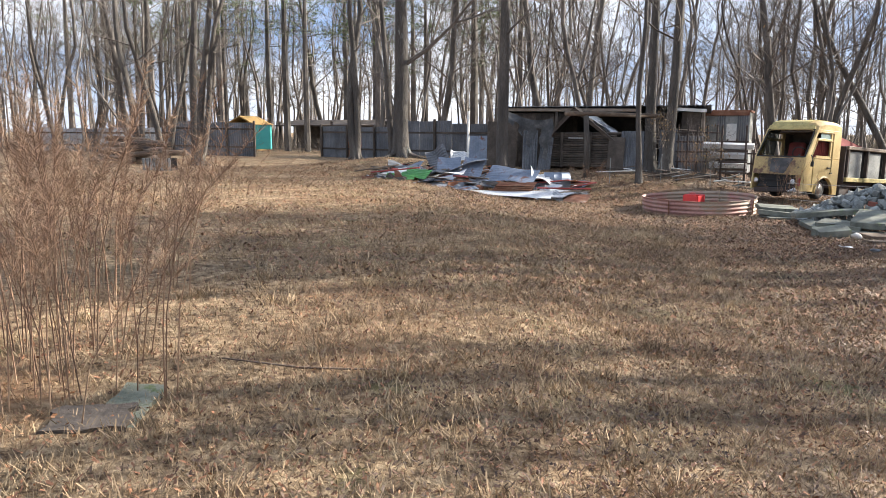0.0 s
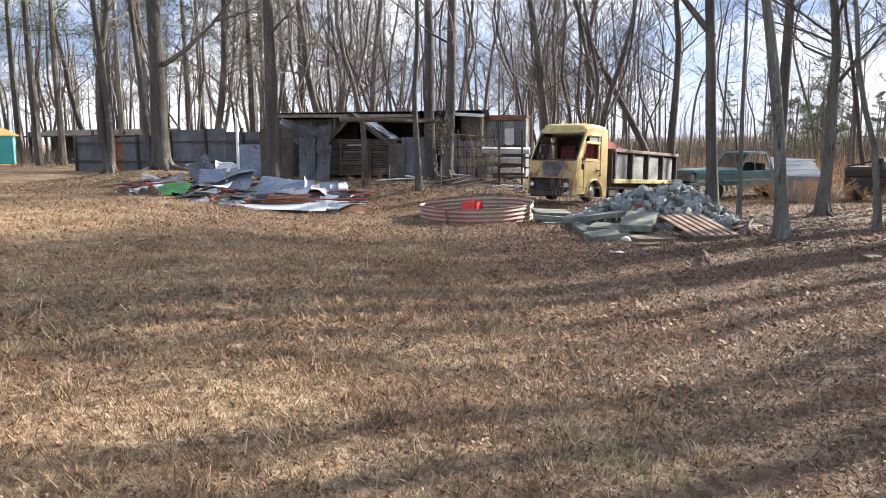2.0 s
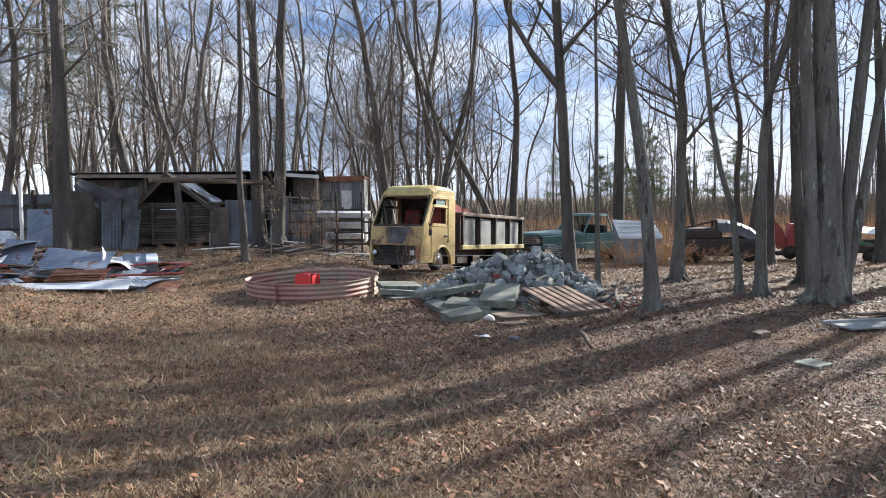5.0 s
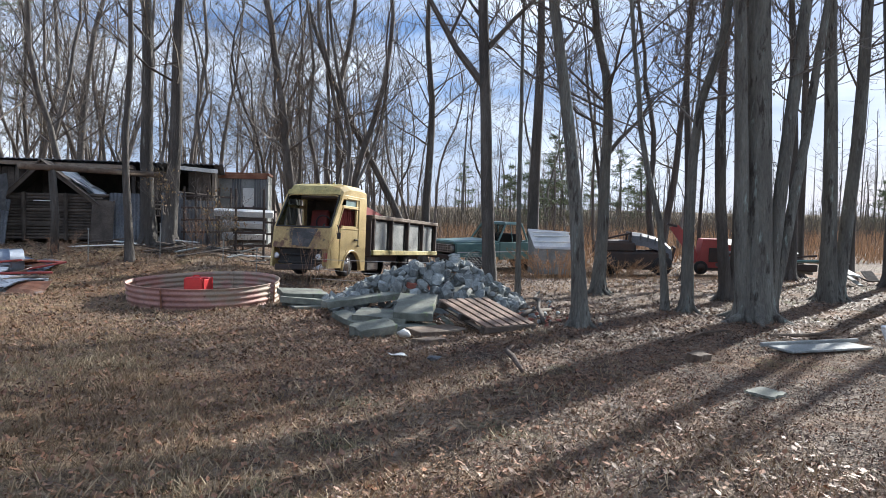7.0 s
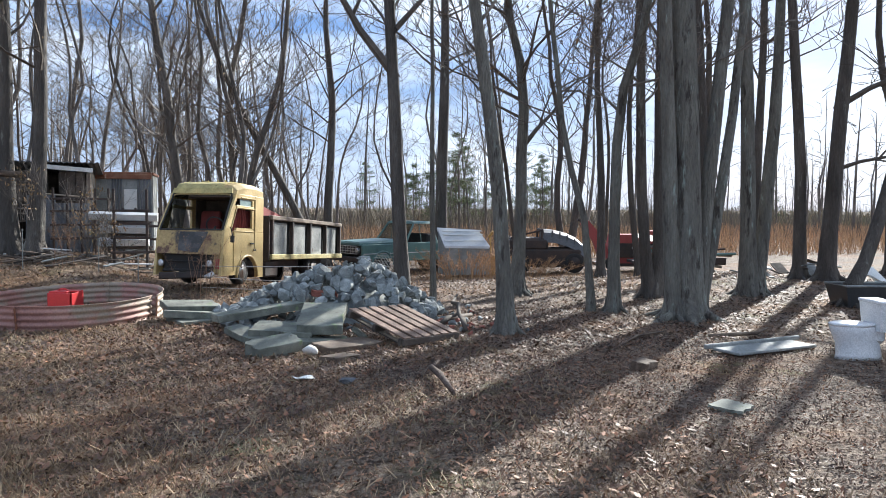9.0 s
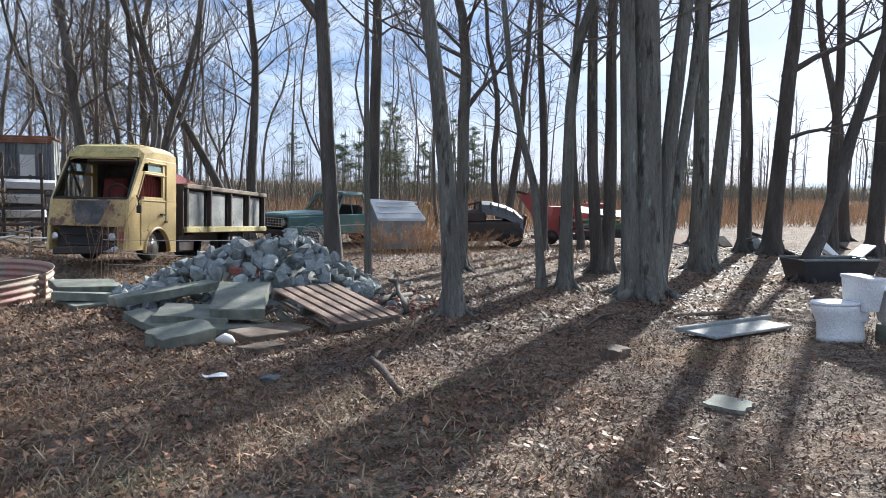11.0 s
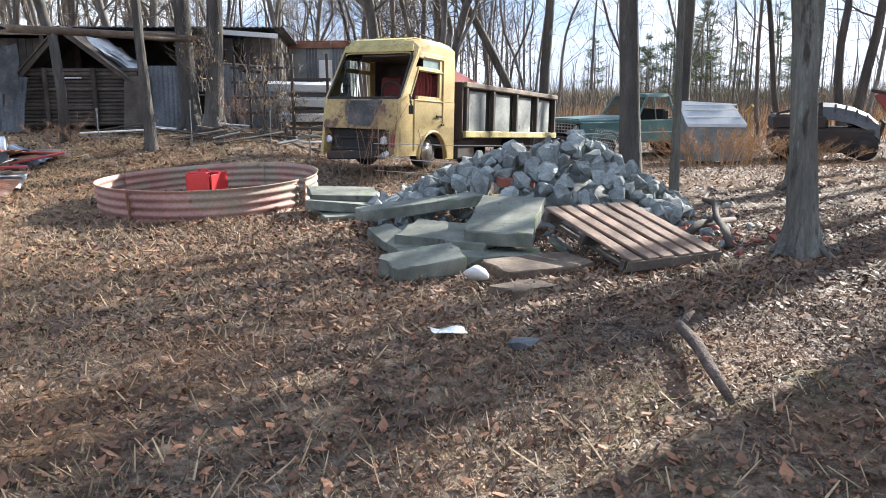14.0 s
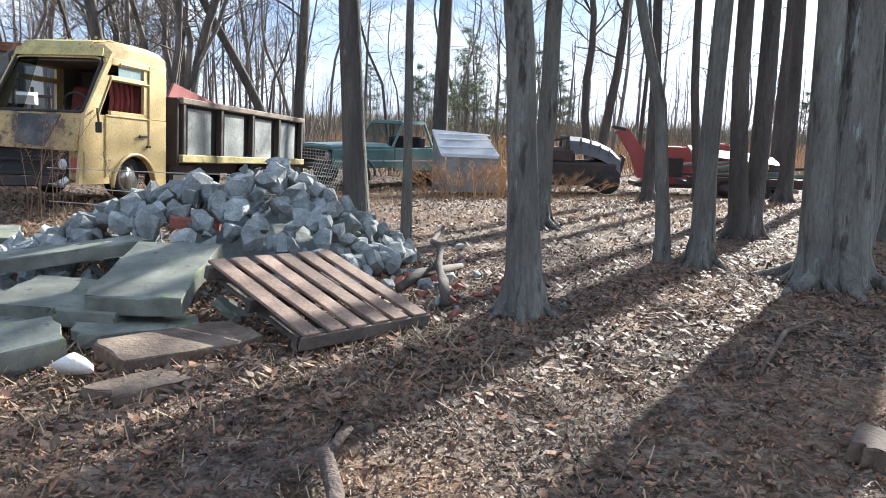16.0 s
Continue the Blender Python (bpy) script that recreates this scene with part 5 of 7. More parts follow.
def build_camper():
    root = thing("truck_cap", pose(10.45, 28.9, -0.80, 0, 0, -12) @ Matrix.Diagonal((0.86, 0.9, 0.94, 1)), "white fibreglass truck cap tipped up on a dark box", "truck cap")
    g = Geo()
    g.loft([[(-0.85, -0.42, 1.02), (0.85, -0.42, 1.00), (0.80, -0.45, 0.92), (-0.80, -0.45, 0.94)], [(-0.95, 0.5, 1.60), (0.62, 0.5, 1.52), (0.62, 0.55, 1.42), (-0.95, 0.55, 1.5)]])
    part("top_panel", g, M_TIN_WHITE, root)
    for y in (-0.2, 0.1, 0.3):
        r = Geo()
        z = 1.02 + (y + 0.42) * 0.63
        r.box((-0.05, y, z + 0.02), (1.5, 0.05, 0.03), rot=(32, 0, 0))
        part("rib", r, M_WHITEPAINT, root)
    b = Geo()
    b.loft([[(-0.85, -0.46, 0.05), (0.9, -0.46, 0.05), (0.9, 0.55, 0.05), (-0.9, 0.55, 0.05)], [(-0.85, -0.42, 0.98), (0.85, -0.42, 0.96), (0.65, 0.52, 1.46), (-0.92, 0.52, 1.52)]])
    part("box", b, M_GREYPANEL, root, "grey-brown dented lower box")
    y = Geo()
    y.box((1.03, -0.05, 0.35), (0.14, 0.4, 0.7), b=0.03).tube([(0.95, 0.1, 1.3), (1.05, -0.1, 1.48)], 0.05, 8).tube([(1.03, 0.05, 0.6), (0.98, 0.1, 1.35)], 0.03, 6)
    part("yellow_frame", y, M_OCHRE, root, "yellow-brown machine frame beside it")


build_camper()


def build_wreck():
    root = thing("wrecked_car", pose(13.75, 29.3, -0.80, 0, 0, -22), "dark wrecked old car with a ribbed grey hood", "car")
    b = Geo()
    b.box((-0.2, 0, 0.50), (2.4, 1.4, 0.62), b=0.08).box((-0.75, 0, 0.95), (1.3, 1.35, 0.4), b=0.08)
    part("body", b, M_DARKSTEEL, root)
    c = Geo()
    for x, z in ((-1.35, 1.18), (-0.35, 1.42)):
        for y in (-0.62, 0.62):
            c.tube([(x, y, 0.8), (x + 0.05, y * 0.95, z)], 0.04, 6)
    c.tube([(-0.3, -0.6, 1.42), (-0.3, 0.6, 1.42)], 0.04, 6).tube([(-1.3, -0.6, 1.18), (-0.3, -0.6, 1.42)], 0.03, 6)
    part("cab_frame", c, M_DARKSTEEL, root)
    h = Geo()
    h.loft([[(x, -0.66, z - 0.42), (x, -0.60, z - 0.1), (x, -0.3, z), (x, 0.3, z), (x, 0.60, z - 0.1), (x, 0.66, z - 0.42)] for x, z in ((-0.25, 1.44), (0.1, 1.42), (0.5, 1.32), (0.85, 1.16), (1.08, 0.95))])
    for k in range(4):
        h.box((0.02 + 0.25 * k, -0.62, (1.28, 1.24, 1.15, 1.02)[k]), (0.05, 0.05, 0.26), rot=(12, 0, 0))
    part("hood", h, M_TIN_DARK, root, "weathered grey ribbed hood")
    g = Geo()
    g.tube([(1.1, -0.4, 0.5), (1.2, -0.4, 0.95), (1.1, -0.4, 1.0)], 0.05, 6).tube([(1.1, 0.4, 0.5), (1.2, 0.4, 0.95)], 0.05, 6).box((1.05, 0, 0.5), (0.1, 1.3, 0.2))
    part("front_frame", g, M_DARKSTEEL, root)
    for x in (0.75, -1.0):
        for y, o in ((0.65, 1), (-0.65, -1)):
            wheel(root, x, y, 0.33, 0.2, o)


build_wreck()


def build_red_machine():
    root = thing("red_machine", pose(16.6, 29.2, -0.80, 0, 0, -22), "rusting red farm machine with a raised spout", "machine")
    b = Geo()
    b.prism([(-0.55, 0.25), (0.65, 0.25), (0.65, 0.95), (0.45, 1.25), (-0.35, 1.25)], -0.45, 0.45)
    b.box((1.25, 0, 0.95), (0.75, 0.8, 0.85), b=0.04)
    part("body", b, M_REDPAINT, root)
    s = Geo()
    s.loft([[(-0.75, -0.16, 0.35), (-0.75, 0.16, 0.35), (-0.35, 0.16, 0.35), (-0.35, -0.16, 0.35)], [(-1.0, -0.11, 1.0), (-1.0, 0.11, 1.0), (-0.62, 0.11, 1.1), (-0.62, -0.11, 1.1)], [(-1.45, -0.08, 1.62), (-1.45, 0.08, 1.62), (-1.15, 0.08, 1.72), (-1.15, -0.08, 1.72)]])
    part("spout", s, M_REDPAINT, root)
    h = Geo()
    h.box((-1.36, 0, 1.70), (0.36, 0.2, 0.08), rot=(0, 12, 0))
    part("hood", h, M_DARKSTEEL, root)
    f = Geo()
    f.box((0.4, 0, 0.2), (2.6, 0.9, 0.12)).box((0.1, -0.48, 0.7), (0.5, 0.04, 0.5))
    part("frame", f, M_DARKSTEEL, root)
    for x in (-0.4, 1.2):
        wheel(root, x, -0.42, 0.24, 0.14, -1)


build_red_machine()


def build_lumber():
    root = thing("scrap_trailer", pose(17.1, 26.9, -0.80, 0, 0, -24), "low trailer heaped with green scrap and a pale sheet", "trailer")
    b = Geo()
    b.box((0, 0, 0.42), (2.9, 1.2, 0.1)).box((0, -0.6, 0.5), (2.9, 0.06, 0.2))
    part("deck", b, M_DARKSTEEL, root)
    for x in (-0.5, 0.35):
        wheel(root, x, -0.55, 0.28, 0.16, -1)
    rng = random.Random(12)
    for k in range(16):
        g = Geo()
        a = Vector((rng.uniform(-1.5, 0.6), rng.uniform(-0.5, 0.4), 0.5 + k * 0.025))
        e = a + Vector((rng.uniform(0.8, 1.7), rng.uniform(-0.3, 0.3), rng.uniform(-0.25, 0.3)))
        g.tube([a, e], rng.uniform(0.03, 0.06), 6)
        part("scrap_pipe", g, rng.choice([M_PICKUP, M_TIN_GREEN, M_DARKSTEEL, M_GREYPANEL]), root)
    g = Geo()
    g.sheet(2.2, 0.8, 0.006, 0.2, pose(-0.1, 0.2, 1.12, 14, 6, 0), bend=0.03, rng=rng)
    part("pale_sheet", g, M_WHITEPAINT, root)


build_lumber()

# ---- discarded bathroom things ----


def build_toilet():
    root = thing("toilet", pose(8.95, 13.52, -0.5, 0, 0, 158), "dirty white porcelain toilet standing in the leaves", "toilet")
    n = 20

    def oval(cx, rx, ry, z):
        return [(cx + rx * math.cos(k * 2 * math.pi / n), ry * math.sin(k * 2 * math.pi / n), z) for k in range(n)]
    g = Geo()
    g.loft([oval(-0.02, 0.29, 0.16, 0), oval(-0.02, 0.28, 0.155, 0.06), oval(0.0, 0.27, 0.15, 0.2), oval(0.05, 0.27, 0.17, 0.32), oval(0.07, 0.28, 0.19, 0.40), oval(0.07, 0.27, 0.18, 0.42), oval(0.08, 0.2, 0.13, 0.415), oval(0.08, 0.14, 0.09, 0.3)])
    part("bowl", g, M_PORCELAIN, root, smooth=True)
    s = Geo()
    s.loft([oval(0.07, 0.285, 0.19, 0.42), oval(0.07, 0.285, 0.19, 0.445), oval(0.07, 0.26, 0.165, 0.455)])
    part("seat", s, M_PORCELAIN, root, smooth=True)
    t = Geo()
    t.loft([[(-0.32, -0.2, 0.36), (-0.16, -0.2, 0.36), (-0.16, 0.2, 0.36), (-0.32, 0.2, 0.36)], [(-0.36, -0.235, 0.70), (-0.14, -0.235, 0.70), (-0.14, 0.235, 0.70), (-0.36, 0.235, 0.70)]])
    t.box((-0.2, 0, 0.3), (0.2, 0.22, 0.2), b=0.04)
    part("tank", t, M_PORCELAIN, root)
    l = Geo()
    l.box((-0.25, 0, 0.72), (0.25, 0.50, 0.04), b=0.015)
    part("tank_lid", l, M_PORCELAIN, root)


build_toilet()
tubm = thing("bathtub", pose(9.85, 13.05, -0.32, 0, 0, -14), "old white enamel bathtub raised on blocks", "bathtub")
tb = Geo()
lo, li = [], []
for z, kx, ky in ((0.0, 0.5, 0.26), (0.06, 0.55, 0.3), (0.3, 0.6, 0.34), (0.4, 0.62, 0.36), (0.41, 0.66, 0.4), (0.43, 0.66, 0.4), (0.43, 0.58, 0.32), (0.1, 0.5, 0.24)):
    lo.append([(kx * (1 if abs(math.cos(a)) > 0.5 else 0.94) * math.copysign(abs(math.cos(a)) ** 0.5, math.cos(a)), ky * math.copysign(abs(math.sin(a)) ** 0.5, math.sin(a)), z) for a in [i * math.pi / 14 for i in range(28)]])
tb.loft(lo)
part("tub_shell", tb, M_PORCELAIN, tubm, smooth=True)
for x in (-0.4, 0.4):
    tf = Geo()
    tf.box((x, 0, -0.1), (0.2, 0.5, 0.2))
    part("block", tf, M_CONCRETE, tubm, "concrete block support")
bd = Geo()
bd.box((0, 0, 0.02), (1.55, 0.42, 0.035)).box((0.05, 0.22, 0.05), (1.9, 0.05, 0.06))
solid("white_door_panel", bd, M_GREYPANEL, pose(8.25, 14.3, -0.47, 1, 1, 8), "chalky pale board lying flat on the leaves", "board")
tub2 = thing("plastic_tub", pose(13.9, 17.2, -0.52, 0, 0, -20), "long dark grey stock tub with a pale rim", "tub")
t2 = Geo()
t2.loft([[(-0.65, -0.3, 0), (0.65, -0.3, 0), (0.65, 0.3, 0), (-0.65, 0.3, 0)], [(-0.75, -0.38, 0.42), (0.75, -0.38, 0.42), (0.75, 0.38, 0.42), (-0.75, 0.38, 0.42)], [(-0.70, -0.34, 0.42), (0.70, -0.34, 0.42), (0.70, 0.34, 0.42), (-0.70, 0.34, 0.42)], [(-0.6, -0.26, 0.08), (0.6, -0.26, 0.08), (0.6, 0.26, 0.08), (-0.6, 0.26, 0.08)]])
part("shell", t2, M_PLASTIC_DARK, tub2)
t3 = Geo()
t3.tube([(-0.75, -0.38, 0.43), (0.75, -0.38, 0.43), (0.75, 0.38, 0.43), (-0.75, 0.38, 0.43), (-0.75, -0.38, 0.43)], 0.022, 6)
part("rim", t3, M_GREYPANEL, tub2)
rng = random.Random(31)
for cx, cy in ((16.5, 22.7), (18.0, 22.0), (15.3, 17.9)):
    for k in range(7):
        w, l = rng.uniform(0.12, 0.3), rng.uniform(0.5, 1.1)
        bb = Geo().box((0, 0, 0), (l, w, 0.03))
        x, y = cx + rng.gauss(0, 0.35), cy + rng.gauss(0, 0.25)
        solid("scrap_board", bb, rng.choice([M_WHITEPAINT, M_GREYPANEL, M_WHITEPAINT, M_DARKWOOD]), pose(x, y, lie(x, y) + 0.12 + 0.05 * k, rng.uniform(-15, 15), rng.uniform(-35, 10), rng.uniform(0, 180)), "pale scrap board thrown on a junk heap", "board", "scrap boards")

# ---- scrap metal by the hut ----
rng = random.Random(51)


def scrap_sheet(m, lx, ly, material, label, amp=0.012, pitch=0.09, bend=0.03, nx=8):
    return solid("scrap_sheet", Geo().sheet(lx, ly, amp, pitch, None, bend=bend, rng=rng, nx=nx), material, m, label, "metal sheet", "scrap metal sheets")


scrap_sheet(pose(-5.95, 21.55, -0.26, 14, 0, 3), 3.3, 0.55, M_TIN_WHITE, "long pale tin sheet flat on the grass", 0.006)
scrap_sheet(pose(-8.6, 21.5, -0.10, 10, -2, 12), 2.2, 0.6, M_TIN, "grey tin sheet at the edge of the pile", 0.012)
scrap_sheet(pose(-5.8, 22.75, 0.22, 27, 4, -8), 1.6, 0.85, M_TIN_BLUE, "smooth blue-grey tin sheet leaning on the pile", 0.003, bend=0.06)
scrap_sheet(pose(-7.9, 22.95, 0.42, 55, 0, 6), 0.75, 0.7, M_TIN_BLUE, "bluish tin panel standing in the pile", 0.002)
scrap_sheet(pose(-7.1, 22.95, 0.42, 52, 3, -4), 0.7, 0.7, M_TIN_BLUE, "bluish tin panel standing in the pile", 0.002)
scrap_sheet(pose(-7.9, 24.1, 0.72, 40, 15, 30), 0.65, 0.5, M_TIN_WHITE, "crumpled white tin on top of the pile", 0.01, bend=0.16, nx=12)
scrap_sheet(pose(-8.5, 23.7, 0.62, 70, -25, 10), 0.7, 0.8, M_TIN_DARK, "dark bent tin sheet on edge", 0.01, bend=0.12)
for k in range(5):
    scrap_sheet(pose(-5.6 + 0.03 * k, 22.05 + 0.02 * k, -0.22 + 0.05 * k, 8, 0, -2 + k), 1.15, 0.55, M_TIN_RUST, "rusty ribbed roofing sheet in a stack", 0.016, 0.08, 0.01)
scrap_sheet(pose(-3.95, 22.3, -0.28, 14, 5, 10), 1.1, 0.5, M_TIN_WHITE, "bent white gutter sheet on the leaves", 0.02, 0.2, 0.06)
scrap_sheet(pose(-4.9, 23.1, 0.16, 35, 20, 40), 0.9, 0.5, M_TIN_WHITE, "crumpled white flashing on the scrap", 0.01, bend=0.12, nx=12)
scrap_sheet(pose(-9.2, 22.1, 0.14, 24, -4, 15), 0.9, 0.55, M_TIN_GREEN, "bright green painted tin sheet", 0.012)
scrap_sheet(pose(-8.7, 22.3, 0.24, 30, 8, -10), 0.8, 0.5, M_TIN_GREEN, "green painted tin sheet tilted on the pile", 0.012)
scrap_sheet(pose(-10.6, 22.6, -0.02, 6, 0, 20), 1.1, 0.6, M_TIN, "grey tin sheet lying in the grass", 0.01)
scrap_sheet(pose(-10.0, 22.0, 0.0, 12, 0, -12), 0.9, 0.5, M_TIN_DARK, "dark tin sheet lying in the grass", 0.01)
for k in range(54):
    x, y = rng.uniform(-9.8, -3.8), rng.uniform(21.7, 24.4)
    z = lie(x, y) + 0.08 + 0.75 * math.exp(-((x + 7) / 2.2) ** 2 - ((y - 23.3) / 0.9) ** 2) * rng.uniform(0.2, 1)
    scrap_sheet(pose(x, y, z, rng.uniform(-10, 32), rng.uniform(-18, 18), rng.uniform(-50, 50)), rng.uniform(0.5, 1.8), rng.uniform(0.25, 0.65), rng.choice([M_TIN, M_TIN_RUST, M_TIN_DARK, M_TIN_DARK, M_TIN_RUST, M_TIN_BLUE, M_TIN_WHITE]), "twisted roofing sheet thrown on the scrap pile", rng.choice([0.003, 0.012, 0.016]), rng.choice([0.08, 0.16]), rng.uniform(0.02, 0.09))
for k in range(24):
    x, y = rng.uniform(-10.5, -3.5), rng.uniform(21.7, 24.2)
    g = Geo().box((0, 0, 0), (rng.uniform(0.8, 2.2), rng.uniform(0.05, 0.14), 0.04))
    solid("scrap_board", g, rng.choice([M_WOOD, M_DARKWOOD, M_REDPAINT]), pose(x, y, lie(x, y) + rng.uniform(0.1, 0.4), rng.uniform(-8, 8), rng.uniform(-10, 10), rng.uniform(-40, 40)), "weathered board among the scrap metal", "board", "scrap boards")
for k in range(60):
    x, y = rng.uniform(-10.2, -3.6), rng.uniform(21.6, 24.2)
    z = lie(x, y) + 0.06 + 0.7 * math.exp(-((x + 7) / 2.2) ** 2 - ((y - 23.3) / 0.9) ** 2) * rng.uniform(0.3, 1)
    scrap_sheet(pose(x, y, z, rng.uniform(-25, 50), rng.uniform(-30, 30), rng.uniform(-80, 80)), rng.uniform(0.25, 0.8), rng.uniform(0.08, 0.3), rng.choice([M_TIN_RUST, M_TIN_DARK, M_TIN_WHITE, M_TIN_RUST, M_DARKWOOD, M_TIN]), "short bent strip of sheet metal on the scrap pile", rng.choice([0.002, 0.01]), 0.08, rng.uniform(0.02, 0.08))
drum = thing("metal_drum", pose(-4.55, 23.55, 0.02, 0, 90, 20), "grey-blue metal drum lying on its side", "drum")
g = Geo()
n = 20
g.loft([[(r * math.cos(k * 2 * math.pi / n), r * math.sin(k * 2 * math.pi / n), z) for k in range(n)] for r, z in ((0.22, -0.4), (0.26, -0.38), (0.26, -0.13), (0.275, -0.12), (0.26, -0.11), (0.26, 0.11), (0.275, 0.12), (0.26, 0.13), (0.26, 0.38), (0.22, 0.4))])
part("drum_body", g, M_TIN_BLUE, drum, smooth=True)
g = Geo()
g.tube([(0, 0, 0.39), (0, 0, 0.43)], 0.05, 10)
part("bung", g, M_DARKSTEEL, drum)

# ---- log hut with a broken gable ----


def build_hut():
    root = thing("log_hut", pose(-4.9, 28.6, lie(-4.9, 28.6) + 0.10), "dark old log hut with a sagging gable roof", "hut")
    z0 = 0.0
    r = random.Random(61)
    for k in range(15):
        g = Geo()
        z = 0.06 + k * 0.085
        g.tube([(-1.15 + r.uniform(-0.15, 0.1), r.uniform(-0.02, 0.02), z), (0.2, r.uniform(-0.03, 0.03), z + r.uniform(-0.01, 0.01)), (1.55 + r.uniform(-0.1, 0.3), 0, z)], 0.045, 7, wob=0.2, rng=r)
        part("log", g, M_DARKWOOD, root)
    g = Geo()
    g.box((0.1, 2.2, 0.6), (2.6, 0.06, 1.2)).box((-1.15, 1.1, 0.6), (0.06, 2.2, 1.2)).box((1.4, 1.1, 0.6), (0.06, 2.2, 1.2))
    part("wall", g, M_DARKWOOD, root)
    for (x0, za, x1, zb), m in (((0.0, 2.12, -1.1, 0.98), M_DARKWOOD), ((0.0, 2.12, 1.35, 1.05), M_DARKWOOD)):
        for y in (-0.15, 2.25):
            g = Geo()
            d = Vector((x1 - x0, 0, zb - za))
            g.box(((x0 + x1) / 2, y, (za + zb) / 2), (d.length, 0.07, 0.12), rot=(0, -math.degrees(math.atan2(d.z, d.x)), 0))
            part("rafter", g, m, root)
    for s, x1, zb in ((-1, -1.25, 0.9), (1, 1.5, 0.98)):
        g = Geo()
        d = Vector((x1, 0, zb - 2.2))
        ang = -math.degrees(math.atan2(d.z, d.x))
        g.box((x1 / 2, 1.05, (zb + 2.2) / 2), (d.length, 2.6, 0.03), rot=(0, ang, 0))
        part("roof_deck", g, M_DARKWOOD, root)
    for k in range(11):
        g = Geo()
        d = Vector((1.5, 0, -1.22))
        t = r.uniform(0.15, 0.75)
        g.sheet(0.85, 0.6, 0.01, 0.09, pose(1.5 * t, r.uniform(-0.1, 1.8), 2.2 - 1.22 * t + 0.06 + 0.01 * k, r.uniform(-4, 4), math.degrees(math.atan2(1.22, 1.5)) + r.uniform(-8, 6), r.uniform(-15, 15)), bend=0.03, rng=r)
        part("roofing_sheet", g, M_TIN_WHITE if k % 2 else M_TIN, root, "loose pale roofing sheet")
    g = Geo()
    g.box((0.05, -0.05, 1.08), (0.55, 0.02, 0.03))
    part("lath", g, M_WHITEPAINT, root)
    for x in (-0.45, 0.6):
        g = Geo()
        g.tube([(x, -0.12, 0), (x, -0.1, 1.3)], 0.055, 8, wob=0.2, rng=r)
        part("door_post", g, M_DARKWOOD, root)
    g = Geo()
    g.prism([(-0.9, 1.15), (1.05, 1.15), (0.0, 2.05)], 1.9, 1.94)
    part("gable", g, M_BLACK, root)


build_hut()
beam = Geo()
beam.tube([(-2.9 + -1.75, 25.25, 2.12), (-3.2, 26.3, 2.10), (-1.75, 27.35, 2.06)], 0.075, 9, wob=0.2, rng=random.Random(3))
frame_root = thing("timber_frame", pose(0, 0, 0), "rough timber posts carrying a long log beam", "frame")
part("beam", beam, M_ROT, frame_root, "bleached log beam", smooth=True)
for x, y in ((-4.0, 25.72),):
    g = Geo()
    g.tube([(x, y, lie(x, y) - 0.1), (x + 0.02, y, 1.0), (x - 0.04, y, 2.08)], [0.105, 0.09, 0.085], 10, wob=0.15, rng=random.Random(4))
    part("post", g, M_BARK, frame_root, smooth=True)

# ---- long dark shed behind the hut ----


def build_shed():
    z0 = lie(-4, 30) - 0.05
    root = thing("long_shed", pose(-4.2, 30, z0), "long low dark board shed with a tin roof", "shed")
    H = 2.36 - z0
    L = 7.6
    r = random.Random(71)
    k = 0
    x = -L / 2
    while x < L / 2 - 0.05:
        w = r.uniform(0.16, 0.26)
        if not (-0.9 < x < 1.6):
            g = Geo()
            h = H - 0.1 - (0.9 if x > 2.3 and r.random() < 0.3 else 0)
            g.box((x + w / 2, r.uniform(-0.015, 0.015), h / 2), (w - 0.012, 0.03, h), b=0.004)
            part("wall_board", g, M_DARKWOOD, root)
        x += w
    g = Geo()
    g.box((0, 3.0, H / 2), (L, 0.05, H)).box((-L / 2, 1.5, H / 2), (0.05, 3, H)).box((L / 2, 1.5, H / 2), (0.05, 3, H))
    part("wall", g, M_DARKWOOD, root)
    g = Geo()
    g.sheet(3.6, L + 0.5, 0.015, 0.15, pose(0, 1.4, H + 0.05, 0, 0, 90) @ pose(0, 0, 0, 0, 3, 0), thick=0.02)
    part("roof", g, M_TIN_DARK, root)
    g = Geo()
    g.box((-1.1, -0.3, H), (5.2, 0.05, 0.12), rot=(0, 0.6, 0))
    part("fascia", g, M_WOOD, root)
    g = Geo()
    g.box((3.2, -0.32, H - 0.02), (1.4, 0.05, 0.12), rot=(0, 4, 0))
    part("white_fascia", g, M_WHITEPAINT, root, "white painted fascia board")
    for x in (-3.7, -1.6, 1.5, 3.78):
        g = Geo()
        g.box((x, -0.25, H / 2), (0.10, 0.10, H))
        part("post", g, M_WOOD if x > 3 else M_DARKWOOD, root)
    for k in range(14):
        g = Geo()
        g.box((r.uniform(2.0, 3.4), -0.3, 0.25 + 0.1 * k), (r.uniform(0.5, 1.3), 0.3, 0.035), rot=(r.uniform(-4, 4), r.uniform(-5, 5), r.uniform(-8, 8)))
        part("stored_board", g, r.choice([M_WOOD, M_DARKWOOD, M_GREYPANEL]), root)


build_shed()


def leaning(x, y, w, h, tilt, turn, material, label, amp=0.012):
    m = pose(x, y, lie(x, y), 0, 0, turn) @ pose(0, 0, 0, 90 - tilt, 0, 0) @ pose(0, h / 2, 0, 0, 0, 90)
    return solid("leaning_panel", Geo().sheet(h, w, amp, 0.1, None, bend=0.015, rng=rng), material, m, label, "panel", "leaning panels")


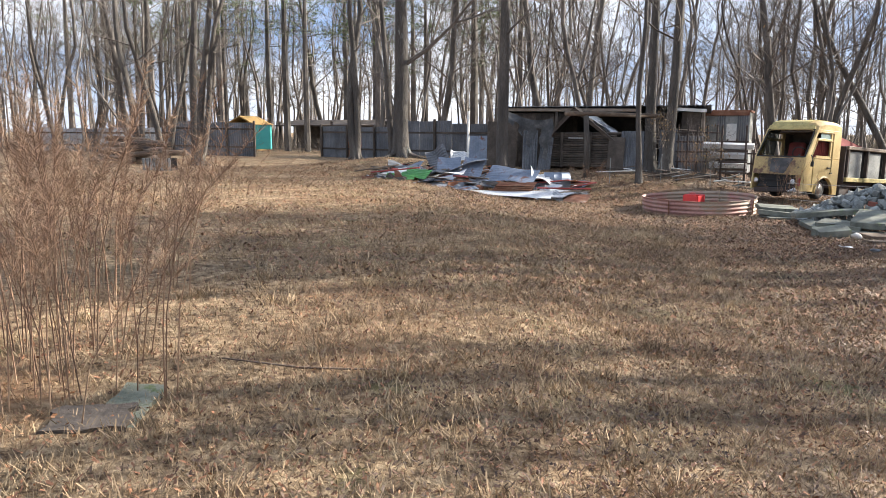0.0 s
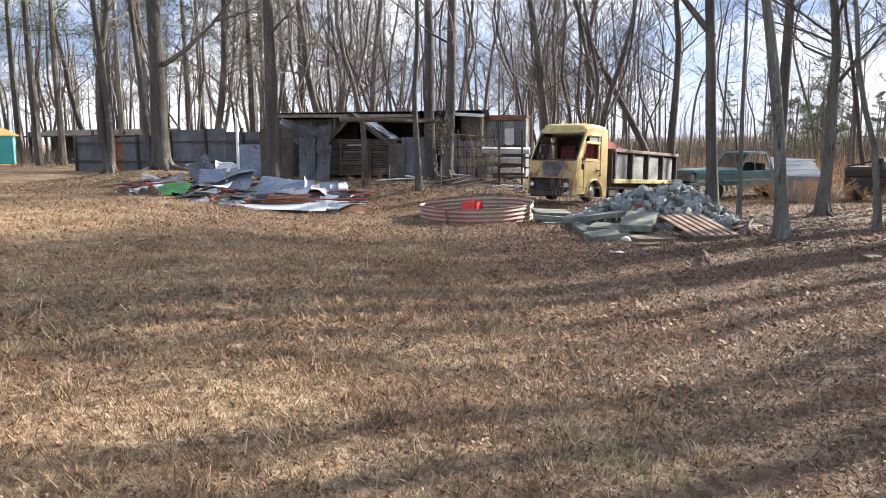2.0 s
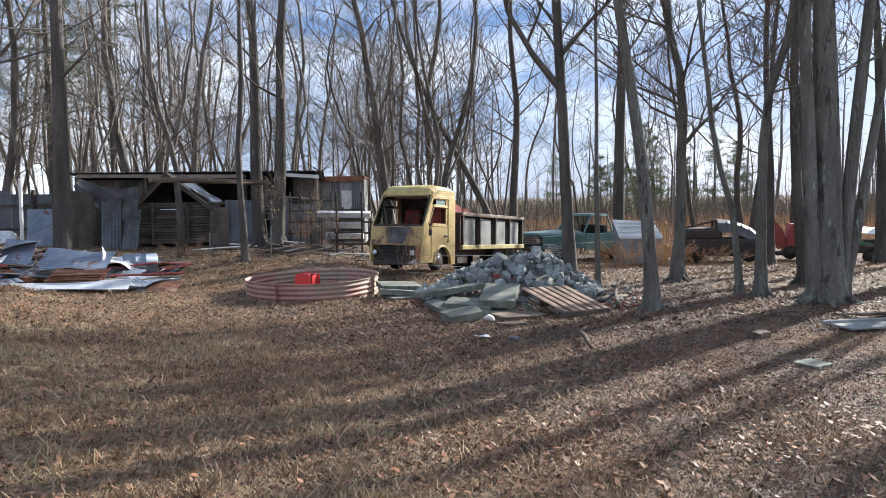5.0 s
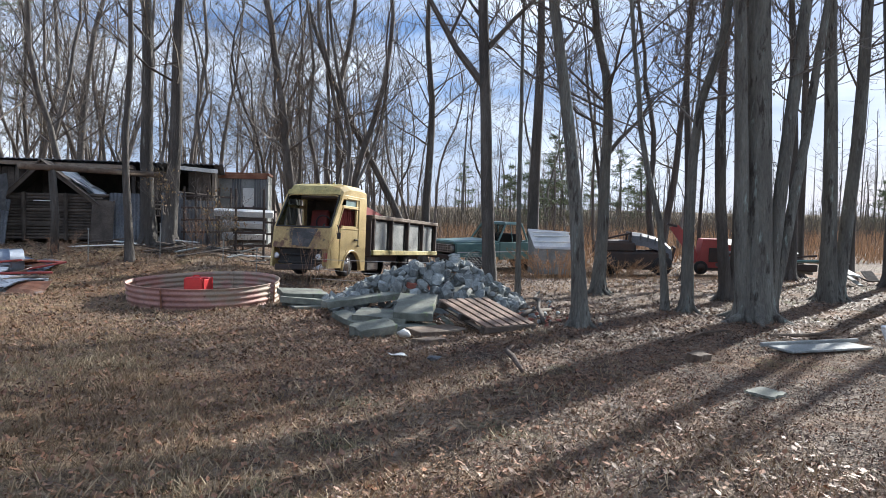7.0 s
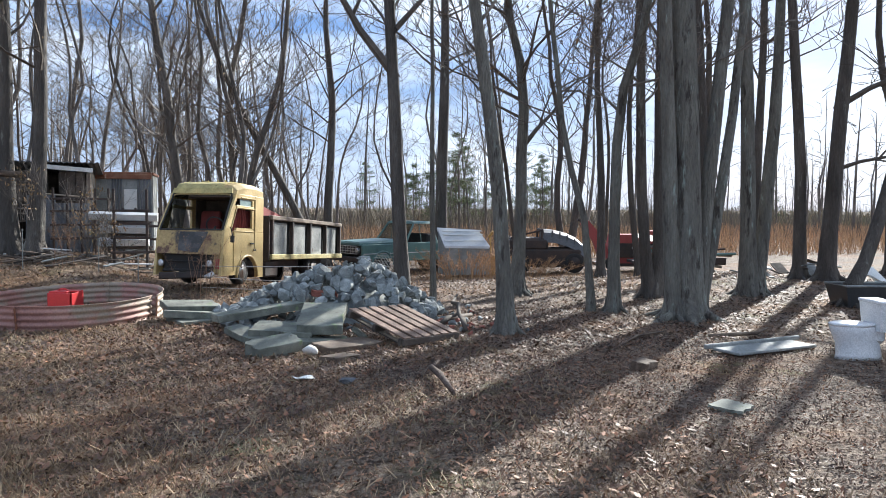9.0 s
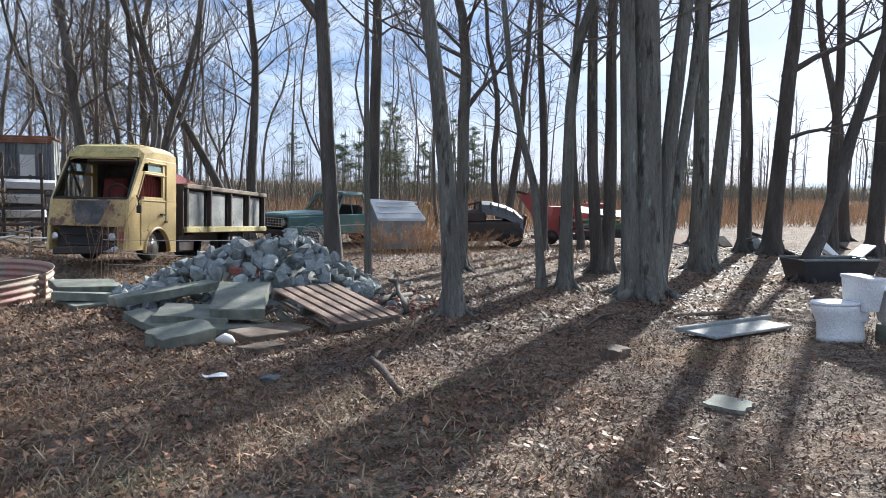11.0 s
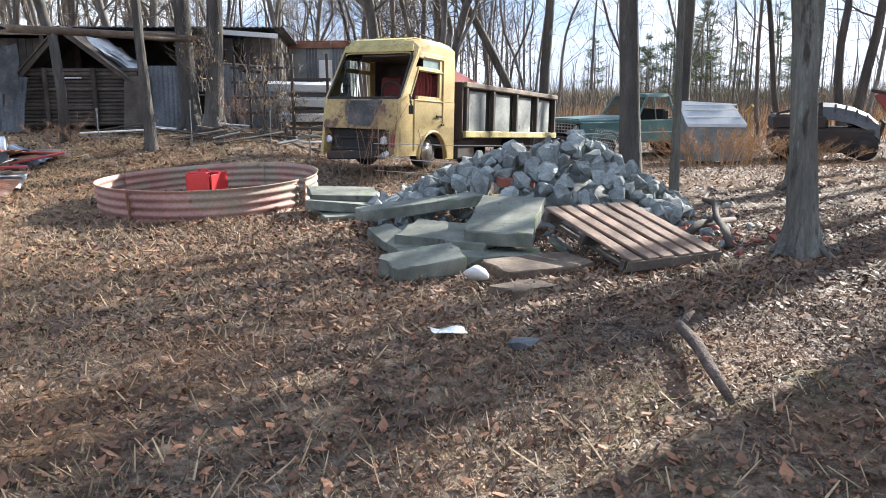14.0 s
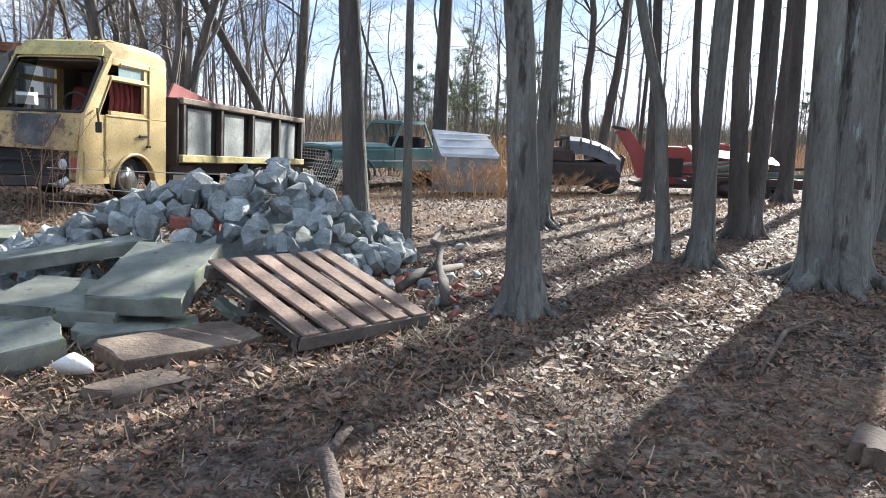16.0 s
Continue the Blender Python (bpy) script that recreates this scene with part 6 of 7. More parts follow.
leaning(-6.5, 28.2, 0.55, 1.5, 14, 8, M_TIN_DARK, "dark tin panel leaning beside the hut")
leaning(-5.9, 27.9, 0.5, 1.25, 16, -12, M_TIN_DARK, "dark tin panel leaning beside the hut")
leaning(-7.3, 28.4, 0.4, 1.9, 6, 0, M_DARKWOOD, "tall dark board leaning beside the hut", 0.0)
leaning(-8.7, 28.9, 0.9, 1.15, 10, 4, M_TIN_BLUE, "blue-grey panel leaning on the shed", 0.002)
leaning(-0.75, 28.9, 0.9, 1.3, 8, 10, M_TIN_DARK, "dark tin panel leaning on the shed")
leaning(-1.55, 29.0, 0.7, 1.5, 8, -6, M_TIN_DARK, "dark tin panel leaning on the shed")
leaning(-2.75, 28.25, 0.8, 1.45, 8, 4, M_TIN_DARK, "dark tin panel leaning between hut and tree")
leaning(-3.35, 28.15, 0.6, 1.25, 12, -8, M_DARKWOOD, "dark board panel leaning on the hut", 0.002)
leaning(-7.9, 28.5, 0.7, 1.75, 5, 6, M_DARKWOOD, "tall dark board panel leaning on the shed", 0.002)
tp = Geo()
rows = []
for i in range(12):
    row = []
    for j in range(9):
        u, v = i / 11, j / 8
        row.append((-7.3 + 1.75 * u + 0.04 * math.sin(13 * v + 5 * u), 27.9 - 0.3 * v + 0.09 * math.sin(17 * u + 3 * v) + 0.05 * math.sin(9 * u + 7 * v), 2.28 - 0.9 * u * (0.3 + 0.7 * v) - 0.75 * v * (0.4 + 0.9 * u) - 0.18 * math.sin(math.pi * u)))
    rows.append(row)
vs = [p for row in rows for p in row]
fs = [(i * 9 + j, (i + 1) * 9 + j, (i + 1) * 9 + j + 1, i * 9 + j + 1) for i in range(11) for j in range(8) if j < 8 - (0, 2, 5, 1, 4, 0, 3, 6, 2, 0, 3)[i] or i + j < 5]
tp.add(vs + [(x, y + 0.006, z) for x, y, z in vs], fs + [tuple(k + len(vs) for k in f[::-1]) for f in fs])
solid("tarpaulin", tp, M_TARP, pose(0, 0, 0), "ragged grey tarpaulin sagging between shed and hut", "tarpaulin", smooth=True)
g = Geo()
g.tube([(0, 0, -0.1), (0.02, 0, 2.0)], 0.05, 8)
solid("white_pole", g, M_WHITEPAINT, pose(-8.55, 27.0, lie(-8.55, 27)), "white pole standing before the fence", "pole")

# ---- storage box, racks and stacked white awnings ----


def build_box():
    z0 = lie(0.4, 33)
    root = thing("storage_box", pose(0.42, 33.2, z0, 0, 0, -6), "rust-brown sided storage box with a white hatch", "storage box")
    w, h, d = 1.75, 2.33 - z0, 2.2
    g = Geo()
    g.box((0, d / 2, h / 2), (w, d, h))
    part("body", g, M_GREYPANEL, root)
    for k in range(14):
        g = Geo()
        x = -0.3 + k * 0.085
        if 0.02 < x < 0.42:
            continue
        g.box((x, -0.015, h / 2), (0.06, 0.03, h - 0.1))
        part("siding_rib", g, M_TIN_DARK, root)
    g = Geo()
    g.box((0.22, -0.02, h * 0.66), (0.38, 0.03, 0.75))
    part("hatch", g, M_WHITEPAINT, root)
    g = Geo()
    g.box((0, d / 2, h + 0.04), (w + 0.1, d + 0.1, 0.08)).box((0, -0.04, h - 0.06), (w, 0.05, 0.16))
    part("roof", g, M_TIN_RUST, root)
    g = Geo()
    g.box((-w / 2 + 0.05, -0.02, h / 2), (0.08, 0.05, h))
    part("corner_post", g, M_WOOD, root)


build_box()


def build_rack(x, y, turn, w, h, posts, name="steel_rack"):
    root = thing(name, pose(x, y, lie(x, y), 0, 0, turn), "dark rusty steel stake rack", "rack", "stake racks")
    for k in range(posts):
        g = Geo()
        g.box((-w / 2 + w * k / (posts - 1), 0, h / 2), (0.06, 0.06, h))
        part("post", g, M_DARKSTEEL, root)
    for z in (0.4, 0.75, 1.1, 1.42):
        if z < h:
            g = Geo()
            g.box((0, -0.04, z), (w + 0.15, 0.03, 0.06))
            part("rail", g, M_DARKSTEEL, root)
    return root


build_rack(0.62, 26.9, -8, 0.75, 1.95, 2)
build_rack(-0.55, 28.6, 5, 1.3, 1.7, 5)
build_rack(0.9, 28.9, 0, 0.9, 1.6, 4)
rng = random.Random(81)
for k, (z, w) in enumerate(((0.52, 1.15), (0.84, 1.1), (1.16, 1.6))):
    g = Geo()
    g.loft([[(-w / 2, 0, 0), (-w / 2, -0.16, 0.02), (-w / 2, -0.22, 0.16), (-w / 2, -0.05, 0.22), (-w / 2, 0.1, 0.22), (-w / 2, 0.12, 0)], [(w / 2, 0, 0), (w / 2, -0.16, 0.02), (w / 2, -0.22, 0.16), (w / 2, -0.05, 0.22), (w / 2, 0.1, 0.22), (w / 2, 0.12, 0)]])
    solid("white_awning", g, M_TIN_WHITE, pose(0.48 + rng.uniform(-0.08, 0.08), 27.6, lie(0.6, 27.6) + z, 0, rng.uniform(-3, 3), -6 + rng.uniform(-3, 3)), "dirty white metal awning stacked on the rack", "awning", "stacked awnings")
    s = Geo().box((0, 0, 0), (1.0, 0.1, 0.07))
    solid("spacer_board", s, M_DARKWOOD, pose(0.6, 27.65, lie(0.6, 27.6) + z - 0.045, 0, 0, -6), "dark board between the stacked awnings", "board", "scrap boards")
for k in range(30):
    x, y = rng.uniform(-3.2, 1.6), rng.uniform(25.2, 28.2)
    g = Geo().box((0, 0, 0), (rng.uniform(0.4, 1.6), rng.uniform(0.06, 0.16), 0.03))
    solid("scrap_board", g, rng.choice([M_WOOD, M_DARKWOOD, M_GREYPANEL, M_DARKWOOD, M_WHITEPAINT]), pose(x, y, lie(x, y) + rng.uniform(0.02, 0.2), rng.uniform(-6, 6), rng.uniform(-12, 12), rng.uniform(-50, 50)), "weathered board lying before the dark shed", "board", "scrap boards")
for x, y, h in ((-3.1, 24.9, 0.75), (-1.55, 25.4, 0.8), (-0.05, 25.3, 0.7), (0.75, 24.4, 0.6)):
    g = Geo()
    g.tube([(0, 0, -0.05), (0.01, 0, h)], 0.011, 6).tube([(0.01, 0, h), (0.01, 0, h + 0.05)], 0.022, 6)
    solid("fence_stake", g, M_GREYPANEL, pose(x, y, lie(x, y)), "thin pale electric-fence stake", "stake", "fence stakes")

# ---- dead vines on the trunk and the rack ----
for x, y, z0, h, seed in ((-1.62, 27.2, 0.9, 1.2, 1), (-0.25, 26.75, 0.0, 1.7, 2), (0.15, 26.9, 0.0, 1.2, 3)):
    r = random.Random(seed)
    vine = thing("dead_vine", pose(x, y, lie(x, y) + z0 - 0.03), "tangle of dead vine with withered brown leaves", "vine", "dead vines")
    sv, lv = Geo(), Geo()
    for k in range(9):
        branches(sv, r, (r.gauss(0, 0.08), r.gauss(0, 0.05), 0), (r.gauss(0, 0.3), r.gauss(0, 0.15), 1), h * r.uniform(0.6, 1.05), 0.012, 2, 0.003)
    for k in range(26):
        leaf_cluster(lv, r, (r.gauss(0, 0.22), r.gauss(-0.05, 0.1), h * r.uniform(0.3, 1.0)), 5, 0.08, 0.04)
    tagged(part("vine_tangle", sv, M_TWIG, vine), kind="stuff")
    tagged(part("foliage", lv, M_DRYLEAF, vine, "withered brown leaves"), kind="stuff")

# ---- wire strands and mesh by the truck ----
w = Geo()
for z, s in ((0.62, 0.02), (0.42, 0.10), (0.2, 0.06)):
    pts = [Vector((1.9, 22.4, 0)).lerp(Vector((5.3, 21.4, 0)), i / 10) + Vector((0, 0, -0.45 + z - s * math.sin(math.pi * i / 10))) for i in range(11)]
    w.tube(pts, 0.006, 4)
solid("wire_strand", w, M_WIRE, pose(0, 0, 0), "slack pale fence wires strung past the truck", "wire")
w = Geo()
for k in range(14):
    w.tube([(0.04 * k, 0, 0), (0.04 * k + 0.12, 0.02, 0.55)], 0.004, 3)
for k in range(8):
    w.tube([(0, 0, 0.07 * k), (0.6, 0.02, 0.07 * k + 0.02)], 0.004, 3)
solid("wire_mesh", w, M_WIRE, pose(4.75, 20.4, 0.12, -10, 8, -10) @ Matrix.Scale(0.7, 4), "bent rusty wire mesh behind the rubble heap", "wire mesh")

# ---- tin fence and the things round the gateway ----


def build_fence(name, a, b, h, n, material, label):
    a, b = Vector((*a, 0)), Vector((*b, 0))
    d = b - a
    turn = math.degrees(math.atan2(d.y, d.x))
    za = lie(a.x, a.y)
    root = thing(name, pose(a.x, a.y, 0, 0, 0, turn), label, "fence")
    L = d.length
    r = random.Random(int(L * 10))
    w = L / n
    for k in range(n):
        p = a.lerp(b, (k + 0.5) / n)
        z = lie(p.x, p.y)
        hh = h + r.uniform(-0.08, 0.08)
        g = Geo()
        g.sheet(hh, w - 0.02, 0.015, 0.12, pose(w * (k + 0.5), r.uniform(-0.02, 0.02), z + hh / 2, 90, 0, 0) @ pose(0, 0, 0, 0, 0, 90), bend=0.01, rng=r, nx=4)
        part("tin_panel", g, r.choice(material), root)
    for k in range(n // 2 + 1):
        p = a.lerp(b, min(1, 2 * k / n))
        g = Geo()
        g.box((w * min(n, 2 * k), -0.06, lie(p.x, p.y) + h / 2 + 0.05), (0.11, 0.11, h + 0.1))
        part("post", g, M_DARKWOOD, root)
    for f in (0.25, 0.78):
        g = Geo()
        zb = lie(b.x, b.y)
        g.loft([[(0, -0.05, za + h * f), (0, 0.0, za + h * f), (0, 0.0, za + h * f + 0.09), (0, -0.05, za + h * f + 0.09)], [(L, -0.05, zb + h * f), (L, 0.0, zb + h * f), (L, 0.0, zb + h * f + 0.09), (L, -0.05, zb + h * f + 0.09)]])
        part("rail", g, M_DARKWOOD, root)
    return root


FENCE_TIN = [M_TIN_DARK, M_TIN_DARK, M_TIN_DARK, M_TIN_RUST]
build_fence("tin_fence", (-20.0, 37.1), (-8.6, 32.6), 1.62, 12, FENCE_TIN, "dark old tin fence on timber rails")
build_fence("tin_fence", (-27.4, 34.2), (-22.6, 34.6), 1.75, 6, [M_TIN_DARK, M_TIN_DARK], "blue-grey tin fence ending at a gate post")
build_fence("tin_fence", (-40.0, 37.2), (-27.6, 36.0), 1.4, 12, [M_TIN_WHITE, M_TIN_BLUE, M_TIN_DARK, M_TIN], "patchwork fence of pale and blue tin sheets")
g = Geo()
g.box((0, 0, 0.68), (1.05, 0.5, 1.36), b=0.03).box((0, 0, 1.38), (1.12, 0.56, 0.05))
solid("teal_cabinet", g, M_TEAL, pose(-24.75, 38.6, lie(-24.75, 38.6) + 0.25, 0, 0, 20), "bright teal metal cabinet beyond the fence gap", "cabinet")
sh = thing("ochre_shed", pose(-29.3, 44.2, lie(-29, 44) - 0.3), "small ochre wooden shed beyond the fence", "shed")
g = Geo()
g.box((0, 0, 1.0), (1.9, 1.8, 2.0))
part("wall", g, M_OCHRE, sh)
g = Geo()
g.prism([(-1.15, 2.0), (0, 2.55), (1.15, 2.0), (1.1, 1.95), (0, 2.48), (-1.1, 1.95)], -1.1, 1.1)
part("roof", g, M_OCHRE, sh)
g = Geo()
g.box((0.2, -0.92, 0.8), (0.7, 0.04, 1.5))
part("door", g, M_DARKWOOD, sh)
ln = thing("open_lean_to", pose(-25.5, 50, lie(-25, 50)), "dark open lean-to with a brown roof in the wood", "lean-to")
g = Geo()
g.box((0, 0, 1.9), (9, 3, 0.1), rot=(8, 0, 0))
part("roof", g, M_DARKWOOD, ln)
for k in range(5):
    g = Geo()
    g.box((-4.2 + 2.1 * k, -1.3, 1.0), (0.14, 0.14, 2.0))
    part("post", g, M_DARKWOOD, ln)
g = Geo()
g.box((0, 1.4, 1.0), (8.8, 0.08, 2.0))
part("back_wall", g, M_DARKWOOD, ln)
# log stack and grey bin left of the yard
rng = random.Random(91)
for k in range(26):
    g = Geo()
    ln_ = rng.uniform(1.2, 2.6)
    g.tube([(-ln_ / 2, 0, 0), (0, 0, rng.uniform(-0.04, 0.04)), (ln_ / 2, 0, 0)], rng.uniform(0.06, 0.12), 8, wob=0.2, rng=rng)
    x, y = -22.0 + rng.gauss(0, 0.5), 25.2 + rng.uniform(-0.6, 0.6)
    solid("stacked_log", g, rng.choice([M_WOOD, M_DARKWOOD, M_ROT]), pose(x, y, lie(x, y) + 0.1 + 0.035 * k, 0, rng.uniform(-6, 6), rng.uniform(-20, 20)), "weathered log in a rough stack", "log", "stacked logs")
gb = thing("grey_crate", pose(-18.2, 21.9, lie(-18, 22), 0, 0, 15), "grey slatted crate in the grass", "crate")
for k in range(8):
    g = Geo()
    g.box((-0.45 + 0.13 * k, -0.25, 0.22), (0.09, 0.03, 0.42))
    part("slat", g, M_GREYPANEL, gb)
g = Geo()
g.box((0, 0, 0.04), (1.05, 0.5, 0.06)).box((0, 0.24, 0.22), (1.05, 0.03, 0.42)).box((0, -0.23, 0.40), (1.05, 0.04, 0.06))
part("crate_frame", g, M_DARKWOOD, gb)

# ---- tall dry weeds, brush, field and far woods ----


def strands(geo, rng, p, d, length, width, bend=0.3):
    """One flat tapering strand."""
    d = Vector(d).normalized()
    s = d.cross(Vector((rng.gauss(0, 1), rng.gauss(0, 1), rng.gauss(0, 1))))
    s = s.normalized() * width
    p = Vector(p)
    m = p + d * length * 0.5 + Vector((rng.gauss(0, 1), rng.gauss(0, 1), rng.gauss(0, 0.5))) * bend * length * 0.2
    e = p + d * length + Vector((0, 0, -bend * length * 0.3))
    k = len(geo.v)
    geo.v += [tuple(p - s), tuple(p + s), tuple(m + s * 0.7), tuple(m - s * 0.7), tuple(e)]
    geo.f += [(k, k + 1, k + 2, k + 3), (k + 3, k + 2, k + 4)]


def build_weeds(x, y, n, h, spread, seed, label, fat=1.0, plumes=120, paint=None):
    rng = random.Random(seed)
    root = thing("weed_clump", pose(x, y, lie(x, y)), label, "weeds")
    st, pl = Geo(), Geo()
    for _ in range(n):
        bx, by = rng.gauss(0, spread), rng.gauss(0, spread * 0.7)
        hh = h * rng.uniform(0.55, 1.08)
        lx, ly = rng.gauss(0, 0.26) + bx * 0.6, rng.gauss(0, 0.2)
        pts = [Vector((bx + lx * t * t, by + ly * t * t, hh * t)) for t in (0, 0.35, 0.7, 1)]
        st.tube(pts, [0.0055 * fat, 0.0045 * fat, 0.003 * fat, 0.0015 * fat], 4, cap=False)
        for _ in range(plumes):
            t = rng.uniform(0.42, 1) ** 0.8
            i = min(2, int(t * 3))
            p = pts[i].lerp(pts[i + 1], t * 3 - i) if i < 3 else pts[3]
            strands(pl, rng, p, (rng.gauss(0, 0.6), rng.gauss(0, 0.6), rng.uniform(0.3, 1.2)), rng.uniform(0.05, 0.22), 0.0014 * fat, 0.8)
    tagged(part("stalk_tangle", st, paint or M_WEED, root, "thin brown stalks"), kind="stuff")
    tagged(part("seed_fluff", pl, paint or M_WEED, root, "feathery faded seed plumes"), kind="stuff")


build_weeds(-3.5, 3.1, 26, 1.5, 0.25, 1, "tall dry reddish weeds in a feathery clump", 0.9, 170)
build_weeds(-4.3, 3.9, 34, 1.75, 0.36, 2, "tall dry reddish weeds in a feathery clump", 1.0, 190)
build_weeds(-5.6, 5.3, 44, 1.9, 0.5, 3, "tall dry reddish weeds in a feathery clump", 1.2, 200)
build_weeds(-2.85, 3.35, 3, 1.55, 0.05, 4, "few thin dark weed stalks beside the slab")
build_weeds(-8.2, 8.2, 34, 1.9, 0.7, 5, "tall dry reddish weeds in a feathery clump")
build_weeds(-10.6, 14.5, 30, 1.0, 0.9, 6, "dry brown weeds at the edge of the grass")
build_weeds(1.85, 22.3, 14, 1.35, 0.3, 7, "tall dry weed stalks before the truck", 1.1, 45)
build_weeds(-0.7, 25.4, 8, 1.25, 0.15, 8, "tangled dry weed before the racks")
build_weeds(9.9, 27.6, 60, 0.85, 0.6, 9, "pale dry brush before the truck cap", 1.9, 90, M_SEDGE)
build_weeds(12.6, 28.2, 40, 0.55, 0.6, 12, "low dry brush before the wrecked car", 1.8, 80, M_SEDGE)
build_weeds(-3.6, 24.6, 9, 0.7, 0.3, 10, "dry weed stalks by the post")


def field(name, material, count, box, h, label, seed, width=0.006, keep=None, lean=0.3):
    rng = random.Random(seed)
    g = Geo()
    n = 0
    while n < count:
        x, y = rng.uniform(box[0], box[1]), rng.uniform(box[2], box[3])
        if keep and not keep(x, y, rng):
            continue
        strands(g, rng, (x, y, lie(x, y) - 0.03), (rng.gauss(0, lean), rng.gauss(0, lean), 1), h * rng.uniform(0.4, 1.15), width, 0.4)
        n += 1
    return solid(name, g, material, pose(0, 0, 0), label, "plants", kind="stuff")


field("broom_sedge", M_SEDGE, 30000, (6, 75, 34, 75), 1.15, "tawny broom sedge covering the far field", 1, 0.018, lambda x, y, r: x - 0.25 * (y - 34) > 8 + r.gauss(0, 1))
field("undergrowth", M_TWIG, 16000, (-50, 12, 31, 66), 1.5, "bare brown undergrowth among the woodland trees", 2, 0.009, lambda x, y, r: not (-9 < x < 2.5 and y < 37) and not (-28 < x < -9 and y < 40) and not (2 < x < 12 and y < 34), 0.45)
field("straw_grass", M_SEDGE, 16000, (2, 16, 20.8, 31), 0.2, "tawny dry grass before the old vehicles", 13, 0.005, lambda x, y, r: noise.noise((x * 0.4, y * 0.4, 5)) + r.uniform(-0.5, 0.4) + 0.05 * (y - 25) > 0, 0.7)
field("rough_grass", M_GRASS, 16000, (-12, 14, 18.5, 33), 0.16, "rough dry grass round the scrap and vehicles", 3, 0.004, lambda x, y, r: noise.noise((x * 0.5, y * 0.5, 3)) + r.uniform(-0.4, 0.3) > 0, 0.6)


def far_woods():
    rng = random.Random(8)
    g = Geo()
    for _ in range(520):
        a = rng.uniform(-62, 62)
        d = rng.uniform(78, 120)
        if a > 12 and rng.random() < 0.8:
            d += 90
        x, y = d * math.sin(math.radians(a)), d * math.cos(math.radians(a))
        h = rng.uniform(9, 17)
        r = rng.uniform(0.06, 0.17)
        z = lie(x, y)
        g.tube([(x, y, z - 0.2), (x + rng.gauss(0, 0.3), y, z + h * 0.5), (x + rng.gauss(0, 0.7), y, z + h)], [r, r * 0.7, 0.02], 5, cap=False)
        for _ in range(22):
            t = rng.uniform(0.2, 1)
            strands(g, rng, (x, y, z + h * t), (rng.gauss(0, 1), rng.gauss(0, 0.6), rng.uniform(0.2, 1.4)), rng.uniform(1.2, 3.4), 0.03, 0.5)
    solid("far_woods", g, M_BARK_FAR, pose(0, 0, 0), "distant grey leafless woods", "woods", kind="stuff")


far_woods()


def pine(seed, h, bare, label, group):
    rng = random.Random(seed)
    root = thing("pine_tree", pose(80 + 6 * seed, 120, 0), label, "tree", group)
    tr, cr = Geo(), Geo()
    tr.tube([(0, 0, -0.2), (0.05, 0, h * 0.4), (0, 0.08, h * 0.75), (0.05, 0, h)], [h * 0.014, h * 0.011, h * 0.006, 0.01], 7, cap=False)
    for k in range(int(26 * (1 - bare)) + 14):
        t = bare + (1 - bare) * rng.random()
        z = h * t
        a = rng.random() * 6.28
        ln = (1 - t) * h * 0.26 + 0.5
        d = Vector((math.cos(a), math.sin(a), rng.uniform(-0.1, 0.45)))
        tip = Vector((0, 0, z)) + d * ln
        tr.tube([(0, 0, z), tip], [0.03, 0.01], 3, cap=False)
        for _ in range(70):
            p = Vector((0, 0, z)).lerp(tip, rng.uniform(0.3, 1.05)) + Vector((rng.gauss(0, 0.16), rng.gauss(0, 0.16), rng.gauss(0, 0.1))) * (0.6 + ln * 0.3)
            strands(cr, rng, p, (rng.gauss(0, 1), rng.gauss(0, 1), rng.gauss(0.3, 0.7)), rng.uniform(0.14, 0.34), 0.018, 0.3)
    part("trunk", tr, M_BARK_FAR, root)
    part("crown", cr, M_PINE, root, "dull green needle foliage")
    return root


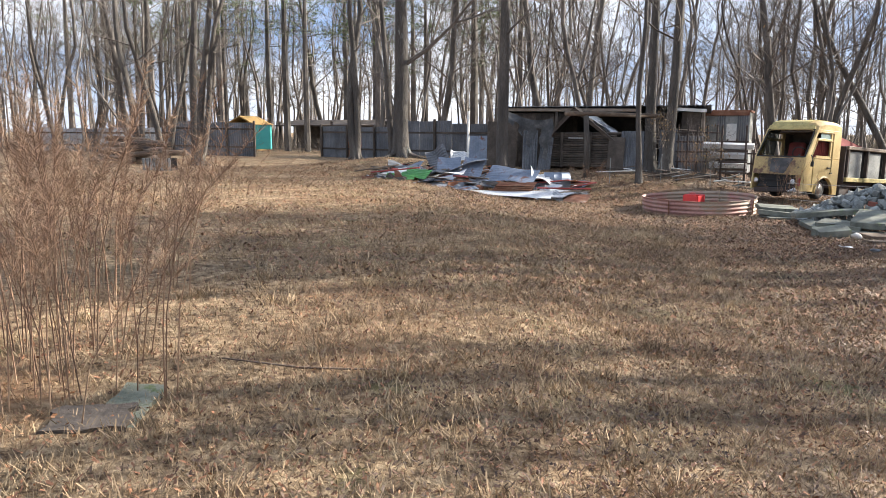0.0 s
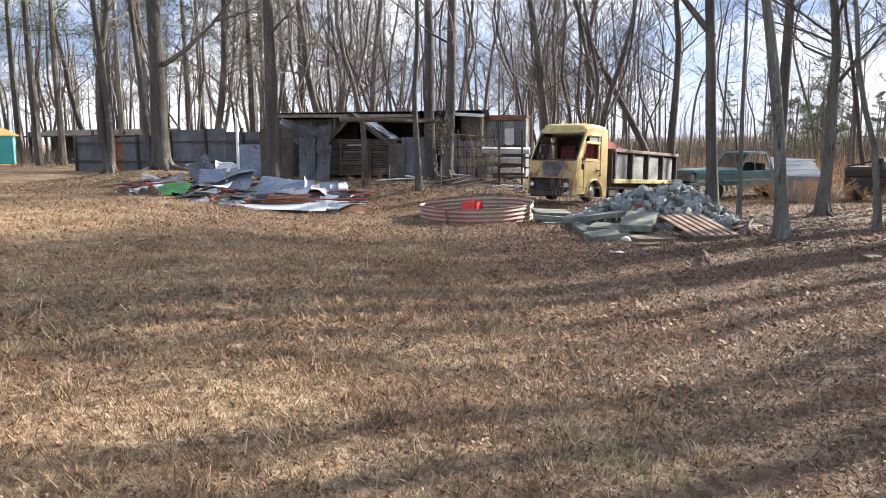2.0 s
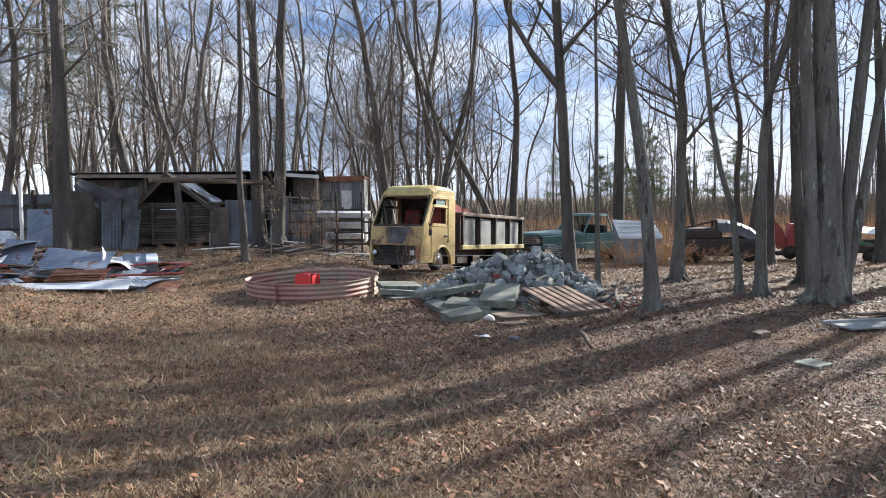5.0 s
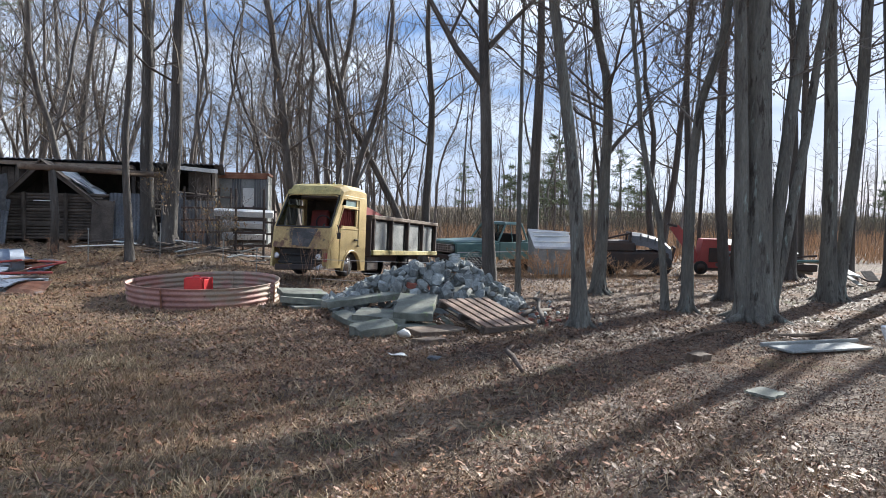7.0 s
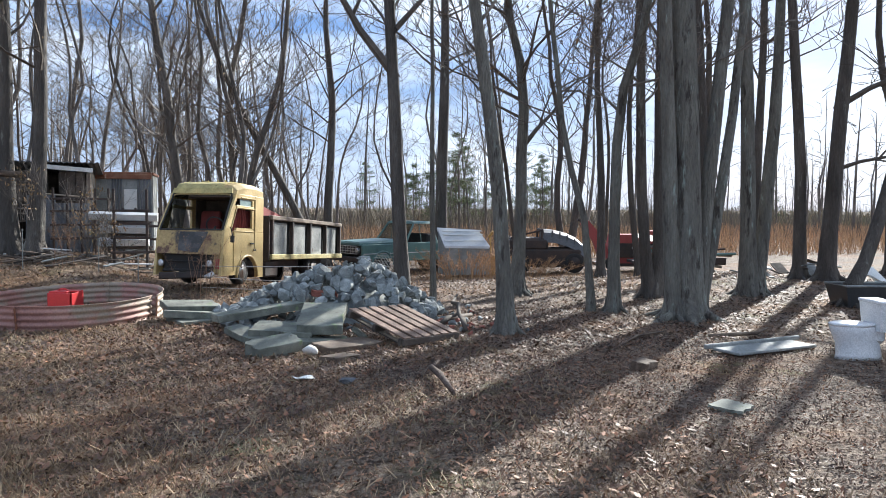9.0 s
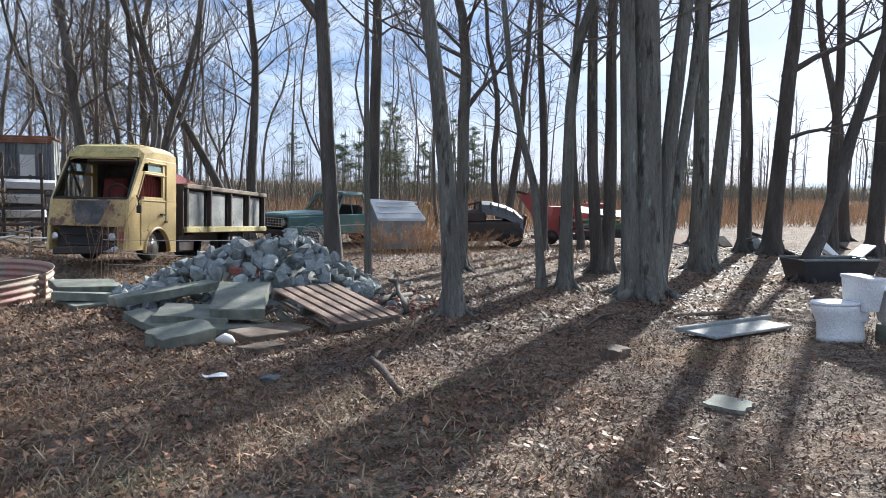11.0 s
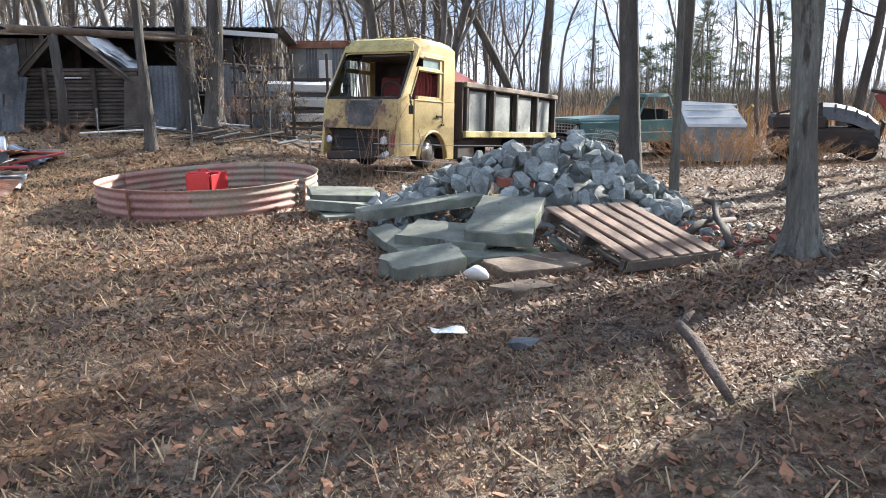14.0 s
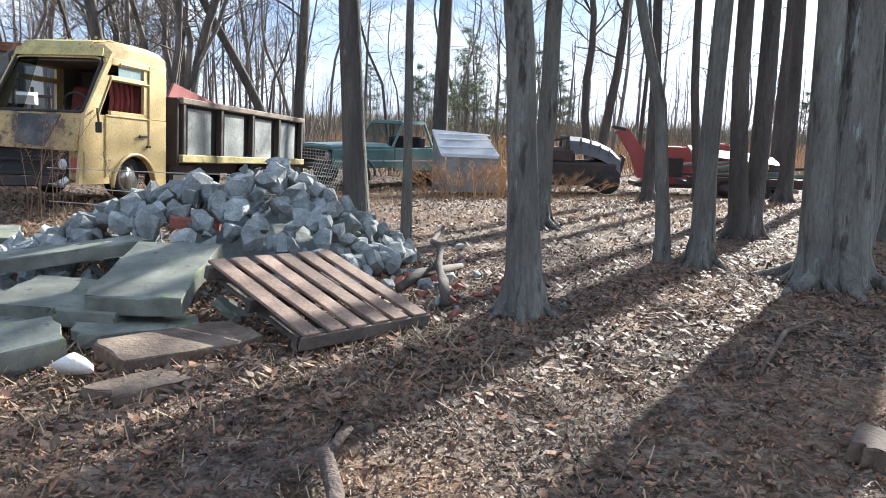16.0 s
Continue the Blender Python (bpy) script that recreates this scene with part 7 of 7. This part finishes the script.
tall = [pine(1, 17, 0.42, "tall pine with thin grey-green foliage in the wood", "woodland pines"), pine(2, 15, 0.35, "tall pine with thin grey-green foliage in the wood", "woodland pines")]
low = [pine(3, 6, 0.12, "young dull green pine on the edge of the field", "field pines"), pine(4, 7.5, 0.15, "young dull green pine on the edge of the field", "field pines")]
rng = random.Random(14)
for i in range(28):
    x, y = rng.uniform(-50, -12), rng.uniform(40, 64)
    m = pose(x, y, lie(x, y), 0, 0, rng.uniform(0, 360))
    if i < 2:
        tall[i].matrix_world = m
    else:
        copy_thing(tall[i % 2], m)
for i in range(22):
    a, d = rng.uniform(8, 62), rng.uniform(60, 120)
    x, y = d * math.sin(math.radians(a)), d * math.cos(math.radians(a))
    m = pose(x, y, lie(x, y), 0, 0, rng.uniform(0, 360))
    if i < 2:
        low[i].matrix_world = m
    else:
        copy_thing(low[i % 2], m)

field("saplings", M_TWIG, 3600, (5, 62, 38, 74), 4.4, "thicket of bare saplings behind the old vehicles", 16, 0.010, lambda x, y, r: noise.noise((x * 0.16, y * 0.16, 1)) + r.uniform(-0.4, 0.5) > 0 and x < 1.35 * y - 12, 0.13)
M_SCRUB = mat("grey_green_scrub", [(0.13, 0.108, 0.078), (0.22, 0.185, 0.125), (0.16, 0.165, 0.10)], 0.08, 0.9, bump=0, fine=6, island=0.35)
field("far_scrub", M_SCRUB, 16000, (8, 130, 62, 125), 3.2, "hazy scrub and saplings along the far field edge", 6, 0.035, lambda x, y, r: 6 + 0.1 * (y - 60) < x < 1.9 * y and noise.noise((x * 0.09, y * 0.09, 6)) + r.uniform(-0.3, 0.4) > 0, 0.35)
for x, y, s in ((-0.5, 35.6, 0.9), (1.7, 36.4, 0.8), (2.6, 34.2, 1.0), (-2.9, 34.6, 0.85), (3.8, 36.0, 0.9), (-5.6, 34.8, 0.9), (-7.4, 35.5, 1.0)):
    c = copy_thing(kinds[int(abs(x * 10)) % len(kinds)], pose(x, y, lie(x, y) - 0.05, 0, 0, x * 77))
    c.scale = (s, s, s)
